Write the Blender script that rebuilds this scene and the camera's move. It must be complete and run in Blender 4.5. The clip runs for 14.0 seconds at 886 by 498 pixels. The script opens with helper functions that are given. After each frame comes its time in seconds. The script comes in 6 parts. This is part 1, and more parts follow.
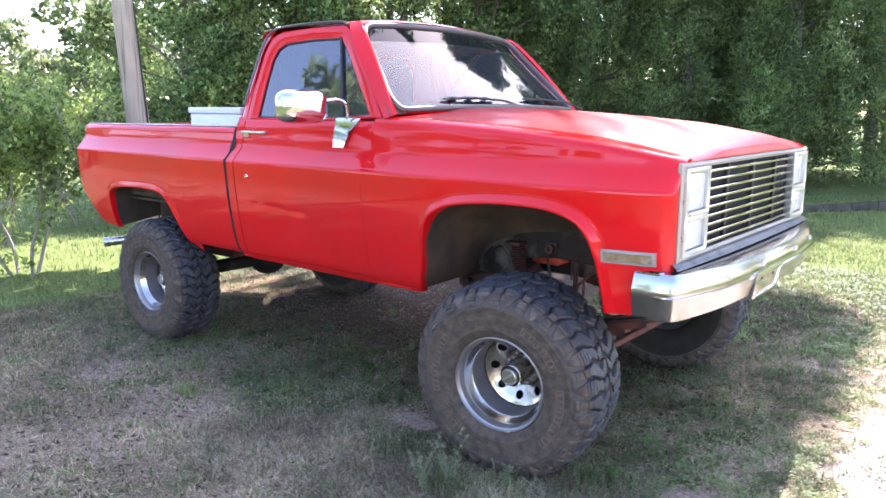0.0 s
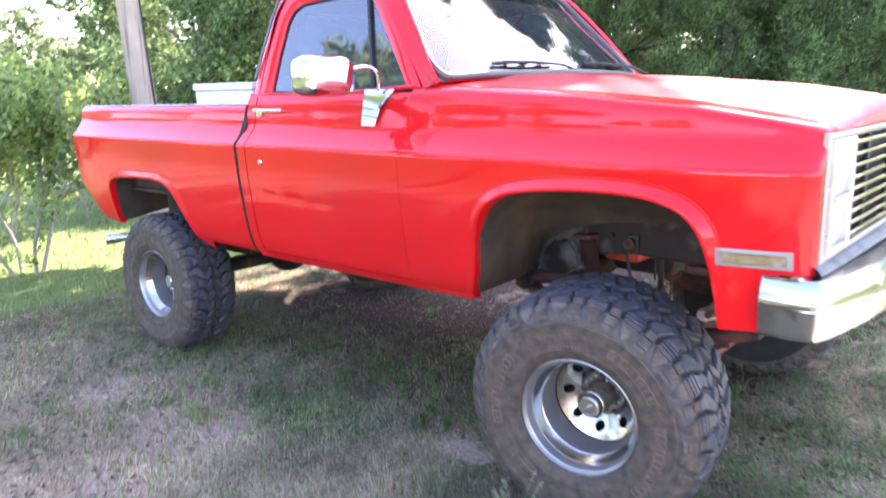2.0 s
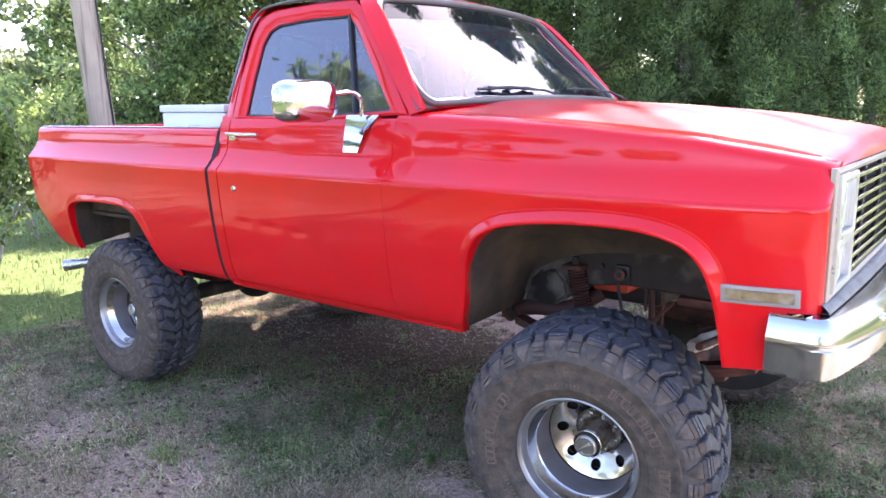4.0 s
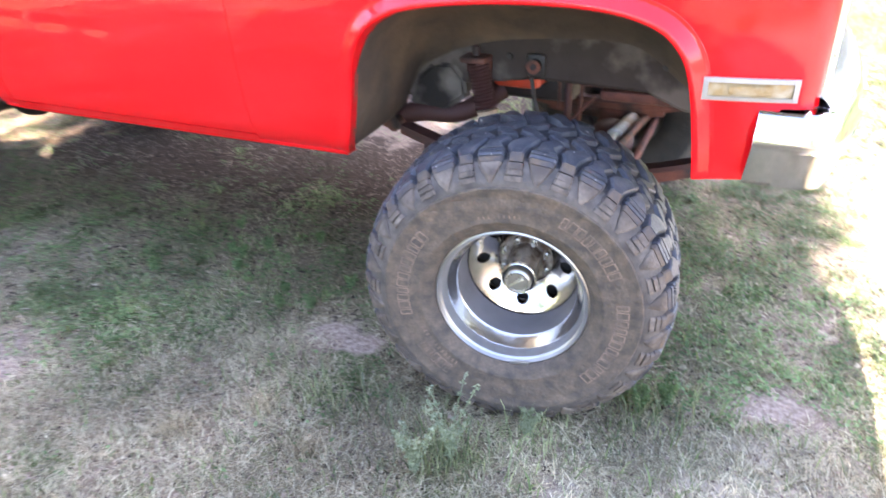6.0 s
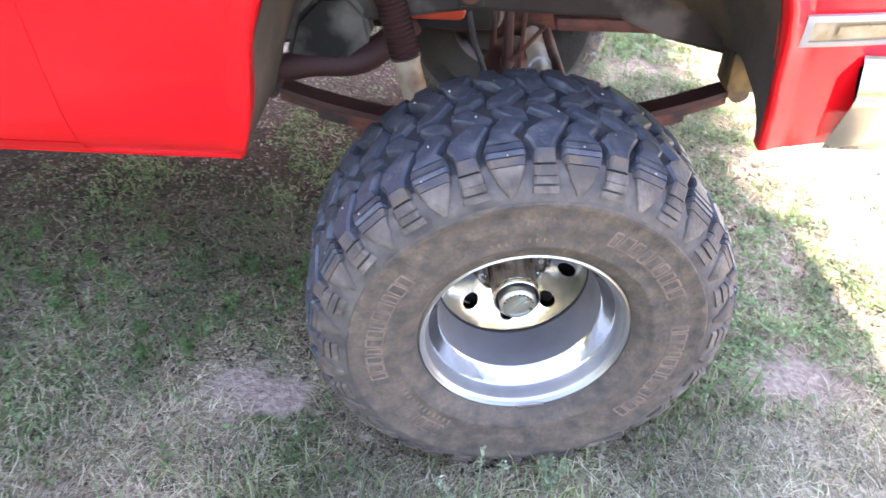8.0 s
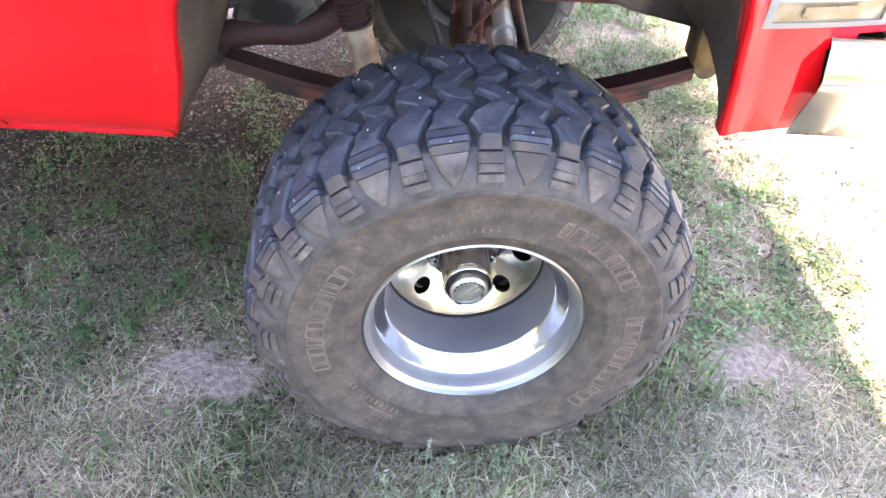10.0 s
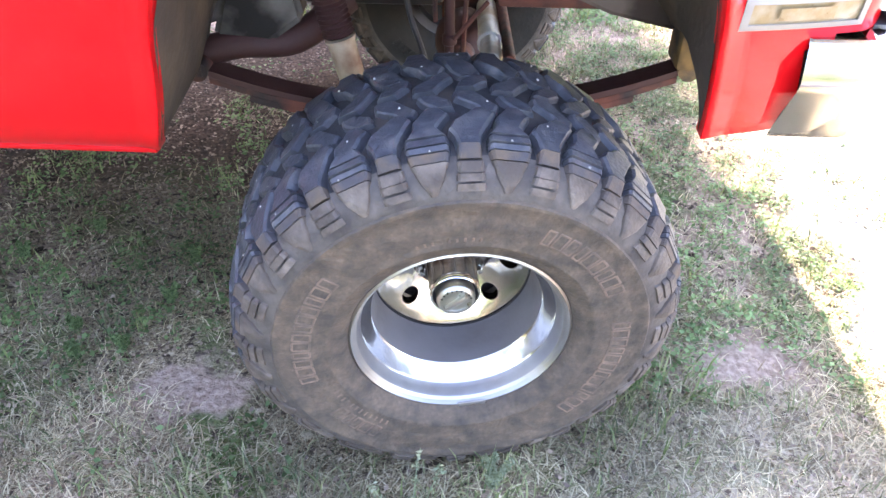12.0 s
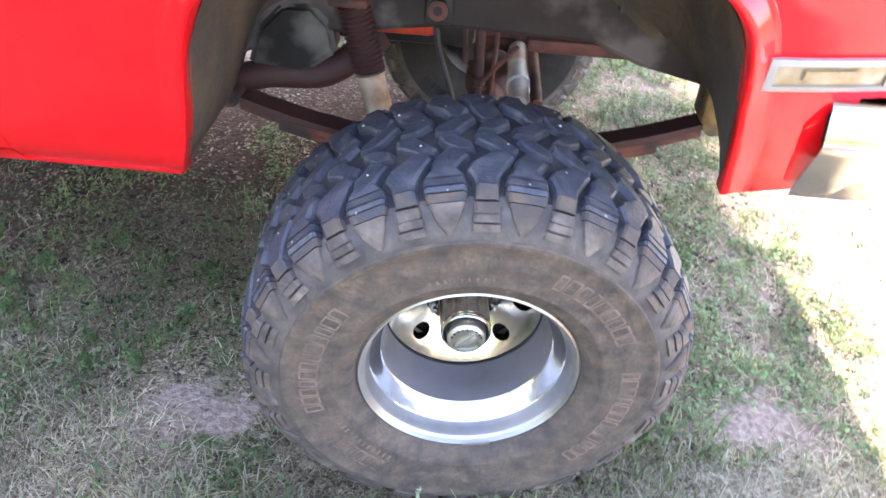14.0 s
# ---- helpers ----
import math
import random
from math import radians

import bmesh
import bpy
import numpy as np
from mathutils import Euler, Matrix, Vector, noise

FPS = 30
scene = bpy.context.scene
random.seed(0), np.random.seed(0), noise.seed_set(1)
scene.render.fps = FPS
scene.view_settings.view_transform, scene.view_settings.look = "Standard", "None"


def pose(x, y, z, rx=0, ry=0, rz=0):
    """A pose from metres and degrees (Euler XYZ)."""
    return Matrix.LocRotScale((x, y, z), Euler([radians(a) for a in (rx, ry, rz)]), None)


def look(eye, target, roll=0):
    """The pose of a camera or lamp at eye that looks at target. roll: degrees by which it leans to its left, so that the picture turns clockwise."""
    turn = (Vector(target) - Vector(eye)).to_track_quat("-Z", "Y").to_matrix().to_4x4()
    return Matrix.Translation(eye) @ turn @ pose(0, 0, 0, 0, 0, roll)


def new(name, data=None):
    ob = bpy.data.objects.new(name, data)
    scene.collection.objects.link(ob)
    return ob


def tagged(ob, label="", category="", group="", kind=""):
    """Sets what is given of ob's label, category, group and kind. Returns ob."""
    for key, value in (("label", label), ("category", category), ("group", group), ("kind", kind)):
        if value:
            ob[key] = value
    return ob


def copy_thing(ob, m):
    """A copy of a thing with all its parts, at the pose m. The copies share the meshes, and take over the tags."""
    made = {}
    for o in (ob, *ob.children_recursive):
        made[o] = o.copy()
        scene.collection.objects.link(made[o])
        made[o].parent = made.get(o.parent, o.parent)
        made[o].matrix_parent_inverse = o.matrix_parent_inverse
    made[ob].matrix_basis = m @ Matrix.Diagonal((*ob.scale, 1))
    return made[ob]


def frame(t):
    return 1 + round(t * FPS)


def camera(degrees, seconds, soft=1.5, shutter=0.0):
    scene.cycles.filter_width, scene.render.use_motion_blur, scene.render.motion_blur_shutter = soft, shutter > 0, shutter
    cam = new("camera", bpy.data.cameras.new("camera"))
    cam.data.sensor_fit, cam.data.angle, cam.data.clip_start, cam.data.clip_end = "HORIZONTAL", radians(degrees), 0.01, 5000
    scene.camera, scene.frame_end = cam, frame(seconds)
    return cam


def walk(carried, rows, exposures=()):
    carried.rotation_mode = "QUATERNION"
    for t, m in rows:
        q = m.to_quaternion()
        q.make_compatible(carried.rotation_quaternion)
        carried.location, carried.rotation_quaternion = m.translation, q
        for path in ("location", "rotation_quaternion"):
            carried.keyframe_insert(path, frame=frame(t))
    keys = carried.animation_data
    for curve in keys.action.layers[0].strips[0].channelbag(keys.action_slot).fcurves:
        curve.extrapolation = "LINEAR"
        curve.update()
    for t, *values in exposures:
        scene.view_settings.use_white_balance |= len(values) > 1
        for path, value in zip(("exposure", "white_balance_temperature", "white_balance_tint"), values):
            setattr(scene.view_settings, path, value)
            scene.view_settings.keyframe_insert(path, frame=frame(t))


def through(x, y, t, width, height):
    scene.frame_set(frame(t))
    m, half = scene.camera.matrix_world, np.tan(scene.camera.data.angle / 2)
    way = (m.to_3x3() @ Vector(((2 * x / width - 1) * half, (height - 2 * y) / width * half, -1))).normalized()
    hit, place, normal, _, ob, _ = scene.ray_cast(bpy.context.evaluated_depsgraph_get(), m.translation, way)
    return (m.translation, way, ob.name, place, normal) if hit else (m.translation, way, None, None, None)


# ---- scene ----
cam = camera(61.0, 14.0, shutter=0.6)
PATH = [
    (0, (1.804, -3.616, 1.589), (0.557, -2.097, 1.22), 0.3),
    (0.5, (1.689, -3.652, 1.569), (0.442, -2.131, 1.203), -0.2),
    (1, (1.59, -3.466, 1.559), (0.361, -1.936, 1.17), -0.0),
    (1.5, (1.482, -3.265, 1.58), (0.19, -1.809, 1.12), -0.7),
    (2, (1.28, -3.193, 1.537), (-0.006, -1.719, 1.117), -1.2),
    (2.2, (1.188, -3.181, 1.54), (-0.078, -1.666, 1.221), -1.1),
    (4.3, (1.106, -3.179, 1.58), (-0.079, -1.616, 1.19), -0.2),
    (4.5, (1.097, -3.18, 1.565), (-0.077, -1.613, 1.156), 0.5),
    (5, (0.978, -3.154, 1.529), (-0.068, -1.581, 0.874), 2.3),
    (5.5, (0.787, -2.963, 1.494), (-0.141, -1.371, 0.717), -1.5),
    (6, (0.55, -2.798, 1.489), (-0.135, -1.157, 0.575), -0.3),
    (6.5, (0.272, -2.705, 1.469), (-0.075, -1.011, 0.465), 0.7),
    (7, (0.18, -2.48, 1.443), (-0.003, -0.793, 0.385), 1.1),
    (7.5, (0.084, -2.316, 1.442), (-0.09, -0.66, 0.335), 1.3),
    (8, (-0.076, -2.217, 1.448), (-0.155, -0.6, 0.273), 1.0),
    (8.5, (-0.089, -2.175, 1.44), (-0.074, -0.583, 0.229), 3.2),
    (9, (-0.035, -2.164, 1.446), (0.0, -0.587, 0.216), 3.8),
    (9.2, (-0.019, -2.153, 1.443), (-0.03, -0.584, 0.204), 3.6),
    (11.3, (-0.004, -2.111, 1.461), (-0.03, -0.566, 0.191), 1.6),
    (11.5, (0.013, -2.117, 1.454), (-0.018, -0.559, 0.199), 1.5),
    (12, (0.019, -2.113, 1.453), (-0.012, -0.552, 0.202), 1.1),
    (12.5, (0.029, -2.116, 1.453), (-0.014, -0.55, 0.21), 1.0),
    (13, (0.025, -2.117, 1.454), (-0.037, -0.548, 0.216), 0.4),
    (13.5, (0.041, -2.122, 1.461), (-0.037, -0.528, 0.254), -0.1),
    (14, (0.034, -2.115, 1.461), (-0.062, -0.502, 0.284), 3.5),
]
walk(cam, [(t, look(eye, target, roll)) for t, eye, target, roll in PATH],
     exposures=[(0, 2.63, 6250, 28), (1.5, 2.83, 6220, 30), (2.0, 3.2, 6290, 29), (4.4, 2.75, 6270, 31), (5.0, 3.29, 6470, 26), (5.5, 3.66, 6620, 26), (6.5, 3.92, 6760, 26), (14, 3.88, 6760, 26)])

# ---------------------------------------------------------------- light
SUN_EL, SUN_AZ = 47.0, -14.0
sun_dir = Vector((math.sin(radians(SUN_AZ)) * math.cos(radians(SUN_EL)), math.cos(radians(SUN_AZ)) * math.cos(radians(SUN_EL)), math.sin(radians(SUN_EL))))
world = bpy.data.worlds.new("sky_world")
scene.world = world
world.use_nodes = True
wn = world.node_tree.nodes
sky = wn.new("ShaderNodeTexSky")
sky.sky_type = "NISHITA"
sky.sun_disc = False
sky.sun_elevation = radians(SUN_EL)
sky.sun_rotation = radians(SUN_AZ)
sky.air_density, sky.dust_density, sky.ozone_density = 1.0, 1.3, 1.0
world.node_tree.links.new(sky.outputs[0], wn["Background"].inputs[0])
wn["Background"].inputs[1].default_value = 0.15
sun = new("sun", bpy.data.lights.new("sun", "SUN"))
sun.data.energy, sun.data.angle, sun.data.color = 3.6, radians(0.53), (1.0, 0.95, 0.86)
sun.matrix_world = look(sun_dir * 60, (0, 0, 0))

# ---------------------------------------------------------------- materials


def mat(name, base, rough=0.6, metal=0.0, vary=0.15, scale=8.0, bump=0.0, bump_scale=60.0, second=None, mix=0.5, mix_scale=3.0, coat=0.0, spec=0.5, detail=6.0, sharp=0.12, rough_vary=0.1, coat_rough=0.03):
    """A procedural surface: fine value variation, a second colour in blotches, fine relief."""
    m = bpy.data.materials.new(name)
    m.use_nodes = True
    n, l = m.node_tree.nodes, m.node_tree.links
    b = n["Principled BSDF"]
    b.inputs["Roughness"].default_value, b.inputs["Metallic"].default_value = rough, metal
    b.inputs["Coat Weight"].default_value, b.inputs["Coat Roughness"].default_value = coat, coat_rough
    b.inputs["Specular IOR Level"].default_value = spec
    tc = n.new("ShaderNodeTexCoord")
    fine = n.new("ShaderNodeTexNoise")
    fine.inputs["Scale"].default_value, fine.inputs["Detail"].default_value = scale, detail
    l.new(tc.outputs["Object"], fine.inputs["Vector"])
    col = n.new("ShaderNodeMix")
    col.data_type = "RGBA"
    col.inputs[6].default_value = (*[c * (1 - vary) for c in base], 1)
    col.inputs[7].default_value = (*[min(1, c * (1 + vary)) for c in base], 1)
    l.new(fine.outputs["Fac"], col.inputs[0])
    out = col.outputs[2]
    if second:
        big = n.new("ShaderNodeTexNoise")
        big.inputs["Scale"].default_value, big.inputs["Detail"].default_value = mix_scale, 8
        l.new(tc.outputs["Object"], big.inputs["Vector"])
        ramp = n.new("ShaderNodeMapRange")
        ramp.inputs[1].default_value, ramp.inputs[2].default_value = 1 - mix - sharp, 1 - mix + sharp
        l.new(big.outputs["Fac"], ramp.inputs[0])
        m2 = n.new("ShaderNodeMix")
        m2.data_type = "RGBA"
        m2.inputs[7].default_value = (*second, 1)
        l.new(ramp.outputs[0], m2.inputs[0])
        l.new(out, m2.inputs[6])
        out = m2.outputs[2]
    l.new(out, b.inputs["Base Color"])
    if rough_vary:
        rr = n.new("ShaderNodeMapRange")
        rr.inputs[3].default_value, rr.inputs[4].default_value = max(0.01, rough - rough_vary), min(1, rough + rough_vary)
        l.new(fine.outputs["Fac"], rr.inputs[0])
        l.new(rr.outputs[0], b.inputs["Roughness"])
    if bump:
        nb = n.new("ShaderNodeTexNoise")
        nb.inputs["Scale"].default_value, nb.inputs["Detail"].default_value = bump_scale, 5
        l.new(tc.outputs["Object"], nb.inputs["Vector"])
        bp = n.new("ShaderNodeBump")
        bp.inputs["Strength"].default_value, bp.inputs["Distance"].default_value = 1.0, bump
        l.new(nb.outputs["Fac"], bp.inputs["Height"])
        l.new(bp.outputs[0], b.inputs["Normal"])
    return m


RED = mat("red_paint", (0.69, 0.0065, 0.0085), 0.32, vary=0.06, scale=3, coat=0.8, coat_rough=0.035, spec=0.04, bump=0.0007, bump_scale=3.0, rough_vary=0.06, second=(0.61, 0.009, 0.011), mix=0.45, mix_scale=1.6)
RED_TOP = mat("sun_faded_red_paint", (0.66, 0.012, 0.022), 0.38, vary=0.08, scale=5, coat=0.68, coat_rough=0.2, spec=0.25, rough_vary=0.06, bump=0.001, bump_scale=4.0, second=(0.5, 0.02, 0.03), mix=0.42, mix_scale=2.2)
CHROME = mat("chrome", (0.64, 0.64, 0.635), 0.08, 1.0, vary=0.05, scale=20, rough_vary=0.03, bump=0.0006, bump_scale=9)
BUMPER_CHROME = mat("hazed_chrome", (0.52, 0.515, 0.50), 0.15, 1.0, vary=0.08, scale=20, rough_vary=0.07, bump=0.0005, bump_scale=9)
SURROUND = mat("cream_aged_chrome", (0.40, 0.36, 0.30), 0.42, 0.6, vary=0.12, scale=30, rough_vary=0.1)
DULL_CHROME = mat("aged_chrome", (0.5, 0.485, 0.45), 0.26, 1.0, vary=0.12, scale=30, rough_vary=0.1)
ALU = mat("polished_aluminium", (0.51, 0.475, 0.43), 0.14, 1.0, vary=0.12, scale=25, rough_vary=0.05, bump=0.0012, bump_scale=18)
DIAL = mat("satin_cast_dial", (0.44, 0.42, 0.37), 0.3, 0.9, vary=0.2, scale=40, rough_vary=0.1)
LIP_ALU = mat("weathered_rim_lip", (0.34, 0.32, 0.292), 0.38, 1.0, vary=0.15, scale=30, rough_vary=0.08)
DULL_ALU = mat("hazed_aluminium", (0.345, 0.328, 0.31), 0.4, 0.85, vary=0.2, scale=30, rough_vary=0.1)
STAINED = mat("rust_stained_chrome", (0.30, 0.27, 0.245), 0.36, 0.75, vary=0.25, scale=30, second=(0.085, 0.052, 0.036), mix=0.48, mix_scale=26, sharp=0.1)
BARREL = mat("dusty_cast_aluminium", (0.20, 0.182, 0.178), 0.5, 0.25, vary=0.2, scale=24, bump=0.0006, bump_scale=120, second=(0.13, 0.115, 0.11), mix=0.4, mix_scale=12, sharp=0.2)
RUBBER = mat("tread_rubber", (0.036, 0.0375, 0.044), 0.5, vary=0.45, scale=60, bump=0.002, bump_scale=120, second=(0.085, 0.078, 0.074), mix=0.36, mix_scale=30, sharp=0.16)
# dirty rubber, darkened further for the shade under the truck
INNER_WALL = mat("dirty_shaded_sidewall", (0.015, 0.0125, 0.010), 0.85, vary=0.4, scale=50, bump=0.002, bump_scale=80, second=(0.024, 0.019, 0.014), mix=0.45, mix_scale=14)
GRIT = mat("pale_grit", (0.33, 0.31, 0.28), 0.9, vary=0.3, scale=90)
# brown dirt on a base darkened below the block rubber for groove shade
GROOVE = mat("dirty_shaded_groove", (0.016, 0.015, 0.016), 0.8, vary=0.4, scale=40, bump=0.002, bump_scale=90, second=(0.045, 0.034, 0.026), mix=0.4, mix_scale=20)
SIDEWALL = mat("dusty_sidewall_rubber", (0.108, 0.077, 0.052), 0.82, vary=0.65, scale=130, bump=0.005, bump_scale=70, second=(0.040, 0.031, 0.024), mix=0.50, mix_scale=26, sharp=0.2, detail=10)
SHOULDER = mat("scuffed_shoulder_rubber", (0.140, 0.108, 0.082), 0.78, vary=0.7, scale=45, bump=0.003, bump_scale=120, second=(0.050, 0.036, 0.027), mix=0.54, mix_scale=20, sharp=0.16)
SHOULDER_BASE = mat("dusty_shoulder_rubber", (0.088, 0.071, 0.057), 0.8, vary=0.6, scale=50, bump=0.003, bump_scale=90, second=(0.040, 0.031, 0.026), mix=0.47, mix_scale=22, sharp=0.16)
LUG_FACE = mat("mud_stained_lug_face", (0.092, 0.062, 0.038), 0.85, vary=0.5, scale=60, bump=0.002, bump_scale=110, second=(0.040, 0.036, 0.038), mix=0.5, mix_scale=22, sharp=0.16)
LETTER = mat("worn_raised_lettering", (0.150, 0.100, 0.068), 0.85, vary=0.4, scale=60, bump=0.002, bump_scale=90, second=(0.06, 0.047, 0.037), mix=0.42, mix_scale=22, sharp=0.13)
BLACK = mat("black_plastic", (0.018, 0.018, 0.019), 0.5, vary=0.2)
GAP = mat("dark_body_gap", (0.012, 0.010, 0.010), 0.8)
LINER = mat("wheel_well_undercoat", (0.058, 0.043, 0.033), 0.85, vary=0.4, scale=14, bump=0.004, bump_scale=40, second=(0.118, 0.08, 0.050), mix=0.43, mix_scale=5, sharp=0.14, spec=0.25)
FRAME = mat("greasy_frame_steel", (0.020, 0.0165, 0.015), 0.6, 0.1, vary=0.4, scale=20, bump=0.002, bump_scale=50, second=(0.075, 0.06, 0.05), mix=0.36, mix_scale=6, sharp=0.08)
APRON = mat("smeared_inner_panel", (0.036, 0.027, 0.023), 0.75, 0.0, vary=0.4, scale=16, bump=0.004, bump_scale=9, second=(0.115, 0.096, 0.082), mix=0.44, mix_scale=6.0, sharp=0.07, spec=0.2)
RUST = mat("rusty_steel", (0.15, 0.048, 0.030), 0.8, 0.1, vary=0.45, scale=30, bump=0.0015, bump_scale=90, second=(0.03, 0.019, 0.016), mix=0.48, mix_scale=9)
DARKRUST = mat("dark_rust", (0.055, 0.02, 0.016), 0.7, 0.1, vary=0.3, scale=25, bump=0.001, bump_scale=80)
ORANGE = mat("orange_engine_paint", (0.55, 0.05, 0.015), 0.5, vary=0.2, scale=20, second=(0.1, 0.03, 0.02), mix=0.38, mix_scale=10)
SHOCK = mat("white_shock_paint", (0.7, 0.68, 0.62), 0.4, vary=0.12, scale=30, second=(0.45, 0.3, 0.14), mix=0.42, mix_scale=7)
SHOCK_TAN = mat("rust_streaked_shock_paint", (0.52, 0.40, 0.27), 0.45, vary=0.2, scale=30, second=(0.24, 0.12, 0.06), mix=0.47, mix_scale=14)
TOOLBOX = mat("white_toolbox_steel", (0.62, 0.63, 0.62), 0.45, vary=0.08, scale=12)
LAMP_LENS = mat("aged_clear_lens", (0.25, 0.165, 0.07), 0.3, vary=0.4, scale=40, coat=0.3, bump=0.0008, bump_scale=120, second=(0.34, 0.28, 0.19), mix=0.45, mix_scale=25)
WHITE_LENS = mat("headlamp_glass", (0.62, 0.61, 0.56), 0.12, vary=0.25, scale=60, coat=1.0, bump=0.0012, bump_scale=90)
FILLER = mat("dull_grey_filler_paint", (0.16, 0.165, 0.18), 0.32, 0.5, vary=0.3, scale=24, second=(0.07, 0.072, 0.08), mix=0.42, mix_scale=14)
BEZEL = mat("silver_bezel", (0.62, 0.61, 0.58), 0.3, 0.7, vary=0.06)
LAMP_FRAME = mat("oxidised_lamp_frame", (0.28, 0.255, 0.225), 0.5, 0.1, vary=0.2, scale=40)
TRIM = mat("pale_worn_trim", (0.78, 0.66, 0.62), 0.5, 0.0, vary=0.2, scale=20)
SCREEN_TRIM = mat("dull_windscreen_moulding", (0.10, 0.085, 0.075), 0.4, 0.3, vary=0.2, scale=20)
SMEAR = mat("scraped_grey_steel", (0.018, 0.014, 0.012), 0.7, 0.0, vary=0.4, scale=16, bump=0.003, bump_scale=12, second=(0.13, 0.112, 0.092), mix=0.46, mix_scale=7.0, sharp=0.10, spec=0.25)
SEAT = mat("dark_seat_cloth", (0.04, 0.045, 0.055), 0.9, vary=0.2)
DASH = mat("dashboard_vinyl", (0.05, 0.05, 0.055), 0.6, vary=0.15)
BARK = mat("grey_bark", (0.14, 0.11, 0.085), 0.95, vary=0.35, scale=18, bump=0.01, bump_scale=25)
BARK_PALE = mat("pale_bark", (0.30, 0.26, 0.22), 0.95, vary=0.3, scale=25, bump=0.004, bump_scale=40)
# weathered concrete, its colour darkened for the tree shade over the kerb
CONCRETE = mat("shaded_weathered_concrete", (0.10, 0.086, 0.068), 0.95, vary=0.3, scale=15, bump=0.004, bump_scale=30, second=(0.05, 0.05, 0.03), mix=0.5, spec=0.2)


def glass(name, tint, haze=0.07, ior=1.75):
    m = bpy.data.materials.new(name)
    m.use_nodes = True
    n, l = m.node_tree.nodes, m.node_tree.links
    n.remove(n["Principled BSDF"])
    tr = n.new("ShaderNodeBsdfTransparent")
    tr.inputs[0].default_value = (*tint, 1)
    gl = n.new("ShaderNodeBsdfGlossy")
    gl.inputs["Roughness"].default_value = 0.02
    fr = n.new("ShaderNodeFresnel")
    fr.inputs[0].default_value = ior
    tc = n.new("ShaderNodeTexCoord")
    no = n.new("ShaderNodeTexNoise")
    no.inputs["Scale"].default_value = 2.5
    l.new(tc.outputs["Object"], no.inputs["Vector"])
    bp = n.new("ShaderNodeBump")
    bp.inputs["Distance"].default_value = 0.004
    l.new(no.outputs["Fac"], bp.inputs["Height"])
    l.new(bp.outputs[0], gl.inputs["Normal"])
    mx = n.new("ShaderNodeMixShader")
    l.new(fr.outputs[0], mx.inputs[0])
    l.new(tr.outputs[0], mx.inputs[1])
    l.new(gl.outputs[0], mx.inputs[2])
    # thin dusty film; its pale blue also adds the look of reflected sky
    dust_sky_veil = n.new("ShaderNodeBsdfDiffuse")
    dust_sky_veil.inputs[0].default_value = (0.62, 0.68, 0.74, 1)
    film = n.new("ShaderNodeMixShader")
    film.inputs[0].default_value = haze
    l.new(mx.outputs[0], film.inputs[1])
    l.new(dust_sky_veil.outputs[0], film.inputs[2])
    l.new(film.outputs[0], n["Material Output"].inputs[0])
    return m


def pole_wood():
    """Sun-faded pine with grain and drying cracks that run along the pole."""
    m = mat("weathered_pole_wood", (0.47, 0.355, 0.25), 0.9, vary=0.2, scale=6)
    n, l = m.node_tree.nodes, m.node_tree.links
    b = n["Principled BSDF"]
    tc = n.new("ShaderNodeTexCoord")
    along = n.new("ShaderNodeMapping")
    along.inputs["Scale"].default_value = (34, 34, 0.9)
    l.new(tc.outputs["Object"], along.inputs["Vector"])
    grain = n.new("ShaderNodeTexNoise")
    grain.inputs["Scale"].default_value, grain.inputs["Detail"].default_value = 1.0, 9
    l.new(along.outputs[0], grain.inputs["Vector"])
    crack = n.new("ShaderNodeMapRange")
    crack.inputs[1].default_value, crack.inputs[2].default_value = 0.33, 0.45
    l.new(grain.outputs["Fac"], crack.inputs[0])
    mx = n.new("ShaderNodeMix")
    mx.data_type = "RGBA"
    mx.inputs[6].default_value = (0.22, 0.16, 0.11, 1)
    l.new(crack.outputs[0], mx.inputs[0])
    l.new(b.inputs["Base Color"].links[0].from_socket, mx.inputs[7])
    l.new(mx.outputs[2], b.inputs["Base Color"])
    bp = n.new("ShaderNodeBump")
    bp.inputs["Distance"].default_value = 0.012
    l.new(grain.outputs["Fac"], bp.inputs["Height"])
    l.new(bp.outputs[0], b.inputs["Normal"])
    return m


BARK_GREY = pole_wood()
GLASS = glass("window_glass", (0.48, 0.60, 0.65), 0.03, 1.68)
SIDE_GLASS = glass("door_glass", (0.5, 0.58, 0.62), 0.03, 2.4)
BAND_GLASS = glass("tinted_sun_band", (0.06, 0.07, 0.08), 0.015, 1.35)


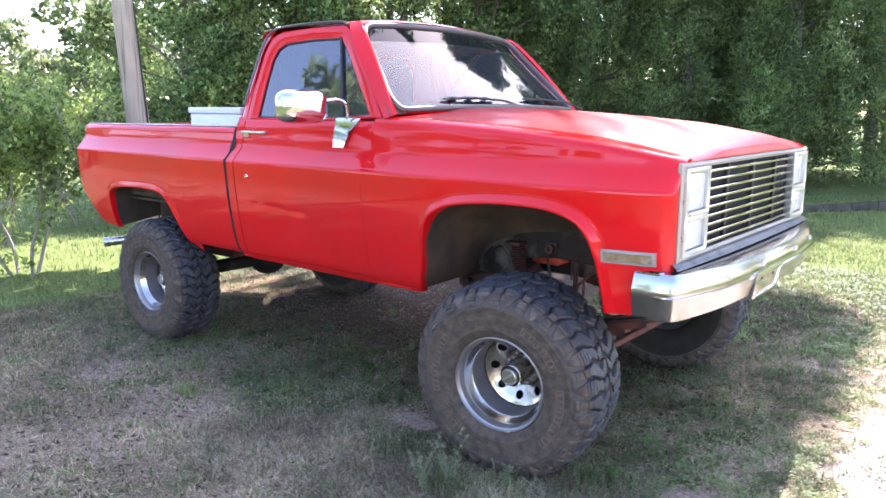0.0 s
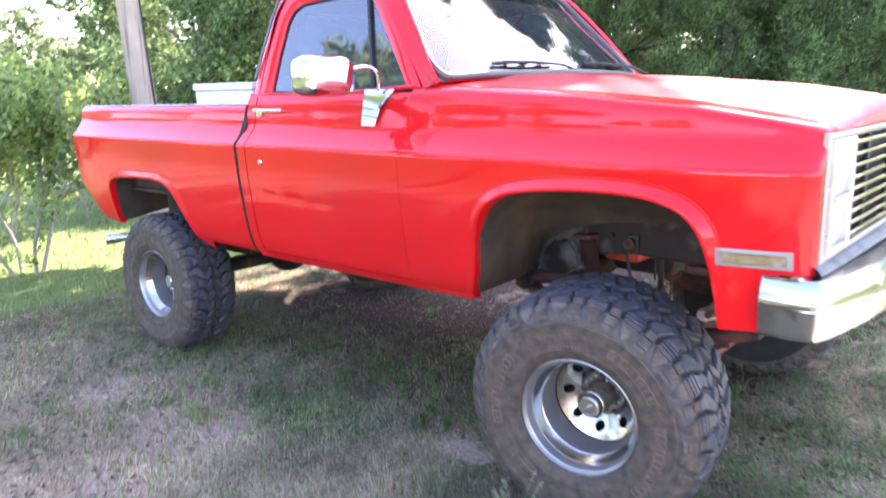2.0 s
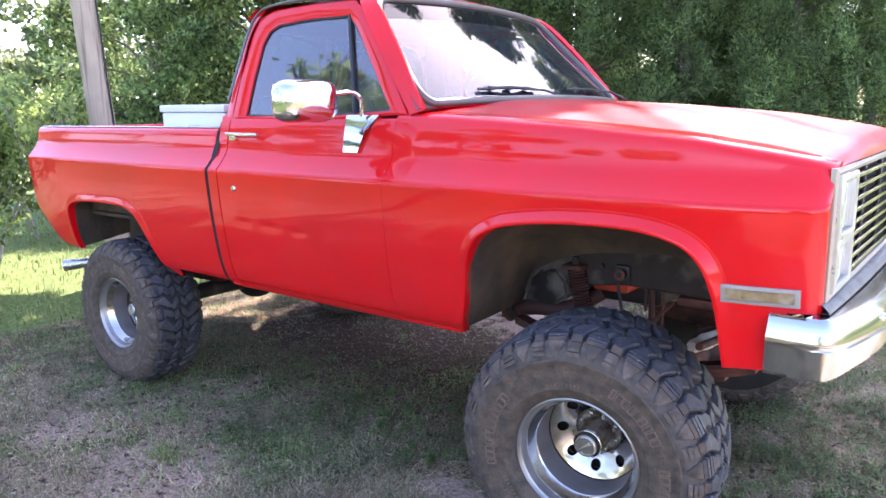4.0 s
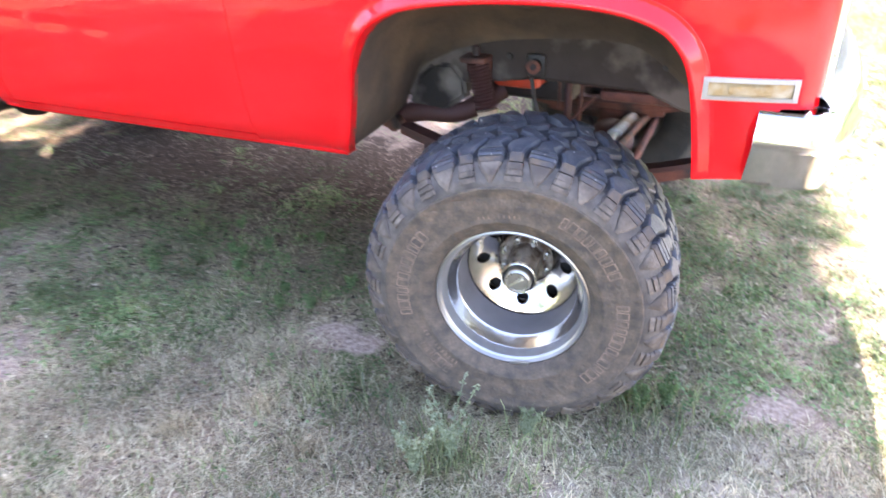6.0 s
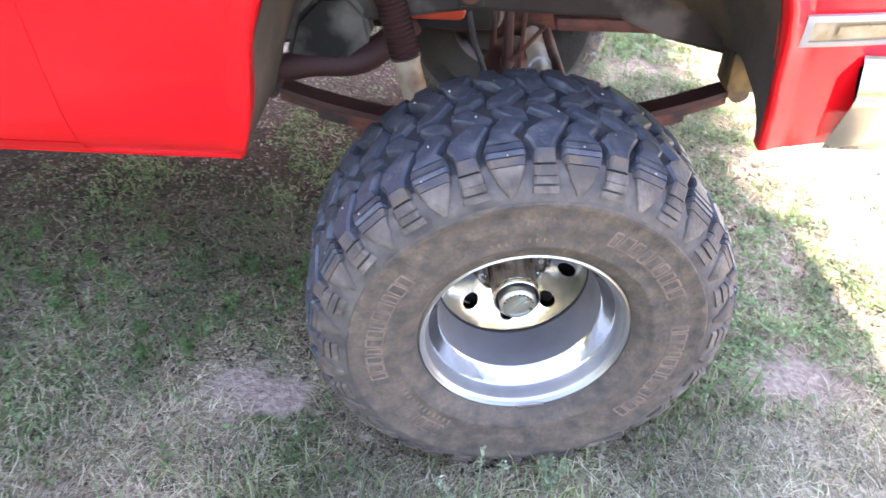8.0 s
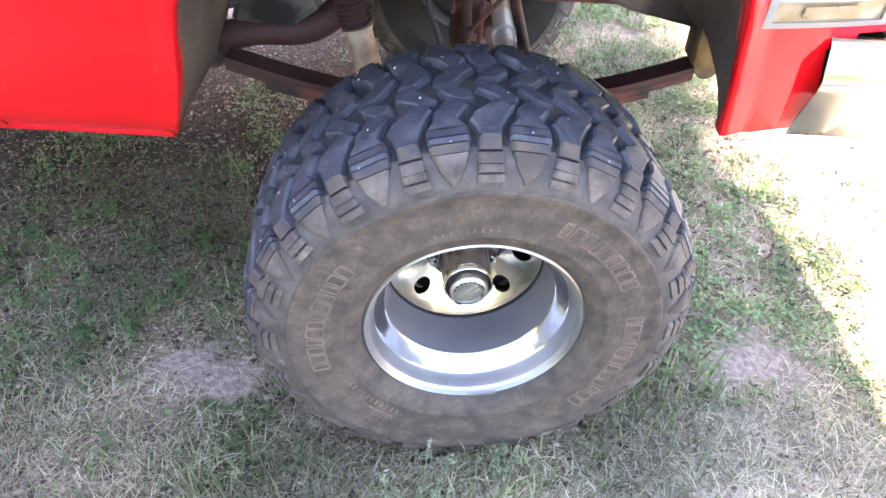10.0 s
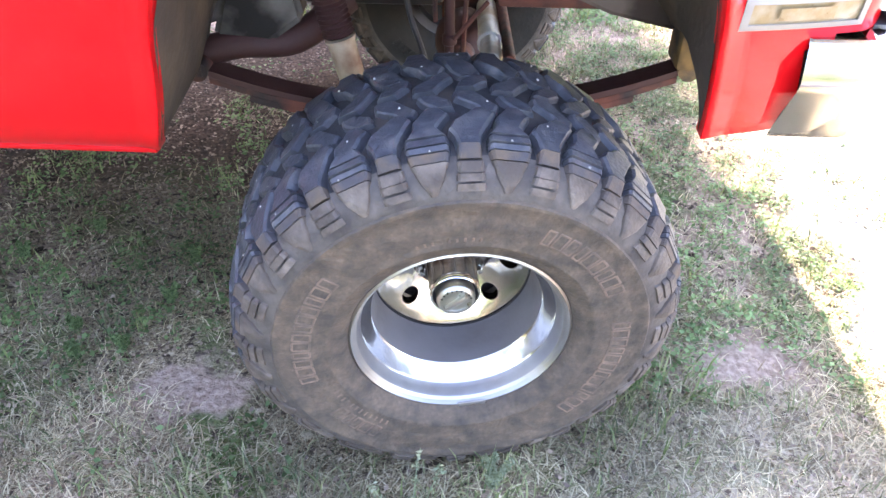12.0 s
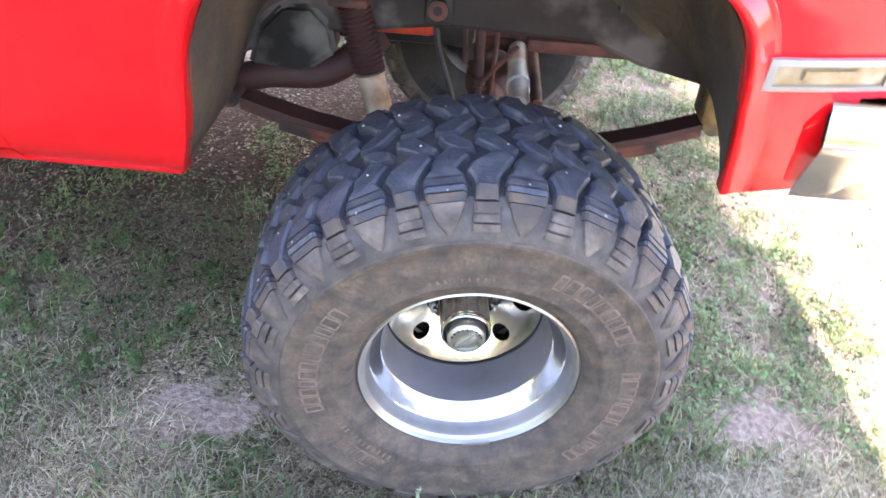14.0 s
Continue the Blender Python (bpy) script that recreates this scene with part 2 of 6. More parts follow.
def leaf_mat(name, dark, light, through=0.4, rough=0.55):
    m = bpy.data.materials.new(name)
    m.use_nodes = True
    n, l = m.node_tree.nodes, m.node_tree.links
    b = n["Principled BSDF"]
    b.inputs["Roughness"].default_value = rough
    b.inputs["Specular IOR Level"].default_value = 0.3
    g = n.new("ShaderNodeNewGeometry")
    col = n.new("ShaderNodeMix")
    col.data_type = "RGBA"
    col.inputs[6].default_value, col.inputs[7].default_value = (*dark, 1), (*light, 1)
    l.new(g.outputs["Random Per Island"], col.inputs[0])
    # whole sprays are greener or duller than their neighbours
    tc = n.new("ShaderNodeTexCoord")
    patch = n.new("ShaderNodeTexNoise")
    patch.inputs["Scale"].default_value, patch.inputs["Detail"].default_value = 1.7, 3
    l.new(tc.outputs["Object"], patch.inputs["Vector"])
    pr = n.new("ShaderNodeMapRange")
    pr.inputs[1].default_value, pr.inputs[2].default_value, pr.inputs[3].default_value, pr.inputs[4].default_value = 0.36, 0.64, 0.6, 1.3
    l.new(patch.outputs["Fac"], pr.inputs[0])
    tone = n.new("ShaderNodeHueSaturation")
    l.new(pr.outputs[0], tone.inputs["Value"])
    l.new(col.outputs[2], tone.inputs["Color"])
    l.new(tone.outputs[0], b.inputs["Base Color"])
    t = n.new("ShaderNodeBsdfTranslucent")
    hs = n.new("ShaderNodeHueSaturation")
    hs.inputs["Hue"].default_value, hs.inputs["Value"].default_value = 0.48, 1.7
    l.new(tone.outputs[0], hs.inputs["Color"])
    l.new(hs.outputs[0], t.inputs[0])
    mx = n.new("ShaderNodeMixShader")
    mx.inputs[0].default_value = through
    l.new(b.outputs[0], mx.inputs[1])
    l.new(t.outputs[0], mx.inputs[2])
    l.new(mx.outputs[0], n["Material Output"].inputs[0])
    return m


LEAF = leaf_mat("broad_leaf", (0.03, 0.065, 0.022), (0.30, 0.41, 0.15), 0.45)
LEAF_LIGHT = leaf_mat("pale_shrub_leaf", (0.05, 0.095, 0.022), (0.30, 0.40, 0.12), 0.42)
LEAF_FAR = leaf_mat("far_leaf", (0.09, 0.13, 0.05), (0.16, 0.21, 0.09), 0.4)
CEDAR = leaf_mat("cedar_spray", (0.055, 0.105, 0.04), (0.28, 0.37, 0.14), 0.5)
GRASS = leaf_mat("grass_blade", (0.065, 0.09, 0.038), (0.28, 0.295, 0.14), 0.3)
LAWN = leaf_mat("lawn_blade", (0.09, 0.13, 0.04), (0.24, 0.28, 0.11), 0.35)
DRY = leaf_mat("dry_grass_blade", (0.15, 0.113, 0.062), (0.60, 0.495, 0.30), 0.25)
WEED = leaf_mat("pale_weed_leaf", (0.15, 0.19, 0.10), (0.36, 0.38, 0.24), 0.3)
CLOVER = leaf_mat("clover_leaf", (0.055, 0.10, 0.032), (0.19, 0.275, 0.11), 0.3)
MATTED = leaf_mat("matted_grass_blade", (0.10, 0.084, 0.046), (0.62, 0.545, 0.355), 0.28)
DEAD_LEAF = leaf_mat("dead_leaf", (0.055, 0.034, 0.022), (0.36, 0.27, 0.19), 0.15)


def ground_material():
    m = bpy.data.materials.new("worn_lawn_soil")
    m.use_nodes = True
    n, l = m.node_tree.nodes, m.node_tree.links
    b = n["Principled BSDF"]
    b.inputs["Roughness"].default_value = 0.95
    b.inputs["Specular IOR Level"].default_value = 0.15
    tc = n.new("ShaderNodeTexCoord")

    def noise_tex(scale, detail=8.0, dist=0.0):
        t = n.new("ShaderNodeTexNoise")
        t.inputs["Scale"].default_value, t.inputs["Detail"].default_value, t.inputs["Distortion"].default_value = scale, detail, dist
        l.new(tc.outputs["Object"], t.inputs["Vector"])
        return t.outputs["Fac"]

    def blend(fac, a, c, lo, hi):
        r = n.new("ShaderNodeMapRange")
        r.inputs[1].default_value, r.inputs[2].default_value = lo, hi
        l.new(fac, r.inputs[0])
        x = n.new("ShaderNodeMix")
        x.data_type = "RGBA"
        l.new(r.outputs[0], x.inputs[0])
        for k, v in ((6, a), (7, c)):
            if isinstance(v, tuple):
                x.inputs[k].default_value = (*v, 1)
            else:
                l.new(v, x.inputs[k])
        return x.outputs[2]

    soil = blend(noise_tex(60), (0.22, 0.155, 0.115), (0.39, 0.295, 0.222), 0.34, 0.66)
    thatch = blend(noise_tex(140, 4, 1.5), (0.062, 0.046, 0.026), (0.39, 0.31, 0.195), 0.39, 0.61)
    green = blend(noise_tex(90, 5, 0.8), (0.035, 0.06, 0.016), (0.11, 0.15, 0.05), 0.35, 0.65)
    a = blend(noise_tex(1.6, 10), thatch, soil, 0.52, 0.6)
    c = blend(noise_tex(2.3, 10, 0.5), a, green, 0.53, 0.65)
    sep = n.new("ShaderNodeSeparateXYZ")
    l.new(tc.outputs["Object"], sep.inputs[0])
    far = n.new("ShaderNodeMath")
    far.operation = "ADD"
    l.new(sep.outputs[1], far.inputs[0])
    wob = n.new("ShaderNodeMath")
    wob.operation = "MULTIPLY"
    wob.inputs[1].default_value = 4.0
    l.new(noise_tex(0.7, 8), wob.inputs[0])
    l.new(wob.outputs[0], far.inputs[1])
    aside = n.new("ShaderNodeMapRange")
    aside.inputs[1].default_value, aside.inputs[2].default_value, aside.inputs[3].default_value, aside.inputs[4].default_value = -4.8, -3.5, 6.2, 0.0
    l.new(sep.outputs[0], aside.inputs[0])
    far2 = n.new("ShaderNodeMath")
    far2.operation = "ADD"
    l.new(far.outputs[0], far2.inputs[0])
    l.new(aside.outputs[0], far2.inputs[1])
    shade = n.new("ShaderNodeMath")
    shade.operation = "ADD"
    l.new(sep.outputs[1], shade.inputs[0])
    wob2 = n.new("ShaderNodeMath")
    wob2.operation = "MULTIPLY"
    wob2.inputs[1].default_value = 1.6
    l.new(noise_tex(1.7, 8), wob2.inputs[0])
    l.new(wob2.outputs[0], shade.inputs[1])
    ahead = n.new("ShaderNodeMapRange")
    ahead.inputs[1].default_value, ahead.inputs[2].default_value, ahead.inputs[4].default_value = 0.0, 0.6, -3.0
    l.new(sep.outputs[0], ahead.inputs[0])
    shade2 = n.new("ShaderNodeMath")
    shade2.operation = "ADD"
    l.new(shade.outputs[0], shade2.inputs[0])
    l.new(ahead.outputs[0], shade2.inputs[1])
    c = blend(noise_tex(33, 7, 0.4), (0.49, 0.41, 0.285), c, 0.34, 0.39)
    # leafy soil under the truck; some of the truck's shade is in its colour
    shaded_litter = blend(noise_tex(75, 6, 0.6), (0.038, 0.026, 0.019), (0.142, 0.094, 0.068), 0.33, 0.68)
    c = blend(shade2.outputs[0], c, shaded_litter, 0.2, 1.0)
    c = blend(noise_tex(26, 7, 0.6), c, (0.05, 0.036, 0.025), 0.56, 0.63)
    # trodden bare patches of pale soil; the last is painted for sunlit straw
    worn = blend(noise_tex(70, 6, 0.8), (0.045, 0.045, 0.022), (0.17, 0.135, 0.085), 0.35, 0.65)
    # sunlit leaves behind the rear axle: part of the sun is in their colour
    leafy = blend(noise_tex(48, 6, 0.8), (0.16, 0.095, 0.05), (0.46, 0.32, 0.19), 0.35, 0.65)
    for px, py, rx, ry, tone in ((-4.7, -1.5, 1.3, 0.75, worn), (-3.75, 0.42, 0.55, 0.40, leafy), (-0.62, -0.88, 0.16, 0.12, soil), (0.81, -0.74, 0.20, 0.12, soil), (-1.45, 1.45, 0.55, 0.45, soil), (0.80, -1.22, 0.34, 0.16, soil), (0.72, 1.35, 0.40, 0.42, soil)):
        off = n.new("ShaderNodeVectorMath")
        off.operation = "MULTIPLY_ADD"
        off.inputs[1].default_value, off.inputs[2].default_value = (1 / rx, 1 / ry, 0), (-px / rx, -py / ry, 0)
        l.new(tc.outputs["Object"], off.inputs[0])
        ln = n.new("ShaderNodeVectorMath")
        ln.operation = "LENGTH"
        l.new(off.outputs[0], ln.inputs[0])
        sm = n.new("ShaderNodeMath")
        sm.operation = "MULTIPLY_ADD"
        sm.inputs[1].default_value = 2.6
        l.new(noise_tex(8, 8), sm.inputs[0])
        l.new(ln.outputs["Value"], sm.inputs[2])
        c = blend(sm.outputs[0], tone, c, 2.05, 2.35)
    # pale thatch between front wheel and open yard, lightened as if half sunlit
    off = n.new("ShaderNodeVectorMath")
    off.operation = "MULTIPLY_ADD"
    off.inputs[1].default_value, off.inputs[2].default_value = (1 / 0.42, 1 / 0.28, 0), (-0.95 / 0.42, 1.30 / 0.28, 0)
    l.new(tc.outputs["Object"], off.inputs[0])
    ln = n.new("ShaderNodeVectorMath")
    ln.operation = "LENGTH"
    l.new(off.outputs[0], ln.inputs[0])
    sm = n.new("ShaderNodeMath")
    sm.operation = "MULTIPLY_ADD"
    sm.inputs[1].default_value = 2.6
    l.new(noise_tex(5, 8), sm.inputs[0])
    l.new(ln.outputs["Value"], sm.inputs[2])
    half_lit_thatch = blend(noise_tex(110, 5, 1.2), (0.30, 0.24, 0.17), (0.62, 0.53, 0.41), 0.38, 0.62)
    c = blend(sm.outputs[0], half_lit_thatch, c, 1.7, 3.0)
    # pale sandy soil on the open yard ahead of the truck
    sand_x = n.new("ShaderNodeMath")
    sand_x.operation = "MULTIPLY_ADD"
    sand_x.inputs[1].default_value = 0.7
    l.new(noise_tex(3.0, 8), sand_x.inputs[0])
    l.new(sep.outputs[0], sand_x.inputs[2])
    # the sandy patch ends some way out
    from_patch = n.new("ShaderNodeVectorMath")
    from_patch.operation = "DISTANCE"
    from_patch.inputs[1].default_value = (3.0, -1.0, 0)
    l.new(tc.outputs["Object"], from_patch.inputs[0])
    sand = blend(noise_tex(45, 6), (0.27, 0.23, 0.18), (0.46, 0.40, 0.33), 0.35, 0.65)
    sandy = blend(sand_x.outputs[0], c, sand, 1.5, 1.62)
    c = blend(from_patch.outputs["Value"], sandy, c, 2.9, 3.6)
    lawn = blend(noise_tex(35, 6, 0.8), (0.06, 0.10, 0.025), (0.20, 0.25, 0.08), 0.35, 0.65)
    c = blend(far2.outputs[0], c, lawn, 5.2, 6.4)
    # unseen near side of the yard: dark green stands in for its shade
    near = n.new("ShaderNodeMath")
    near.operation = "MULTIPLY_ADD"
    near.inputs[1].default_value = 1.5
    l.new(noise_tex(0.9, 6), near.inputs[0])
    beside = n.new("ShaderNodeMapRange")
    beside.inputs[1].default_value, beside.inputs[2].default_value, beside.inputs[4].default_value = 0.0, 3.4, 4.5
    l.new(sep.outputs[0], beside.inputs[0])
    near2 = n.new("ShaderNodeMath")
    near2.operation = "ADD"
    l.new(sep.outputs[1], near2.inputs[0])
    l.new(beside.outputs[0], near2.inputs[1])
    l.new(near2.outputs[0], near.inputs[2])
    dim_near_yard = blend(noise_tex(30, 6, 0.8), (0.03, 0.055, 0.015), (0.10, 0.135, 0.045), 0.35, 0.65)
    c = blend(near.outputs[0], dim_near_yard, c, -4.4, -3.5)
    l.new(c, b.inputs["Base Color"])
    bp = n.new("ShaderNodeBump")
    bp.inputs["Strength"].default_value, bp.inputs["Distance"].default_value = 1.0, 0.012
    l.new(noise_tex(70, 6), bp.inputs["Height"])
    l.new(bp.outputs[0], b.inputs["Normal"])
    return m


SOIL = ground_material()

# ---------------------------------------------------------------- mesh helpers


def part(name, bm, material, parent=None, label="", smooth=38.0, kind=""):
    """One mesh object from a bmesh, under a thing or a part."""
    me = bpy.data.meshes.new(name)
    bmesh.ops.recalc_face_normals(bm, faces=bm.faces)
    bm.to_mesh(me)
    bm.free()
    mats = material if isinstance(material, (list, tuple)) else [material]
    for k in mats:
        me.materials.append(k)
    if smooth:
        me.polygons.foreach_set("use_smooth", [True] * len(me.polygons))
        me.set_sharp_from_angle(angle=radians(smooth))
    ob = new(name, me)
    if parent:
        ob.parent = parent
    return tagged(ob, label, kind=kind)


def thing(name, label, category, at=(0, 0, 0), group="", kind=""):
    ob = new(name)
    ob.location = at
    ob.empty_display_size = 0.1
    return tagged(ob, label, category, group, kind)


def grid(bm, rows, closed=False):
    """Quads between rows of points."""
    vs = [[bm.verts.new(p) for p in row] for row in rows]
    for a, b in zip(vs, vs[1:]):
        k = len(a)
        for j in range(k if closed else k - 1):
            bm.faces.new((a[j], a[(j + 1) % k], b[(j + 1) % k], b[j]))
    return vs


def box(bm, lo, hi, bevel=0.0, seg=2, m=None):
    r = bmesh.ops.create_cube(bm, size=1.0)
    vs = r["verts"]
    for v in vs:
        v.co = Vector([lo[k] + (v.co[k] + 0.5) * (hi[k] - lo[k]) for k in range(3)])
    if bevel:
        es = list({e for v in vs for e in v.link_edges})
        vs = bmesh.ops.bevel(bm, geom=es, offset=bevel, segments=seg, affect="EDGES", profile=0.5)["verts"]
    if m is not None:
        bmesh.ops.transform(bm, matrix=m, verts=vs)
    return vs


def lathe(bm, prof, n=64, centre=(0, 0, 0), sgn=1, close=False):
    """Revolve (radius, offset) about the y axis."""
    rows = []
    for r, a in prof:
        rows.append([(centre[0] + r * math.cos(2 * math.pi * k / n), centre[1] + sgn * a, centre[2] + r * math.sin(2 * math.pi * k / n)) for k in range(n)])
    if close:
        rows.append(rows[0])
    grid(bm, rows, True)
    if close:
        bmesh.ops.remove_doubles(bm, verts=bm.verts, dist=1e-5)


def tube(bm, pts, rad, n=8, cap=True):
    """A round bar along points; rad one number or one for each point."""
    pts = [Vector(p) for p in pts]
    rads = rad if isinstance(rad, (list, tuple)) else [rad] * len(pts)
    rows = []
    up = Vector((0.31, 0.17, 0.93)).normalized()
    for k, p in enumerate(pts):
        d = (pts[min(k + 1, len(pts) - 1)] - pts[max(k - 1, 0)]).normalized()
        if abs(d.dot(up)) > 0.95:
            up = Vector((0.9, 0.3, 0.1)).normalized()
        u = d.cross(up).normalized()
        v = d.cross(u)
        rows.append([p + rads[k] * (math.cos(2 * math.pi * j / n) * u + math.sin(2 * math.pi * j / n) * v) for j in range(n)])
    vs = grid(bm, rows, True)
    if cap:
        bm.faces.new(vs[0])
        bm.faces.new(vs[-1])


def plate(bm, outline, y0, y1, hole=None):
    """A flat plate in x and z between two depths in y, with an optional opening that has as many corners."""
    n = len(outline)
    if hole:
        rows = [[(x, y0, z) for x, z in hole], [(x, y0, z) for x, z in outline], [(x, y1, z) for x, z in outline], [(x, y1, z) for x, z in hole]]
        rows.append(rows[0])
        grid(bm, rows, True)
        bmesh.ops.remove_doubles(bm, verts=bm.verts, dist=1e-6)
    else:
        a = [bm.verts.new((x, y0, z)) for x, z in outline]
        b = [bm.verts.new((x, y1, z)) for x, z in outline]
        bm.faces.new(a), bm.faces.new(b)
        for k in range(n):
            bm.faces.new((a[k], a[(k + 1) % n], b[(k + 1) % n], b[k]))


def lerp(knots, v):
    return float(np.interp(v, [k[0] for k in knots], [k[1] for k in knots]))


def smooth_curve(pts, n):
    """Catmull-Rom through points."""
    pts = [Vector(p) for p in pts]
    out = []
    for k in range(len(pts) - 1):
        p0, p1, p2, p3 = pts[max(k - 1, 0)], pts[k], pts[k + 1], pts[min(k + 2, len(pts) - 1)]
        for j in range(n):
            t = j / n
            out.append(0.5 * ((2 * p1) + (p2 - p0) * t + (2 * p0 - 5 * p1 + 4 * p2 - p3) * t * t + (3 * p1 - p0 - 3 * p2 + p3) * t**3))
    out.append(pts[-1])
    return out

# ---------------------------------------------------------------- ground
bm = bmesh.new()
N = 110
def spread(k):
    u = 2 * k / N - 1
    return math.copysign(abs(u) ** 3.2 * 220 + abs(u) * 9, u)
def ground_z(x, y):
    near = max(0.0, 1 - math.hypot(x + 1.5, y) / 9)
    return 0.012 * noise.noise((x * 1.3, y * 1.3, 0)) + 0.006 * noise.noise((x * 5, y * 5, 3)) + (1 - near) * 0.12 * noise.noise((x * 0.12, y * 0.12, 7))
grid(bm, [[(spread(i) - 1, spread(j) + 1, ground_z(spread(i) - 1, spread(j) + 1)) for j in range(N + 1)] for i in range(N + 1)])
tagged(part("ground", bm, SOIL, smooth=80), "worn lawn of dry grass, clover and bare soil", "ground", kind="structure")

# ---------------------------------------------------------------- pickup truck
truck = thing("pickup_truck", "red lifted square-bodied pickup truck with big off-road tyres", "pickup truck")
AXLE_F, AXLE_R, HUB_Z = 0.02, -2.95, 0.425
SIDE = [(0.66, 0.885), (0.70, 0.90), (0.74, 0.935), (0.82, 0.962), (0.95, 0.985), (1.10, 1.003), (1.22, 1.012), (1.275, 1.016), (1.285, 1.012), (1.30, 0.996), (1.35, 0.955), (1.38, 0.942), (1.44, 0.932), (1.50, 0.918), (1.54, 0.90)]
SIDE = [(p.x, p.y) for p in smooth_curve([(z, y, 0) for z, y in SIDE[:8]], 6)] + SIDE[8:]
TAPER = [(x, 0.03 * max(0, (-3.4 - x) / 0.6) ** 2 + 0.08 * max(0, (x - 0.15) / 0.56) ** 2.4 + 0.03 * max(0, (x - 0.66) / 0.05) ** 2) for x in np.linspace(-4.0, 0.71, 400)]
FEND_Z = [(-0.9, 1.548), (-0.62, 1.54), (-0.1, 1.51), (0.32, 1.473), (0.55, 1.435), (0.66, 1.413), (0.71, 1.395)]
ARCH_F = smooth_curve([(-0.541, 0.705, 0), (-0.512, 0.78, 0), (-0.492, 0.86, 0), (-0.468, 0.985, 0), (-0.42, 1.085, 0), (-0.345, 1.138, 0), (-0.25, 1.165, 0), (-0.09, 1.184, 0), (0.083, 1.19, 0), (0.222, 1.182, 0), (0.326, 1.153, 0), (0.383, 1.103, 0), (0.412, 1.033, 0), (0.435, 0.90, 0), (0.447, 0.78, 0)], 5)
ARCH_R = smooth_curve([(-3.46, 0.72, 0), (-3.445, 0.85, 0), (-3.42, 0.975, 0), (-3.34, 1.022, 0), (-3.2, 1.038, 0), (-2.95, 1.045, 0), (-2.76, 1.03, 0), (-2.66, 0.96, 0), (-2.59, 0.82, 0), (-2.53, 0.71, 0), (-2.44, 0.672, 0)], 5)


def half_width(x, z):
    dent = 0.0
    if -1.85 < x < -1.2 and 0.95 < z < 1.1:
        # a long shallow crease knocked into the door
        c = 1.045 - 0.03 * (x + 1.85)
        dent = 0.006 * math.exp(-(((z - c) / 0.014) ** 2)) * (0.5 + 0.5 * math.sin(x * 31)) * math.sin(math.pi * (x + 1.85) / 0.65)
    return lerp(SIDE, z) - lerp(TAPER, x) - dent


def arch_lip(bm, sgn, arch, rise=1.0):
    """The pressed lip round a wheel arch: a return flange, a narrow rolled edge, and a flat slope back to the panel that dies away down both legs."""
    lip = [(0.001, -0.030), (0.0, 0.018), (0.0015, 0.0265), (0.005, 0.030), (0.010, 0.0305), (0.014, 0.029), (0.017, 0.0262), (0.039, 0.004), (0.042, 0.0018), (0.050, 0.0008), (0.056, -0.004)]
    rows, top = [], max(p.y for p in arch)
    for k, p in enumerate(arch):
        d = (arch[min(k + 1, len(arch) - 1)] - arch[max(k - 1, 0)]).normalized()
        n = Vector((-d.y, d.x, 0))
        row = []
        u = min(1.0, max(0.0, (p.y - top + 0.26) / 0.17))
        u = 0.22 + 0.78 * u * u * (3 - 2 * u)
        for out, h in lip:
            q = p + n * out
            row.append((q.x, sgn * (half_width(q.x, q.y) + (h * u * rise if h > 0 else h)), q.y))
        rows.append(row)
    grid(bm, rows)


def side_skin(bm, sgn, columns, top_z, roll=0.03, top_curve=None):
    """Outer skin from columns of (x, bottom z), with flanges turned inwards all round."""
    level = [1.22, 1.245, 1.262, 1.275, 1.285, 1.292, 1.30, 1.32, 1.35, 1.38]
    rows = []
    for x, zb in columns:
        t = top_z(x)
        zs = [zb + (1.2 - zb) * k / 34 for k in range(35)] + [z for z in level if z < t - 0.02]
        zs += [1.38 + (t - 1.38) * k / 3 for k in (1, 2, 3)] if t > 1.40 else [t] * (48 - len(zs))
        ring = [(x, sgn * (half_width(x, zb) - roll), zb + 0.004)]
        ring += [(x, sgn * half_width(x, z), z) for z in zs]
        if top_curve:
            ring += [(x, sgn * y, z) for y, z in top_curve(x, t)]
        rows.append(ring)
    first, last = rows[0], rows[-1]
    rows = [[(x, y - sgn * 0.025, z) for x, y, z in first]] + rows + [[(x, y - sgn * 0.025, z) for x, y, z in last]]
    grid(bm, rows)


def columns_with_arch(x0, x1, zb0, zb1, arch, n=8):
    a = [(x0 + (arch[0].x - 0.004 - x0) * k / n, zb0 + (arch[0].y - zb0) * k / n) for k in range(n + 1)]
    xs, prev = [], a[-1][0]
    for p in arch:
        prev = max(prev + 0.0012, p.x)
        xs.append((prev, p.y))
    e = xs[-1]
    b = [(e[0] + (x1 - e[0]) * k / n, e[1] + (zb1 - e[1]) * k / n) for k in range(1, n + 1)]
    return a + xs + b


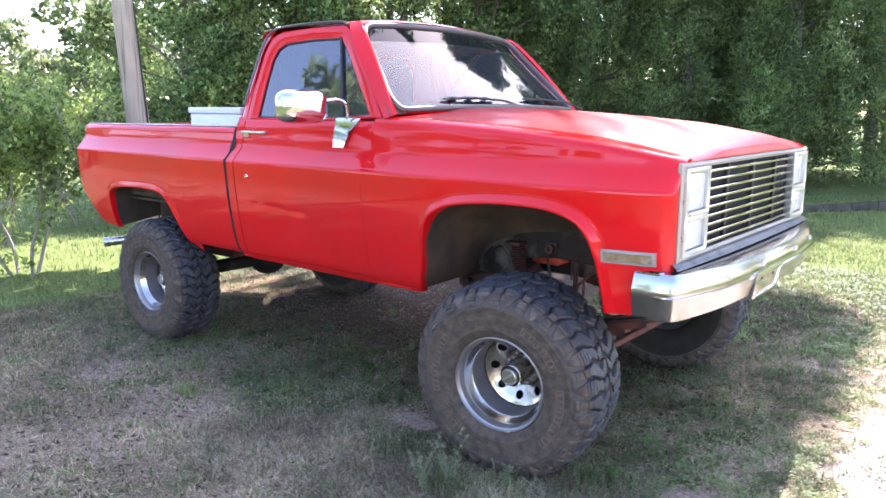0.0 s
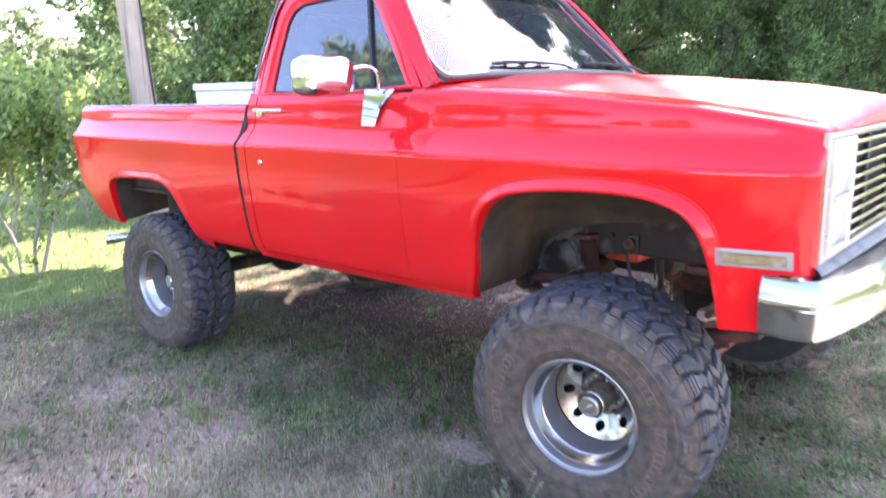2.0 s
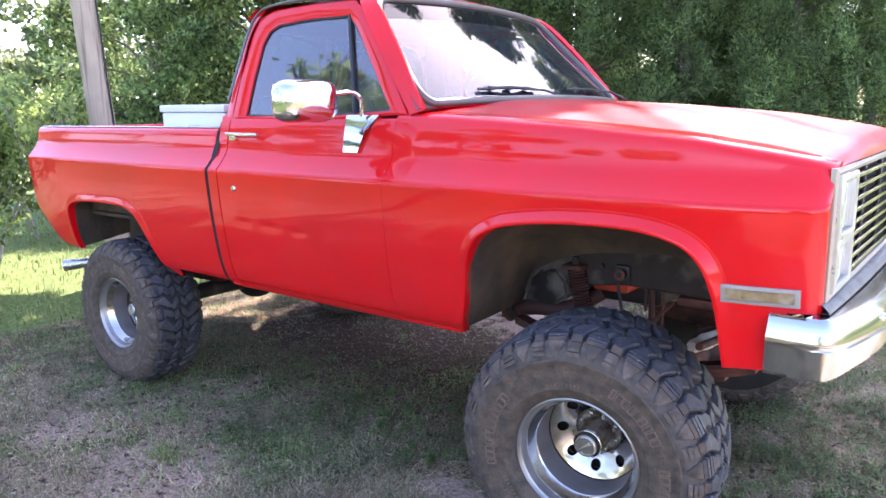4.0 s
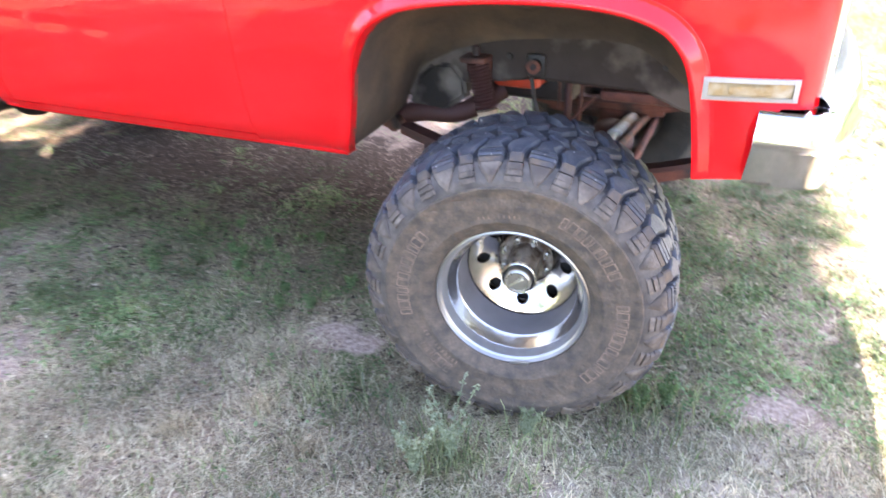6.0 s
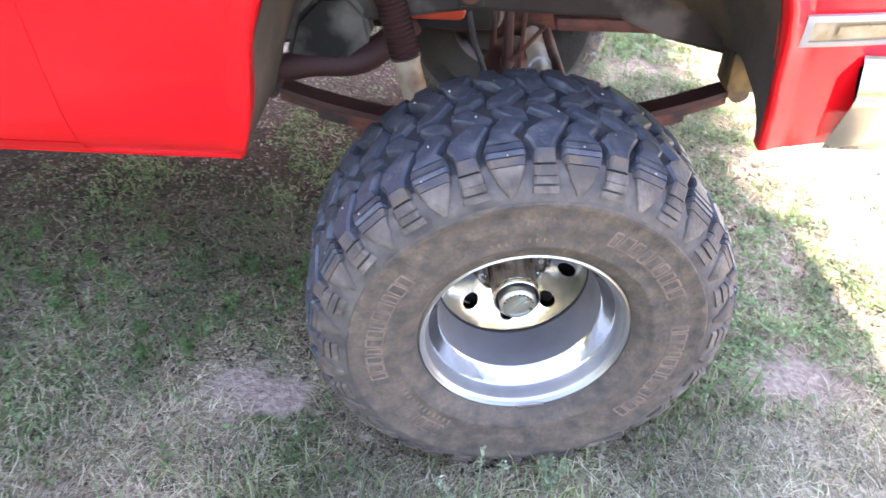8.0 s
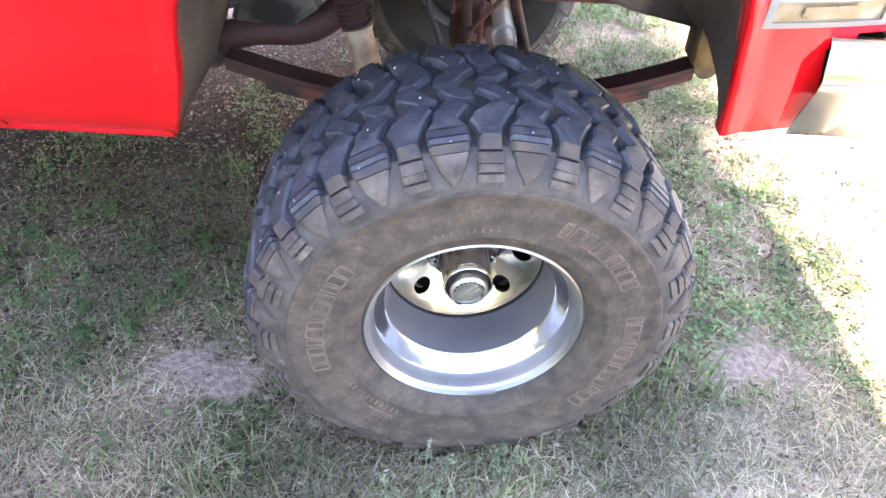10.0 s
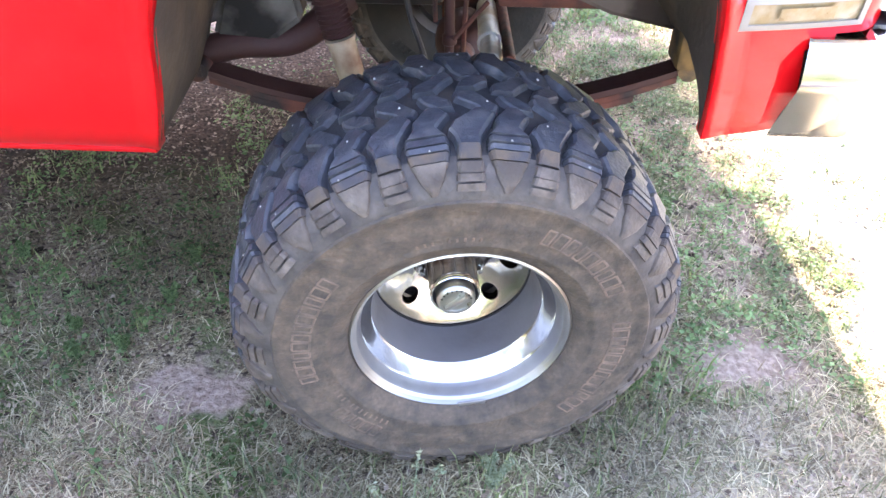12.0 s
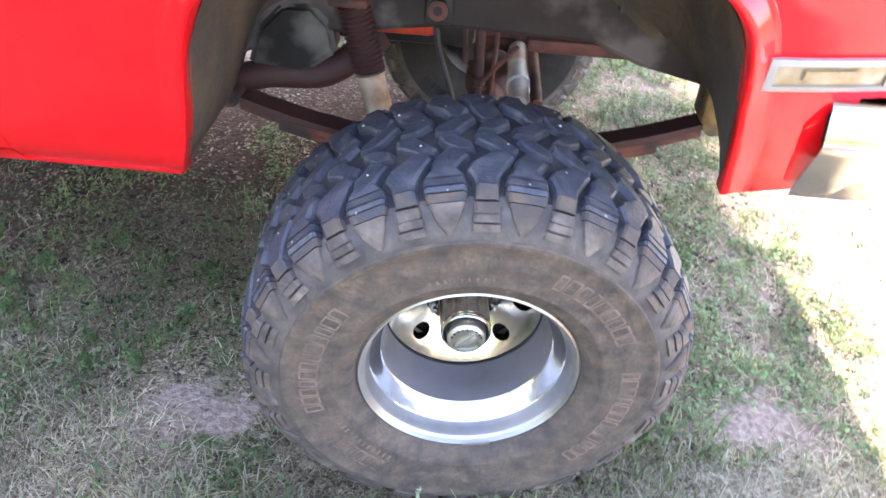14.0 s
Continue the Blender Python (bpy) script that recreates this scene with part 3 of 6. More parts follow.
for sgn in (-1, 1):
    # front fender, rolling over towards the bonnet
    bm = bmesh.new()
    def fender_top(x, t):
        w, z = half_width(x, t), lerp(FEND_Z, x)
        e = min(0.80, w - 0.06)
        return [(w - 0.006, t + 0.012), (w - 0.02, z - 0.006), (w - 0.045, z), (e, z + 0.004), (e - 0.004, z - 0.02)]
    cols = columns_with_arch(-0.8625, 0.60, 0.70, 0.79, ARCH_F)
    cols += [(0.60 + 0.10 * k / 10, 0.79 + 0.188 * min(1, k / 2)) for k in range(1, 11)]
    side_skin(bm, sgn, cols, lambda x: lerp(FEND_Z, x) - 0.03, top_curve=fender_top)
    part("front_fender", bm, RED, truck, smooth=50)
    for arch in (ARCH_F, ARCH_R):
        bm = bmesh.new()
        arch_lip(bm, sgn, arch, 1.0 if arch is ARCH_F else 0.4)
        part("arch_lip", bm, RED, truck, "raised red lip round the wheel arch", smooth=28)
    # door skin below the glass
    bm = bmesh.new()
    side_skin(bm, sgn, [(-1.905 + 1.0408 * k / 40, 0.735) for k in range(41)], lambda x: 1.515, top_curve=lambda x, t: [(0.903, 1.522), (0.86, 1.524)])
    door = part("door", bm, RED, truck, smooth=50)
    # cab corner behind the door and the rocker under it
    bm = bmesh.new()
    side_skin(bm, sgn, [(-1.976 + 0.064 * k / 6, 0.695) for k in range(7)], lambda x: 1.53)
    part("cab_corner", bm, RED, truck, smooth=50)
    # dark strip laid over the red flanges for the shade in the gap
    bm = bmesh.new()
    grid(bm, [[(x, sgn * (half_width(x, z) - d), z) for z in np.linspace(0.70, 1.46, 40)] for x, d in ((-2.003, 0.002), (-1.99, 0.006), (-1.974, 0.002))])
    part("cab_gap_shade", bm, GAP, truck, "dark strip for the shade between cab and bed")
    bm = bmesh.new()
    prof = [(0.86, 0.688), (0.895, 0.69), (0.908, 0.70), (0.925, 0.722), (0.932, 0.732), (0.90, 0.736)]
    grid(bm, [[(x, sgn * y, z) for y, z in prof] for x in np.linspace(-1.91, -0.86, 20)])
    part("rocker_panel", bm, RED, truck)
    bm = bmesh.new()
    lip = [(0.719, -0.004), (0.7135, 0.001), (0.7105, 0.008), (0.7085, 0.010), (0.706, 0.0095), (0.699, 0.005), (0.6965, -0.012)]
    grid(bm, [[(x, sgn * (half_width(x, 0.705) + d), z) for z, d in lip] for x in np.linspace(-1.968, -0.548, 40)])
    part("sill_lip", bm, RED, truck, "turned-out lip along the bottom of the sill", smooth=25)
    # bed side
    bm = bmesh.new()
    cols = columns_with_arch(-3.87, -2.001, 0.77, 0.69, ARCH_R, 12)
    cols = [(x, max(zb, 0.72 + max(0, -3.62 - x) * 1.0)) for x, zb in cols]
    side_skin(bm, sgn, cols, lambda x: 1.455 + 0.012 * (x + 2) / 1.9, top_curve=lambda x, t: [(0.918 - lerp(TAPER, x), t + 0.014), (0.89, t + 0.016), (0.845, t + 0.014), (0.84, t - 0.04)])
    part("bed_side", bm, RED, truck, smooth=50)
    # inner bed wall and worn rail cap
    bm = bmesh.new()
    box(bm, (-3.86, min(sgn * 0.80, sgn * 0.84), 0.95), (-2.0, max(sgn * 0.80, sgn * 0.84), 1.43))
    part("bed_inner_wall", bm, LINER, truck)
    bm = bmesh.new()
    grid(bm, [[(x, sgn * (0.915 - lerp(TAPER, x)), 1.475 + 0.012 * (x + 2) / 1.9), (x, sgn * 0.885, 1.4785 + 0.012 * (x + 2) / 1.9), (x, sgn * 0.845, 1.475 + 0.012 * (x + 2) / 1.9), (x, sgn * 0.84, 1.455)] for x in np.linspace(-3.86, -2.0, 24)])
    part("bed_rail_cap", bm, TRIM, truck, "pale worn edge of the bed rail")
    # arch liners: a funnel from the front arch to an opening over the frame, a plain tub behind
    edge = smooth_curve([(-0.60, 0.66, 0), (-0.585, 0.72, 0), (-0.555, 0.80, 0), (-0.515, 0.87, 0), (-0.46, 0.908, 0), (-0.36, 0.952, 0), (-0.23, 0.985, 0), (-0.06, 1.003, 0), (0.10, 1.01, 0), (0.20, 1.0, 0), (0.27, 0.967, 0), (0.32, 0.925, 0), (0.37, 0.885, 0), (0.43, 0.83, 0), (0.50, 0.76, 0)], 5)
    bm = bmesh.new()
    rows = []
    # outer tub first, then the inner apron behind its edge
    for y, k, lift in ((0.972, 0, 0.0), (0.95, 0.0, 0.006), (0.85, 0.03, 0.012), (0.72, 0.12, 0.015), (0.60, 0.32, 0.012), (0.52, 0.60, 0.006), (0.46, 0.86, 0.0), (0.435, 1.0, 0.0), (0.43, 1.0, 0.012), (0.40, 1.0, 0.03)):
        row = []
        for p, e in zip(ARCH_F, edge):
            q = p.lerp(e, k)
            w = 0.004 * noise.noise((q.x * 9, y * 9, q.y * 9))
            low_edge = 0.88 + 0.05 * noise.noise((y * 14, q.x * 6, 2)) if q.x > 0.30 and y < 0.93 else (0.722 if q.x < -0.4 else 0.0)
            zz = max(q.y + lift + w, low_edge)
            row.append((q.x + w, sgn * min(y, half_width(q.x, zz) - 0.014), zz))
        rows.append(row)
    grid(bm, rows[:8] + [[(x, y - sgn * 0.004, z - 0.012) for x, y, z in rows[7]], [(x, y - sgn * 0.012, z - 0.012) for x, y, z in rows[7]], [(x, y - sgn * 0.012, z + 0.01) for x, y, z in rows[7]]])
    part("wheel_well", bm, LINER, truck, "dirty undercoated wheel well", smooth=45)
    bm = bmesh.new()
    grid(bm, [[(x, y - sgn * 0.016, z) for x, y, z in r] for r in rows[7:]])
    part("inner_apron", bm, APRON, truck, "dark smeared inner apron of the wheel well", smooth=45)
    bm = bmesh.new()
    rows = [[(-2.95 + (p.x + 2.95) * (1 + 0.03 * u), sgn * (min(0.972, half_width(p.x, p.y) - 0.014) - 0.37 * u), p.y + 0.012 + 0.05 * u) for p in ARCH_R] for u in (0, 0.15, 0.4, 0.7, 1.0)]
    rows.append([(p[0], p[1], 0.72) for p in rows[-1]])
    grid(bm, rows)
    part("rear_wheel_well", bm, LINER, truck, "dirty undercoated wheel well")

# bonnet with a shallow raised middle and a turned-down nose
bm = bmesh.new()
rows = []
for x in list(np.linspace(-0.80, 0.60, 24)) + [0.64, 0.67, 0.69, 0.70, 0.702]:
    z0, row = lerp(FEND_Z, x) + 0.004, []
    for y in np.linspace(-1, 1, 41):
        a = abs(y)
        crown = 0.036 * (1 - a**2.2) + 0.012 * (1 / (1 + math.exp((a - 0.62) * 28)))
        w = 0.797
        drop = 0.0 if x < 0.6 else -0.02 * ((x - 0.6) / 0.1) ** 3
        row.append((x, y * w, z0 + crown + drop))
    rows.append(row)
rows.append([(0.704, p[1], 1.392) for p in rows[-1]])
grid(bm, rows)
part("bonnet", bm, RED_TOP, truck, smooth=50)
for sgn in (-1, 1):
    bm = bmesh.new()
    grid(bm, [[(0.697, sgn * y, z) for y in (0.79, 0.83, half_width(0.70, z) - 0.004)] for z in (0.985, 1.1, 1.2, 1.275, 1.29, 1.35, 1.385)])
    part("front_valance", bm, RED, truck)
bm = bmesh.new()
grid(bm, [[(x + 0.02 * (1 - (y / 0.905) ** 2), y, z) for x, z in ((0.64, 0.982), (0.64, 1.006), (0.70, 1.006), (0.710, 1.001), (0.724, 0.986), (0.725, 0.982), (0.64, 0.982))] for y in np.linspace(-0.905, 0.905, 25)])
part("bumper_filler", bm, FILLER, truck, "dull grey filler panel above the bumper", smooth=30)

# cab: roof, pillars, rear wall, floor
bm = bmesh.new()
rows = []
for x in (-1.965, -1.95, -1.9, -1.8, -1.65, -1.5, -1.35, -1.25, -1.2, -1.175):
    row = []
    for y in np.linspace(-1, 1, 25):
        a = abs(y)
        z = 2.035 + 0.055 * (1 - a**2.5) - (0.05 * max(0, (-1.85 - x) / 0.115) ** 2) - 0.02 * max(0, (x + 1.25) / 0.075) ** 2
        row.append((x, y * 0.735, z))
    rows.append(row)
grid(bm, rows)
grid(bm, [[(p[0], p[1] * 0.985, p[2] - 0.035) for p in r] for r in rows])
part("roof", bm, RED, truck, smooth=50)


def glass_y(z):
    return 0.905 - (z - 1.52) * 0.15 / 0.435


for sgn in (-1, 1):
    # upper door frame round the side glass
    bm = bmesh.new()
    hole = [(-1.812, 1.530), (-1.812, 1.70), (-1.80, 1.86), (-1.772, 1.915), (-1.715, 1.945), (-1.50, 1.958), (-1.262, 1.955), (-1.20, 1.905), (-1.05, 1.72), (-0.912, 1.552), (-1.2, 1.535), (-1.5, 1.53)]
    outl = [(-1.908, 1.518), (-1.905, 1.70), (-1.885, 1.90), (-1.85, 1.985), (-1.76, 2.015), (-1.50, 2.022), (-1.235, 2.018), (-1.155, 1.955), (-1.0, 1.77), (-0.82, 1.538), (-1.2, 1.517), (-1.5, 1.517)]
    rows = [[(x, sgn * (glass_y(z) - d), z) for x, z in o] for o, d in ((hole, 0.03), (hole, 0.004), ([(0.5 * (a[0] + b[0]), 0.5 * (a[1] + b[1])) for a, b in zip(hole, outl)], -0.006), (outl, 0.0), (outl, 0.04))]
    grid(bm, rows, True)
    door = part("window_surround", bm, RED, truck, smooth=40)
    bm = bmesh.new()
    grid(bm, [[(x, sgn * (glass_y(z) - 0.008), z) for x, z in o] for o in (hole, [(x * 0.985 - 0.022, 1.52 + (z - 1.52) * 0.965 + 0.007) for x, z in hole])], True)
    part("window_seal", bm, BLACK, truck)
    bm = bmesh.new()
    vs = [bm.verts.new((x, sgn * (glass_y(z) - 0.014), z)) for x, z in hole]
    bm.faces.new(vs)
    part("side_glass", bm, SIDE_GLASS, truck, "reflective door glass", smooth=0)
    bm = bmesh.new()
    tube(bm, [(-1.258, sgn * (glass_y(1.955) - 0.006), 1.955), (-1.105, sgn * (glass_y(1.535) - 0.006), 1.535)], 0.011, 6)
    part("vent_divider", bm, BLACK, truck)
    # windscreen pillar and rear cab pillar
    bm = bmesh.new()
    a = [(-0.80, 0.905, 1.535), (-0.985, 0.85, 1.77), (-1.145, 0.785, 1.955), (-1.20, 0.745, 2.03)]
    b = [(-0.735, 0.895, 1.555), (-0.92, 0.82, 1.79), (-1.09, 0.745, 1.98), (-1.165, 0.70, 2.04)]
    c = [(-0.755, 0.86, 1.56), (-0.94, 0.79, 1.80), (-1.11, 0.715, 1.985), (-1.185, 0.67, 2.045)]
    d = [(-0.84, 0.86, 1.54), (-1.01, 0.80, 1.77), (-1.17, 0.74, 1.955), (-1.23, 0.70, 2.02)]
    rows = [[(x, sgn * y, z) for x, y, z in smooth_curve(e, 5)] for e in (a, b, c, d, a)]
    grid(bm, rows)
    part("windscreen_pillar", bm, RED, truck, smooth=50)
    bm = bmesh.new()
    rows = []
    for z in np.linspace(1.51, 2.03, 14):
        y = glass_y(z) + 0.003 - 0.03 * max(0, (z - 1.95) / 0.08) ** 2
        f = -1.905 + max(0, z - 1.88) * 0.35
        bk = -1.972 + max(0, z - 1.6) * 0.07
        rows.append([(f, sgn * y, z), (bk + 0.03, sgn * y, z), (bk + 0.008, sgn * (y - 0.012), z), (bk, sgn * (y - 0.04), z), (bk + 0.002, sgn * 0.55, z)])
    grid(bm, rows)
    part("rear_cab_pillar", bm, RED, truck, smooth=50)
    # drip rail
    bm = bmesh.new()
    tube(bm, smooth_curve([(-1.955, sgn * 0.885, 1.60), (-1.925, sgn * 0.83, 1.78), (-1.90, sgn * 0.775, 1.94), (-1.85, sgn * 0.752, 2.012), (-1.74, sgn * 0.745, 2.038), (-1.5, sgn * 0.742, 2.045), (-1.28, sgn * 0.742, 2.04), (-1.205, sgn * 0.748, 2.018)], 6), 0.0065, 6)
    part("drip_rail", bm, SCREEN_TRIM, truck, "dull drip rail over the door")
    # near-black strip inside the cab-to-bed gap, in place of its shade
    bm = bmesh.new()
    for x in (-1.981,):
        for z0, z1 in ((0.71, 1.0), (1.0, 1.275), (1.29, 1.5)):
            a0, a1 = half_width(x, z0) - 0.02, half_width(x, z1) - 0.02
            grid(bm, [[(x - 0.024, sgn * a0, z0), (x + 0.014, sgn * a0, z0)], [(x - 0.024, sgn * a1, z1), (x + 0.014, sgn * a1, z1)]])
    part("gap_shade_strip", bm, GAP, truck)
    # door handle and lock
    bm = bmesh.new()
    y = half_width(-1.7, 1.44)
    box(bm, (-1.90, min(sgn * (y + 0.012), sgn * (y + 0.028)), 1.437), (-1.675, max(sgn * (y + 0.012), sgn * (y + 0.028)), 1.455), 0.006)
    box(bm, (-1.885, min(sgn * (y - 0.01), sgn * (y + 0.02)), 1.415), (-1.84, max(sgn * (y - 0.01), sgn * (y + 0.02)), 1.45), 0.006)
    box(bm, (-1.70, min(sgn * (y - 0.01), sgn * (y + 0.02)), 1.438), (-1.68, max(sgn * (y - 0.01), sgn * (y + 0.02)), 1.454), 0.004)
    part("door_handle", bm, CHROME, truck, "chrome push-button door handle")
    bm = bmesh.new()
    lathe(bm, [(0.0001, 0.008), (0.010, 0.008), (0.014, 0.003), (0.015, -0.01)], 16, (-1.79, sgn * half_width(-1.79, 1.2), 1.20), sgn)
    part("door_lock", bm, CHROME, truck)

# windscreen: curved pane, black gasket, dark band at the top
WS = lambda u, v: Vector((-0.765 - 0.41 * v - 0.075 * (u * u - 1) * (1 - 0.25 * v), u * (0.865 - 0.175 * v), 1.575 + 0.445 * v + 0.02 * (1 - u * u)))
def ws_edge(v):
    """Half width of the pane at a height, with rounded corners."""
    d = max(0.0, (0.22 - v) / 0.22, (v - 0.84) / 0.16)
    return 1 - (0.075 if v < 0.5 else 0.11) * (1 - math.sqrt(max(0.0, 1 - d * d)))


WV = [0, 0.008, 0.025, 0.05, 0.09, 0.14, 0.22, 0.4, 0.6, 0.80]
WV_TOP = [0.80, 0.85, 0.91, 0.95, 0.98, 1.0]
bm = bmesh.new()
grid(bm, [[WS(u * ws_edge(v), v) for u in np.linspace(-1, 1, 25)] for v in WV])
part("windscreen", bm, GLASS, truck, "curved windscreen reflecting bright sky", smooth=80)
bm = bmesh.new()
grid(bm, [[WS(u * ws_edge(v), v) for u in np.linspace(-1, 1, 25)] for v in WV_TOP])
part("windscreen_band", bm, BAND_GLASS, truck, smooth=80)
bm = bmesh.new()
side_v = WV[1:] + WV_TOP[1:-1]
loop = [WS(u * ws_edge(0), 0) for u in np.linspace(-1, 1, 20)] + [WS(ws_edge(v), v) for v in side_v] + [WS(u * ws_edge(1), 1) for u in np.linspace(1, -1, 20)] + [WS(-ws_edge(v), v) for v in reversed(side_v)]
tube(bm, loop + loop[:1], 0.018, 8, False)
part("windscreen_gasket", bm, SCREEN_TRIM, truck, "dull windscreen moulding", smooth=80)
for sgn in (-1, 1):
    bm = bmesh.new()
    grid(bm, [[WS(sgn * (ws_edge(v) + (1.04 - ws_edge(v)) * q), v) - Vector((0.004, 0, 0.004)) for q in (0, 0.5, 1)] for v in [-0.04] + WV + WV_TOP[1:]])
    part("pillar_face", bm, SCREEN_TRIM, truck)
bm = bmesh.new()
rows = []
for y in np.linspace(-0.9, 0.9, 25):
    u = y / 0.9
    x0 = WS(u, 0).x
    rows.append([(x0 - 0.01, y, 1.555), (x0 + 0.02, y, 1.56 + 0.02 * (1 - u * u)), (-0.79, y * 0.99, 1.548 + 0.036 * (1 - abs(u) ** 2.2)), (-0.77, y * 0.98, 1.50)])
grid(bm, rows)
part("cowl_panel", bm, RED, truck)
for y0, y1, px in ((-0.30, 0.20, 0.0), (0.42, 0.86, 0.0)):
    bm = bmesh.new()
    pivot = Vector((-0.70, y1, 1.588))
    e = WS(y0 / 0.85, 0.09) + Vector((0.02, 0, 0.012))
    tube(bm, [pivot, pivot.lerp(e, 0.5) + Vector((0.02, 0, 0.015)), e], [0.008, 0.006, 0.005], 6)
    s0, s1 = WS((y0 - 0.22) / 0.85, 0.10) + Vector((0.014, 0, 0.004)), WS((y0 + 0.2) / 0.85, 0.085) + Vector((0.014, 0, 0.004))
    tube(bm, [s0, e, s1], 0.007, 5)
    for k in (0.2, 0.5, 0.8):
        q = s0.lerp(s1, k)
        box(bm, q - Vector((0.008, 0.02, 0.006)), q + Vector((0.01, 0.02, 0.012)), 0.004)
    part("wiper", bm, BLACK, truck, "black windscreen wiper")
# rear cab wall with window, floor, firewall
bm = bmesh.new()
plate_pts = lambda y0, y1, z0, z1: [(y0, z0), (y1, z0), (y1, z1), (y0, z1)]
o, h = plate_pts(-0.90, 0.90, 0.75, 2.02), plate_pts(-0.62, 0.62, 1.6, 1.93)
o[2], o[3] = (0.70, 2.03), (-0.70, 2.03)
grid(bm, [[(x, y, z) for y, z in q] for q, x in ((h, -1.965), (o, -1.965), (o, -1.94), (h, -1.94), (h, -1.965))], True)
box(bm, (-1.94, -0.88, 0.74), (-0.80, 0.88, 0.78))
box(bm, (-0.86, -0.86, 0.74), (-0.82, 0.86, 1.54))
part("cab_shell", bm, RED, truck)
bm = bmesh.new()
grid(bm, [[(-1.952, y, z) for y in (-0.62, 0.62)] for z in (1.6, 1.93)])
part("rear_window", bm, GLASS, truck, smooth=0)
bm = bmesh.new()
box(bm, (-1.90, -0.78, 0.98), (-1.35, 0.78, 1.16), 0.05)
box(bm, (-1.92, -0.78, 1.12), (-1.74, 0.78, 1.62), 0.05)
part("bench_seat", bm, SEAT, truck, "dark bench seat")
bm = bmesh.new()
box(bm, (-1.20, -0.84, 1.25), (-0.83, 0.84, 1.54), 0.04)
part("dashboard", bm, DASH, truck)
bm = bmesh.new()
c = Vector((-1.28, 0.38, 1.46))
ax = Vector((-0.75, 0, 0.66)).normalized()
uu, vv = Vector((0, 1, 0)), ax.cross(Vector((0, 1, 0)))
ring = [c + 0.19 * (math.cos(2 * math.pi * k / 24) * uu + math.sin(2 * math.pi * k / 24) * vv) for k in range(25)]
tube(bm, ring, 0.012, 6, False)
tube(bm, [c - 0.19 * uu, c, c + 0.19 * uu], 0.01, 6)
tube(bm, [c, c - ax * 0.3], 0.025, 8)
part("steering_wheel", bm, BLACK, truck)
# bed floor, headboard, tailgate, tail lamp
bm = bmesh.new()
box(bm, (-3.86, -0.84, 0.93), (-2.0, 0.84, 0.96))
box(bm, (-2.03, -0.84, 0.93), (-1.995, 0.84, 1.44))
part("bed_floor", bm, LINER, truck)
bm = bmesh.new()
box(bm, (-3.89, -0.80, 0.90), (-3.85, 0.80, 1.455), 0.008)
part("tailgate", bm, RED, truck)
for sgn in (-1, 1):
    bm = bmesh.new()
    box(bm, (-3.90, min(sgn * 0.83, sgn * 0.975), 1.02), (-3.86, max(sgn * 0.83, sgn * 0.975), 1.24), 0.01)
    part("tail_lamp", bm, LAMP_LENS, truck, "red and clear tail lamp")
# grille assembly
def yz_ring(bm, out_lo, out_hi, in_lo, in_hi, x0, x1, bulge=0.0):
    o = [(out_lo[0], out_lo[1]), (out_hi[0], out_lo[1]), (out_hi[0], out_hi[1]), (out_lo[0], out_hi[1])]
    h = [(in_lo[0], in_lo[1]), (in_hi[0], in_lo[1]), (in_hi[0], in_hi[1]), (in_lo[0], in_hi[1])]
    m_ = [(0.5 * (a[0] + b[0]), 0.5 * (a[1] + b[1])) for a, b in zip(o, h)]
    grid(bm, [[(x, y, z) for y, z in q] for q, x in ((h, x0), (h, x1 - bulge), (m_, x1), (o, x1 - bulge), (o, x0))], True)
bm = bmesh.new()
yz_ring(bm, (-0.868, 1.002), (0.868, 1.388), (-0.845, 1.026), (0.845, 1.366), 0.69, 0.710, 0.006)
surround = part("grille_surround", bm, SURROUND, truck, "aged cream-tinted chrome grille surround", smooth=30)
bm = bmesh.new()
box(bm, (0.675, -0.85, 1.02), (0.683, 0.85, 1.37))
part("grille_backing", bm, GAP, surround)
for k in range(9):
    bm = bmesh.new()
    z = 1.046 + 0.0365 * k
    box(bm, (0.69, -0.60, z), (0.714, 0.60, z + 0.0125), 0.003)
    part("grille_bar", bm, ALU, surround)
for y in (-0.34, 0.0, 0.34):
    bm = bmesh.new()
    box(bm, (0.684, y - 0.012, 1.03), (0.70, y + 0.012, 1.36), 0.003)
    part("grille_strut", bm, BLACK, surround)
for sgn in (-1, 1):
    bm = bmesh.new()
    s = sorted((sgn * 0.60, sgn * 0.845))
    for zlo, zhi in ((1.026, 1.178), (1.178, 1.366)):
        yz_ring(bm, (s[0], zlo), (s[1], zhi), (s[0] + 0.026, zlo + 0.018), (s[1] - 0.026, zhi - 0.018), 0.684, 0.722, 0.004)
    part("headlamp_bezel", bm, BEZEL, surround, smooth=30)
    for nm, zlo, zhi, material in (("headlamp", 1.196, 1.348, WHITE_LENS), ("turn_signal", 1.044, 1.16, WHITE_LENS)):
        bm = bmesh.new()
        box(bm, (0.688, s[0] + 0.028, zlo + 0.002), (0.708, s[1] - 0.028, zhi - 0.002), 0.008)
        part(nm, bm, material, surround)

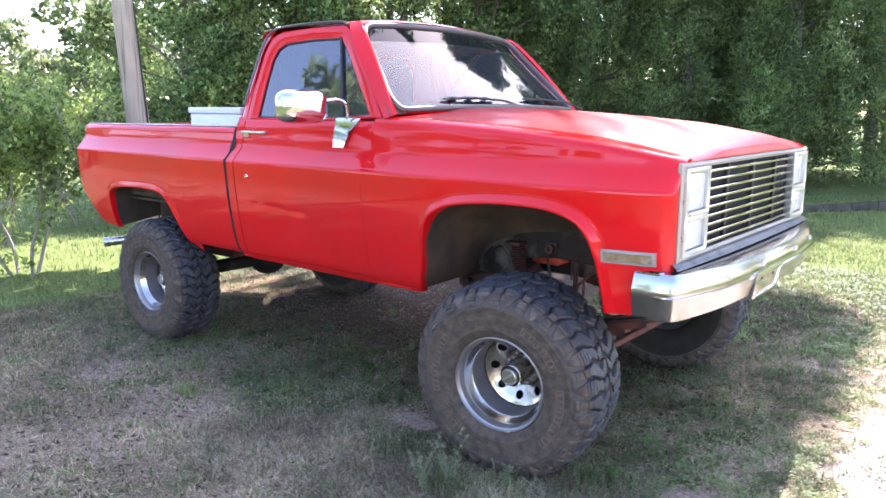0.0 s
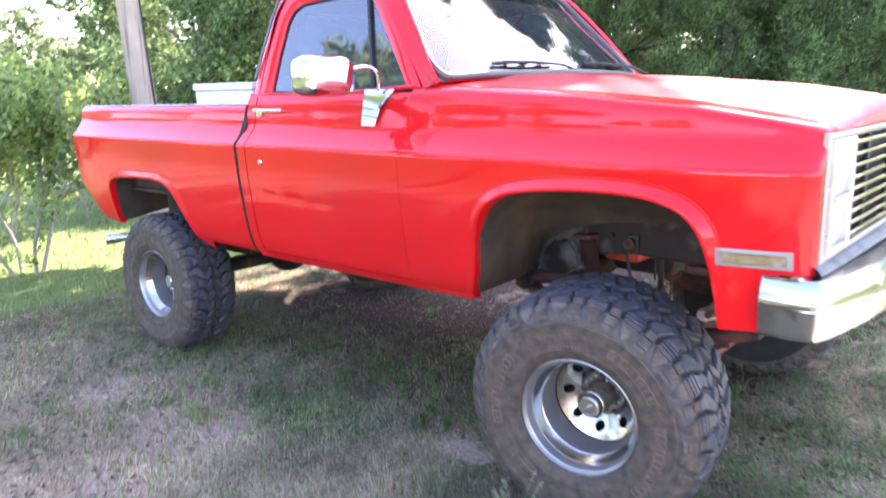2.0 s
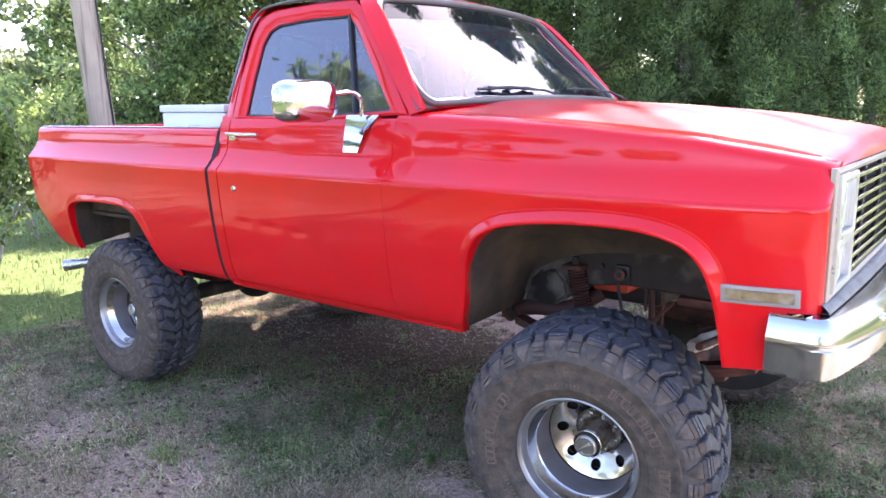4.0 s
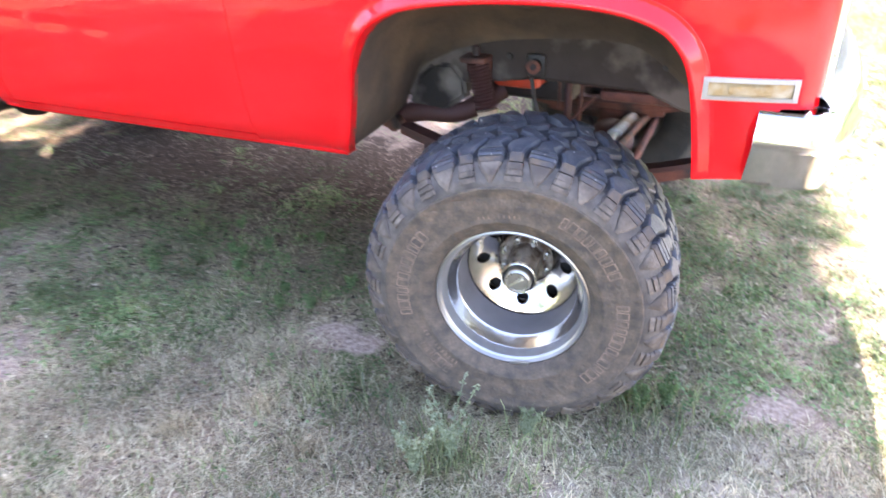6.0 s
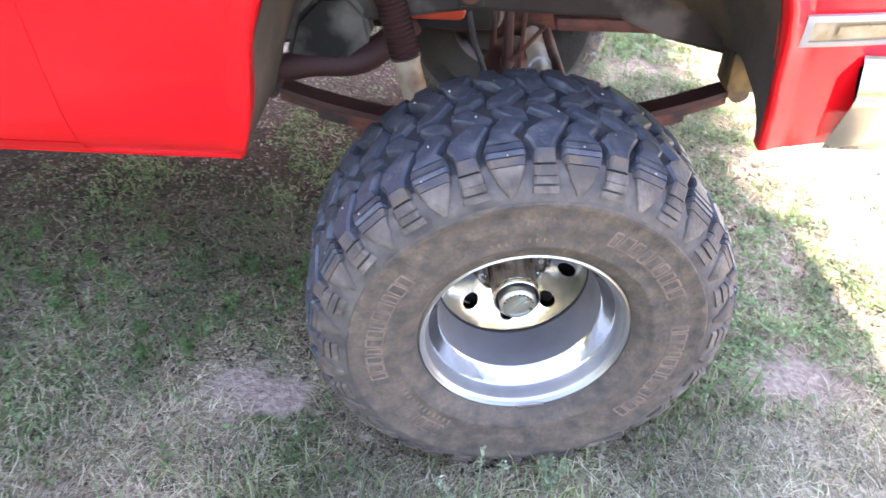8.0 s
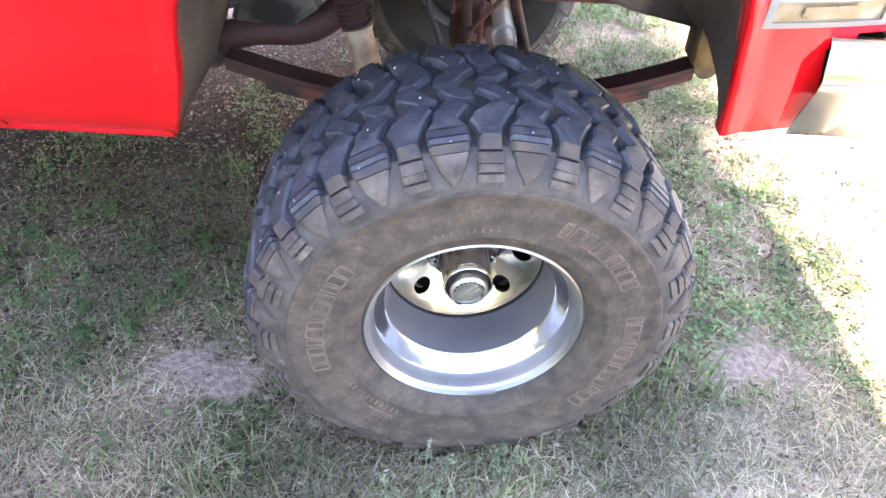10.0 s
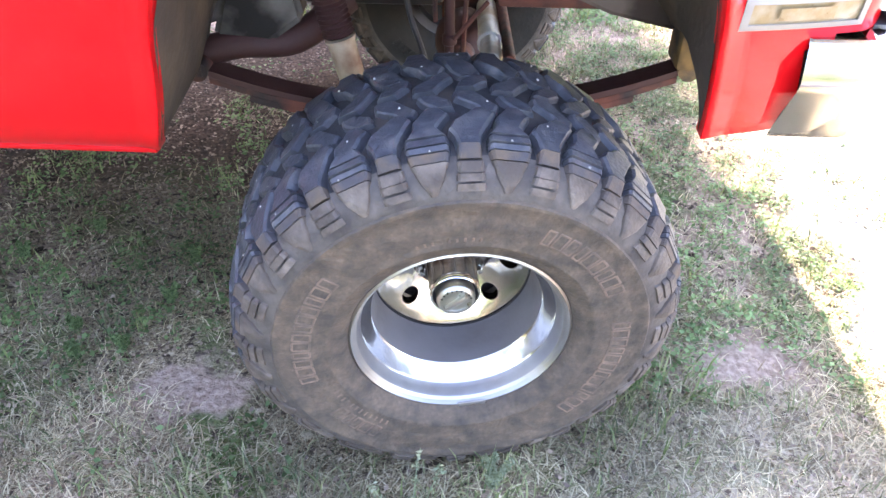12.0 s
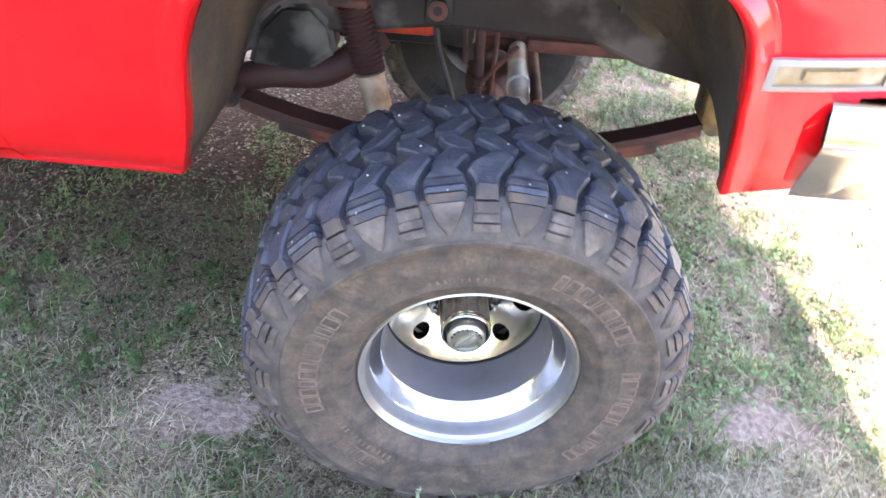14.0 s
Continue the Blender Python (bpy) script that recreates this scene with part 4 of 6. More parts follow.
# chrome bumper swept along its plan
bm = bmesh.new()
plan = smooth_curve([(0.575, -0.972, 0), (0.66, -0.972, 0), (0.725, -0.962, 0), (0.757, -0.93, 0), (0.785, -0.84, 0), (0.83, -0.60, 0), (0.852, -0.3, 0), (0.858, 0, 0)], 5)
plan = plan + [Vector((p.x, -p.y, 0)) for p in reversed(plan[:-1])]
sect = [(-0.17, 0.955), (-0.15, 0.972), (-0.045, 0.978), (-0.026, 0.974), (-0.016, 0.962), (0.0, 0.908), (0.0, 0.902), (-0.006, 0.898), (-0.006, 0.89), (0.0, 0.885), (-0.012, 0.82), (-0.026, 0.772), (-0.036, 0.765), (-0.04, 0.775), (-0.012, 0.89), (-0.03, 0.955), (-0.16, 0.95)]
rows = []
for k, p in enumerate(plan):
    d = (plan[min(k + 1, len(plan) - 1)] - plan[max(k - 1, 0)]).normalized()
    nrm = Vector((d.y, -d.x, 0))
    depth = 0.25 if k < 7 or k > len(plan) - 8 else 1.0
    tuck = min(1.0, max(0.0, (15 - min(k, len(plan) - 1 - k)) / 11))
    q = []
    for o_, z in sect:
        if z < 0.9:
            o_ = o_ + tuck * (-0.042 * (0.9 - z) / 0.135 - o_)
        w = p + nrm * (o_ * (depth if o_ < -0.035 and z > 0.9 else 1.0))
        w.x -= 0.012 * tuck * (max(0.0, 0.95 - z) / 0.18) ** 1.5
        q.append((w.x, w.y, z - 0.02 * (abs(p.y) / 0.97) ** 2 * (1 if z < 0.85 else 0) * -1 + (0.03 * (1 - (abs(p.y) / 0.97) ** 2) if z < 0.83 else 0)))
    rows.append(q)
grid(bm, rows)
bumper = part("front_bumper", bm, BUMPER_CHROME, truck, "chrome front bumper", smooth=24)
for sgn in (-1, 1):
    bm = bmesh.new()
    box(bm, (0.55, sgn * 0.42 - 0.04, 0.80), (0.80, sgn * 0.42 + 0.04, 0.93), 0.01)
    part("bumper_bracket", bm, FRAME, truck)
for y in (-0.62, -0.25, 0.25, 0.62):
    bm = bmesh.new()
    lathe(bm, [(0.0001, 0.012), (0.012, 0.010), (0.016, 0.0)], 12)
    bmesh.ops.transform(bm, matrix=pose(0.853 - 0.05 * (y / 0.62) ** 2 * 0.7, y, 0.925, 0, 0, -90), verts=bm.verts)
    part("bumper_bolt", bm, CHROME, bumper)

# shallow pressed recess for a plate in the middle of the bumper
bm = bmesh.new()
o = [(-0.35, 0.785), (0.0, 0.785), (0.02, 0.905), (-0.37, 0.905)]
h = [(-0.335, 0.797), (-0.015, 0.797), (0.003, 0.895), (-0.353, 0.895)]
slope = lambda z: 0.17 * (0.905 - z)
grid(bm, [[(x - slope(z), y, z) for y, z in q] for q, x in ((o, 0.835), (o, 0.861), (h, 0.864), (h, 0.857))], True)
grid(bm, [[(0.857 - slope(z), y, z) for y, z in h[:2]], [(0.857 - slope(z), y, z) for y, z in (h[3], h[2])]])
plate_recess = part("plate_recess", bm, CHROME, bumper, "empty plate recess in the bumper", smooth=20)
for y in (-0.26, -0.11):
    bm = bmesh.new()
    box(bm, (0.8490, y - 0.008, 0.862), (0.8525, y + 0.008, 0.874), 0.0005)
    part("slot", bm, GAP, plate_recess)

# side marker lamps
for sgn in (-1, 1):
    def on_skin(x, z, d):
        return (x, sgn * (half_width(x, z) + d), z)
    z0, z1, x0, x1 = 0.996, 1.05, 0.445, 0.652
    bm = bmesh.new()
    xs = np.linspace(x0, x1, 9)
    o = [(x, z0) for x in xs] + [(x, z1) for x in xs[::-1]]
    h = [(x0 + 0.012 + (x1 - x0 - 0.024) * (x - x0) / (x1 - x0), z0 + 0.01 if z == z0 else z1 - 0.01) for x, z in o]
    grid(bm, [[on_skin(x, z, d) for x, z in q] for q, d in ((o, -0.004), (o, 0.010), (h, 0.013), (h, 0.004))], True)
    marker = part("marker_lamp", bm, LAMP_FRAME, truck, "side marker lamp in a dull chrome frame")
    bm = bmesh.new()
    grid(bm, [[on_skin(x, z, 0.008) for x, z in [(h[k][0], zz) for k in range(9)]] for zz in (z0 + 0.01, z1 - 0.01)])
    grid(bm, [[on_skin(x, z, 0.014) for x, z in [(h[k][0], zz) for k in range(2, 7)]] for zz in (z0 + 0.017, z1 - 0.017)])
    part("lens", bm, LAMP_LENS, marker, "yellowed clear lens")

# mirrors
for sgn in (-1, 1):
    bm = bmesh.new()
    n_, rows = 28, []
    soft = lambda c, e: math.copysign(abs(c) ** e, c)
    for i_ in range(15):
        p_ = -math.pi / 2 + math.pi * i_ / 14
        ring = []
        for k in range(n_):
            q = 2 * math.pi * k / n_
            x_, y_, z_ = soft(math.sin(p_), 0.55), soft(math.cos(p_), 0.45) * soft(math.cos(q), 0.5), soft(math.cos(p_), 0.45) * soft(math.sin(q), 0.5)
            s_ = 1.0 if x_ < 0 else 1 - 0.10 * x_
            ring.append((x_ * 0.06, y_ * 0.138 * s_, z_ * 0.083 * s_))
        rows.append(ring)
    grid(bm, rows, True)
    bmesh.ops.remove_doubles(bm, verts=bm.verts, dist=1e-4)
    bmesh.ops.transform(bm, matrix=pose(-1.10, sgn * 1.165, 1.592, 0, 0, sgn * 6), verts=bm.verts)
    mirror = part("wing_mirror", bm, CHROME, truck, "chrome wing mirror shell", smooth=60)
    bm = bmesh.new()
    tube(bm, smooth_curve([(-1.06, sgn * 1.05, 1.62), (-1.03, sgn * 0.98, 1.625), (-1.02, sgn * 0.945, 1.59), (-1.03, sgn * 0.935, 1.53)], 5), 0.009, 8)
    part("mirror_arm", bm, CHROME, mirror)
    bm = bmesh.new()
    o = [(-1.125, 1.385), (-1.045, 1.385), (-0.955, 1.535), (-1.135, 1.535)]
    grid(bm, [[(x, sgn * (half_width(x, z) + d), z) for x, z in o] for d in (-0.01, 0.012)], True)
    grid(bm, [[(x, sgn * (half_width(x, z) + 0.012), z) for x, z in (o[3], o[2])], [(x, sgn * (half_width(x, z) + 0.02), z) for x, z in ((-1.12, 1.46), (-1.01, 1.46))], [(x, sgn * (half_width(x, z) + 0.012), z) for x, z in (o[0], o[1])]])
    part("mirror_base", bm, CHROME, mirror)
    bm = bmesh.new()
    box(bm, (-1.168, min(sgn * 1.06, sgn * 1.27), 1.53), (-1.156, max(sgn * 1.06, sgn * 1.27), 1.655))
    part("mirror_glass", bm, CHROME, mirror)

# ---------------------------------------------------------------- wheels
TYRE_R, HALF = 0.4225, 0.19


def carcass(a):
    """Radius of the tread base at an offset from the wheel's middle."""
    return TYRE_R - 0.018 * (abs(a) / 0.15) ** 2.2


def sweep_lug(bm, th0, stations, rng=None):
    """A tread block with worn, rounded shoulders, along stations of (offset, radius, lean, turn along the rim, half width, height)."""
    rows = []
    for a, r, lean, u, w, h in stations:
        ring = []
        e = min(0.0035, w * 0.4)
        j = rng.uniform(-0.0008, 0.0008) if rng else 0.0
        for du, k in ((-w - 0.005, -0.4), (-w - 0.001, 0.72), (-w + e, 1), (w - e, 1), (w + 0.001, 0.72), (w + 0.005, -0.4)):
            rr, aa = r + (k * h + j) * math.cos(lean), a + (k * h + j) * math.sin(lean)
            th = th0 + (u + du) / TYRE_R
            ring.append((rr * math.cos(th), aa, rr * math.sin(th)))
        rows.append(ring)
    vs = grid(bm, rows)
    bm.faces.new(vs[0])
    bm.faces.new(list(reversed(vs[-1])))


def reach(bm):
    """Pushes the outer end of a hub part further out."""
    for v in bm.verts:
        if v.co.y > 0.02:
            v.co.y += 0.012
    return bm


def make_wheel(name):
    """A wide aluminium wheel with an off-road tyre, its outside towards +y, its hub at the origin."""
    bm = bmesh.new()
    # dished rim: outer lip, hazed groove, polished step, barrel
    lathe(bm, [(0.199, 0.128), (0.203, 0.150), (0.207, 0.160), (0.2120, 0.168), (0.2158, 0.166), (0.2165, 0.158), (0.210, 0.15)], 72)
    lip_bm, bm = bm, bmesh.new()
    lathe(bm, [(0.1925, 0.127), (0.1895, 0.122), (0.1765, 0.092), (0.172, 0.087)], 72)
    wheel = part(name, bm, ALU, label="polished deep-dish aluminium wheel", smooth=22)
    part("rim_lip", lip_bm, LIP_ALU, wheel, "weathered outer rim lip", smooth=22)
    bm = bmesh.new()
    lathe(bm, [(0.2072, 0.1602), (0.2015, 0.155), (0.1985, 0.147), (0.1965, 0.136), (0.1925, 0.127)], 72)
    part("rim_groove", bm, DULL_ALU, wheel, "hazed groove inside the rim lip", smooth=22)
    bm = bmesh.new()
    lathe(bm, [(0.172, 0.087), (0.1700, 0.06), (0.168, 0.02), (0.1675, -0.016), (0.1675, -0.05)], 72)
    lathe(bm, [(0.172, -0.075), (0.19, -0.12), (0.212, -0.165)], 48)
    part("barrel", bm, BARREL, wheel, "dusty grey wheel barrel")
    bm = bmesh.new()
    box(bm, (-0.034, 0.1665, -0.2155), (0.026, 0.172, -0.2045), 0.003, m=pose(0, 0, 0, 0, 7, 0))
    part("balance_weight", bm, DULL_ALU, wheel, "small balance weight on the rim lip")
    # centre disc in eight sectors, each with a round hole
    bm = bmesh.new()
    R0, R1, RH = 0.084, 0.1672, 0.0185
    dish = lambda r: -0.014 - 0.050 * (0.166 - r) / 0.082 - (0.004 if r > 0.1645 else 0.0)
    rc = 0.124
    for s_ in range(8):
        t0 = 2 * math.pi * s_ / 8
        inner, deep, outer, mid_ = [], [], [], []
        turns = [2 * math.pi * k / 24 for k in range(24)]
        for r_, s__ in ((R0, 1), (R0, -1), (R1, 1), (R1, -1)):
            turns.append(math.atan2(r_ * math.cos(math.pi / 8) - rc, s__ * r_ * math.sin(math.pi / 8)) % (2 * math.pi))
        for f in sorted(turns):
            cu, cv = math.cos(f), math.sin(f)
            def at_(r, th):
                return (r * math.cos(th), dish(r), r * math.sin(th))
            # walk out from the hole until the sector's border
            lo_, hi_ = 0.0, 0.2
            for _ in range(22):
                m_ = 0.5 * (lo_ + hi_)
                u_, v_ = cu * m_, rc + cv * m_
                r_, a_ = math.hypot(u_, v_), math.atan2(u_, v_)
                if abs(a_) < math.pi / 8 and R0 < r_ < R1:
                    lo_ = m_
                else:
                    hi_ = m_
            def pt(m_, d=0.0):
                u_, v_ = cu * m_, rc + cv * m_
                r_, a_ = math.hypot(u_, v_), math.atan2(u_, v_)
                p = at_(r_, t0 + a_)
                return (p[0], p[1] - d, p[2])
            deep.append(pt(RH * 0.96, 0.02))
            inner.append(pt(RH))
            mid_.append(pt(RH + (lo_ - RH) * 0.5))
            outer.append(pt(lo_))
        grid(bm, [deep, inner, mid_, outer], True)
    bmesh.ops.remove_doubles(bm, verts=bm.verts, dist=0.0006)
    part("centre_disc", bm, ALU, wheel, "polished centre disc with eight round holes")
    bm = bmesh.new()
    lathe(bm, [(0.0855, -0.065), (0.085, -0.070), (0.083, -0.074), (0.049, -0.074)], 48)
    part("hub_plate", bm, STAINED, wheel, "rust-stained centre plate")
    # dark brake drum behind the holes
    bm = bmesh.new()
    lathe(bm, [(0.0001, -0.085), (0.16, -0.085), (0.162, -0.16)], 32)
    part("brake_rotor", bm, FRAME, wheel)
    # recess inside the hub ring, painted black for the shade in it
    bm = bmesh.new()
    lathe(bm, [(0.0468, 0.0405), (0.0462, 0.030), (0.0385, 0.0285)], 40)
    part("hub_recess_shade", reach(bm), GAP, wheel)
    bm = bmesh.new()
    lathe(bm, [(0.049, -0.075), (0.049, 0.025)], 40)
    part("hub_body", reach(bm), STAINED, wheel, "fluted locking hub body")
    bm = bmesh.new()
    lathe(bm, [(0.0488, 0.024), (0.0512, 0.027), (0.0515, 0.036), (0.0505, 0.0405), (0.0488, 0.0418), (0.0468, 0.0408)], 40)
    part("hub", reach(bm), CHROME, wheel, "chrome locking hub ring")
    bm = bmesh.new()
    lathe(bm, [(0.0400, 0.028), (0.0400, 0.052), (0.0395, 0.0555), (0.0345, 0.0615), (0.0335, 0.062), (0.0295, 0.0615), (0.029, 0.058), (0.0001, 0.0585)], 36)
    box(bm, (-0.027, 0.056, -0.0055), (0.027, 0.069, 0.0055), 0.003, m=pose(0, 0, 0, 0, 40, 0))
    part("hub_dial", reach(bm), DIAL, wheel, "grey hub dial with a grip bar", smooth=28)
    for k in range(9):
        bm = bmesh.new()
        th = math.pi * (0.1 + 0.1 * k)
        box(bm, (0.0295, 0.061, -0.0013), (0.0335, 0.0628, 0.0013), m=pose(0, 0, 0, 0, -math.degrees(th), 0))
        part("dial_mark", reach(bm), GAP, wheel)
    for k in range(12):
        bm = bmesh.new()
        tube(bm, [(0.0492 * math.cos(k * math.pi / 6), -0.07, 0.0492 * math.sin(k * math.pi / 6)), (0.0492 * math.cos(k * math.pi / 6), 0.022, 0.0492 * math.sin(k * math.pi / 6))], 0.0036, 6)
        part("hub_rib", reach(bm), STAINED, wheel)
    for k in range(8):
        bm = bmesh.new()
        th = 2 * math.pi * (k + 0.5) / 8
        c_ = (0.0685 * math.cos(th), 0, 0.0685 * math.sin(th))
        tube(bm, [(c_[0], -0.076, c_[2]), (c_[0], -0.052, c_[2])], 0.0105, 6)
        tube(bm, [(c_[0], -0.053, c_[2]), (c_[0], -0.038, c_[2])], 0.007, 10)
        part("lug_nut", bm, DULL_CHROME, wheel)
    bm = bmesh.new()
    lathe(bm, [(0.1642, -0.0150), (0.1650, -0.0128), (0.1678, -0.0118)], 64)
    part("disc_seam", bm, GAP, wheel, "dark seam round the centre disc")
    # tyre: dusty sidewalls, dirty tread base with shade in its colour, blocks
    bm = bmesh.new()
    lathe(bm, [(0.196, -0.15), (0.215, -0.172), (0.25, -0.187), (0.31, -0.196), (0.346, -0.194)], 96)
    part("inner_sidewall", bm, INNER_WALL, wheel, "dirty inner sidewall with shade in its colour", smooth=45)
    bm = bmesh.new()
    lathe(bm, [(0.3515, 0.1940), (0.3485, 0.1985), (0.341, 0.1990), (0.3375, 0.1962), (0.31, 0.1985), (0.285, 0.197), (0.262, 0.191), (0.258, 0.1925), (0.252, 0.1915), (0.248, 0.187), (0.232, 0.182), (0.226, 0.177), (0.2185, 0.169), (0.211, 0.152)], 96)
    part("tyre", bm, SIDEWALL, wheel, "wide off-road tyre with a dusty brown sidewall", smooth=45)
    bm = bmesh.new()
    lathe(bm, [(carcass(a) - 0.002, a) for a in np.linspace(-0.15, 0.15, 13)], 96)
    part("tread_base", bm, GROOVE, wheel, "dirty tread grooves with shade in their colour", smooth=45)
    bm = bmesh.new()
    for s_ in (-1, 1):
        lathe(bm, [(r, s_ * a) for r, a in ((carcass(0.15) - 0.002, 0.15), (0.392, 0.172), (0.372, 0.187), (0.36, 0.193), (0.3515, 0.1945), (0.346, 0.194))], 96)
    part("tyre_shoulder", bm, SHOULDER_BASE, wheel, "dusty grey-brown tyre shoulder", smooth=45)
    NP = 20
    H = 0.0148
    P = 2 * math.pi / NP
    rng = random.Random(4)
    bm, face_bm, side_bm, grit_bm = bmesh.new(), bmesh.new(), bmesh.new(), bmesh.new()
    grit_rng = random.Random(8)
    def block(th, stations):
        """A tread block, now and then with a chip of pale grit stuck to its face."""
        sweep_lug(bm, th, stations, rng)
        if grit_rng.random() < 0.40:
            p, q = stations[1], stations[2] if len(stations) > 2 else stations[0]
            f = grit_rng.random()
            a, r, lean, u, w, h = (x + (y - x) * f for x, y in zip(p, q))
            c = th + (u + w * grit_rng.uniform(-0.7, 0.7)) / TYRE_R
            g, r = grit_rng.uniform(0.0010, 0.0024), r + h * math.cos(lean)
            rows = [[((r + up_) * math.cos(c + s_ * k) , a + h * math.sin(lean) + t * k * TYRE_R, (r + up_) * math.sin(c + s_ * k)) for s_, t in ((-1, -0.8), (1, -1), (0.8, 1), (-1, 0.9))] for k, up_ in ((g / TYRE_R, -0.001), (0.55 * g / TYRE_R, 0.0012))]
            grit_bm.faces.new(grid(grit_bm, rows, True)[1])
    for k in range(NP):
        for s_ in (1, -1):
            t_ = P * (k + (0.0 if s_ > 0 else 0.5))
            j = rng.uniform(-0.0015, 0.0015)
            def crown(*rows):
                return [(s_ * a, carcass(a), lean * s_, u, w, H * (0.62 if a < 0.07 else 1.0)) for a, lean, u, w in rows]
            # waisted lug, its mud-stained end and the stepped pad below it
            block(t_, crown((0.055, 0, 0.026 + j, 0.010), (0.076, 0, 0.024, 0.0225), (0.092, 0, 0.008, 0.028), (0.108, 0.03, 0, 0.028), (0.124, 0.08, 0, 0.0195)) + [(s_ * 0.141, 0.4088, 0.22 * s_, 0, 0.0165, 0.0142)])
            sweep_lug(face_bm, t_, [(s_ * 0.1415, 0.4085, 0.24 * s_, 0, 0.0160, 0.0135), (s_ * 0.158, 0.4000, 0.6 * s_, 0, 0.0175, 0.0065)], rng)
            for a0, r0, a1, r1, w0, w1, h in ((0.161, 0.3985, 0.1725, 0.3905, 0.0185, 0.0200, 0.0130), (0.1755, 0.387, 0.1815, 0.3795, 0.0205, 0.0215, 0.0095), (0.1850, 0.3745, 0.1895, 0.3655, 0.0220, 0.0235, 0.0065)):
                sweep_lug(side_bm, t_, [(s_ * a0, r0, 0.95 * s_, 0, w0, h), (s_ * a1, r1, 1.25 * s_, 0, w1, h * 0.9)], rng)
            # broad lug cut by a cross slit, its stained end and the wedge below it
            block(t_ + 0.5 * P, crown((0.048, 0, 0.016 + j, 0.010), (0.066, 0, 0.016, 0.0235), (0.084, 0, 0.006, 0.0235), (0.102, 0, 0, 0.0185), (0.114, 0.06, 0, 0.026), (0.1215, 0.08, 0, 0.0315)))
            block(t_ + 0.5 * P, [(s_ * 0.1250, carcass(0.125), 0.12 * s_, 0, 0.0325, H * 0.96), (s_ * 0.138, 0.4092, 0.22 * s_, 0, 0.0325, H * 0.96)])
            block(t_ + 0.5 * P, [(s_ * 0.1410, 0.4085, 0.24 * s_, 0, 0.0325, H * 0.84), (s_ * 0.148, 0.4050, 0.34 * s_, 0, 0.0320, H * 0.84)])
            sweep_lug(face_bm, t_ + 0.5 * P, [(s_ * 0.1495, 0.4045, 0.40 * s_, 0, 0.0315, 0.0115), (s_ * 0.160, 0.3985, 0.62 * s_, 0, 0.0285, 0.0095)], rng)
            sweep_lug(side_bm, t_ + 0.5 * P, [(s_ * 0.1615, 0.3978, 0.66 * s_, 0, 0.0280, 0.0092), (s_ * 0.179, 0.382, 1.1 * s_, 0, 0.0185, 0.0075), (s_ * 0.187, 0.371, 1.3 * s_, 0, 0.0085, 0.0055), (s_ * 0.1915, 0.362, 1.4 * s_, 0, 0.003, 0.003)], rng)
            # middle blocks, a broken chevron
            block(t_ + 0.27 * P, crown((0.003, 0, -0.030, 0.016), (0.022, 0, -0.022, 0.023), (0.045, 0, 0.002, 0.018), (0.062, 0, 0.004, 0.010)))
            block(t_ + 0.77 * P, crown((0.012, 0, -0.026, 0.014), (0.03, 0, -0.012, 0.022), (0.05, 0, 0, 0.013)))
    part("tread", bm, RUBBER, wheel, "dark blue-grey chunky tread blocks", kind="stuff", smooth=30)
    part("grit", grit_bm, GRIT, wheel, "pale grit stuck to the tread", kind="stuff", smooth=0)
    part("lug_face", face_bm, LUG_FACE, wheel, "mud-stained brown ends of the tread blocks", kind="stuff", smooth=30)
    part("shoulder_tread", side_bm, SHOULDER, wheel, "scuffed pale grey shoulder blocks", kind="stuff", smooth=30)
    # raised outlined marks on both sidewalls, as plain hollow shapes, and fine ribs
    bm = bmesh.new()
    def wall_y(r):
        return lerp([(0.25, 0.1885), (0.285, 0.197), (0.31, 0.1985), (0.336, 0.1965)], r) - 0.001
    def stroke(th, u0, r0, u1, r1, w, h, s_):
        """A straight raised bar between two places beside a direction on the sidewall."""
        c_, n_ = math.cos(th), math.sin(th)
        d = Vector((u1 - u0, r1 - r0)).normalized()
        side = Vector((-d.y, d.x)) * w
        rows = []
        for u, r in ((u0, r0), (u1, r1)):
            row = []
            for q, up_ in ((-1, 0), (-0.6, 1), (0.6, 1), (1, 0)):
                uu_, rr = u + side.x * q, r + side.y * q
                row.append((rr * c_ - uu_ * n_, s_ * (wall_y(rr) + up_ * h), rr * n_ + uu_ * c_))
            rows.append(row)
        vs = grid(bm, rows)
        bm.faces.new(vs[0]), bm.faces.new(vs[1])
    for s_, runs in ((-1, ((0.4, 8), (2.5, 8), (4.4, 8))), (1, ((2.03, 9), (3.0, 12), (-0.22, 12), (-0.95, 5)))):
        for base, count in runs:
            for k in range(count):
                th, half_ = base + k * 0.080, 0.0070 + 0.0016 * ((k * 5) % 3)
                lo_, hi_ = 0.285, 0.315
                for u0, r0, u1, r1 in ((-half_, lo_, -half_, hi_), (half_, lo_, half_, hi_), (-half_, hi_, half_, hi_), (-half_, lo_, half_, lo_)):
                    stroke(th, u0, r0, u1, r1, 0.0026, 0.0024, s_)
        if s_ < 0:
            part("inner_marking", bm, INNER_WALL, wheel, "raised marks on the inner sidewall", kind="stuff")
            bm = bmesh.new()
    for base, count in ((1.25, 9), (5.3, 12)):
        for k in range(count):
            stroke(base + k * 0.05, 0, 0.266, 0, 0.276, 0.003, 0.0015, 1)
    part("sidewall_marking", bm, LETTER, wheel, "worn raised sidewall marks", kind="stuff")
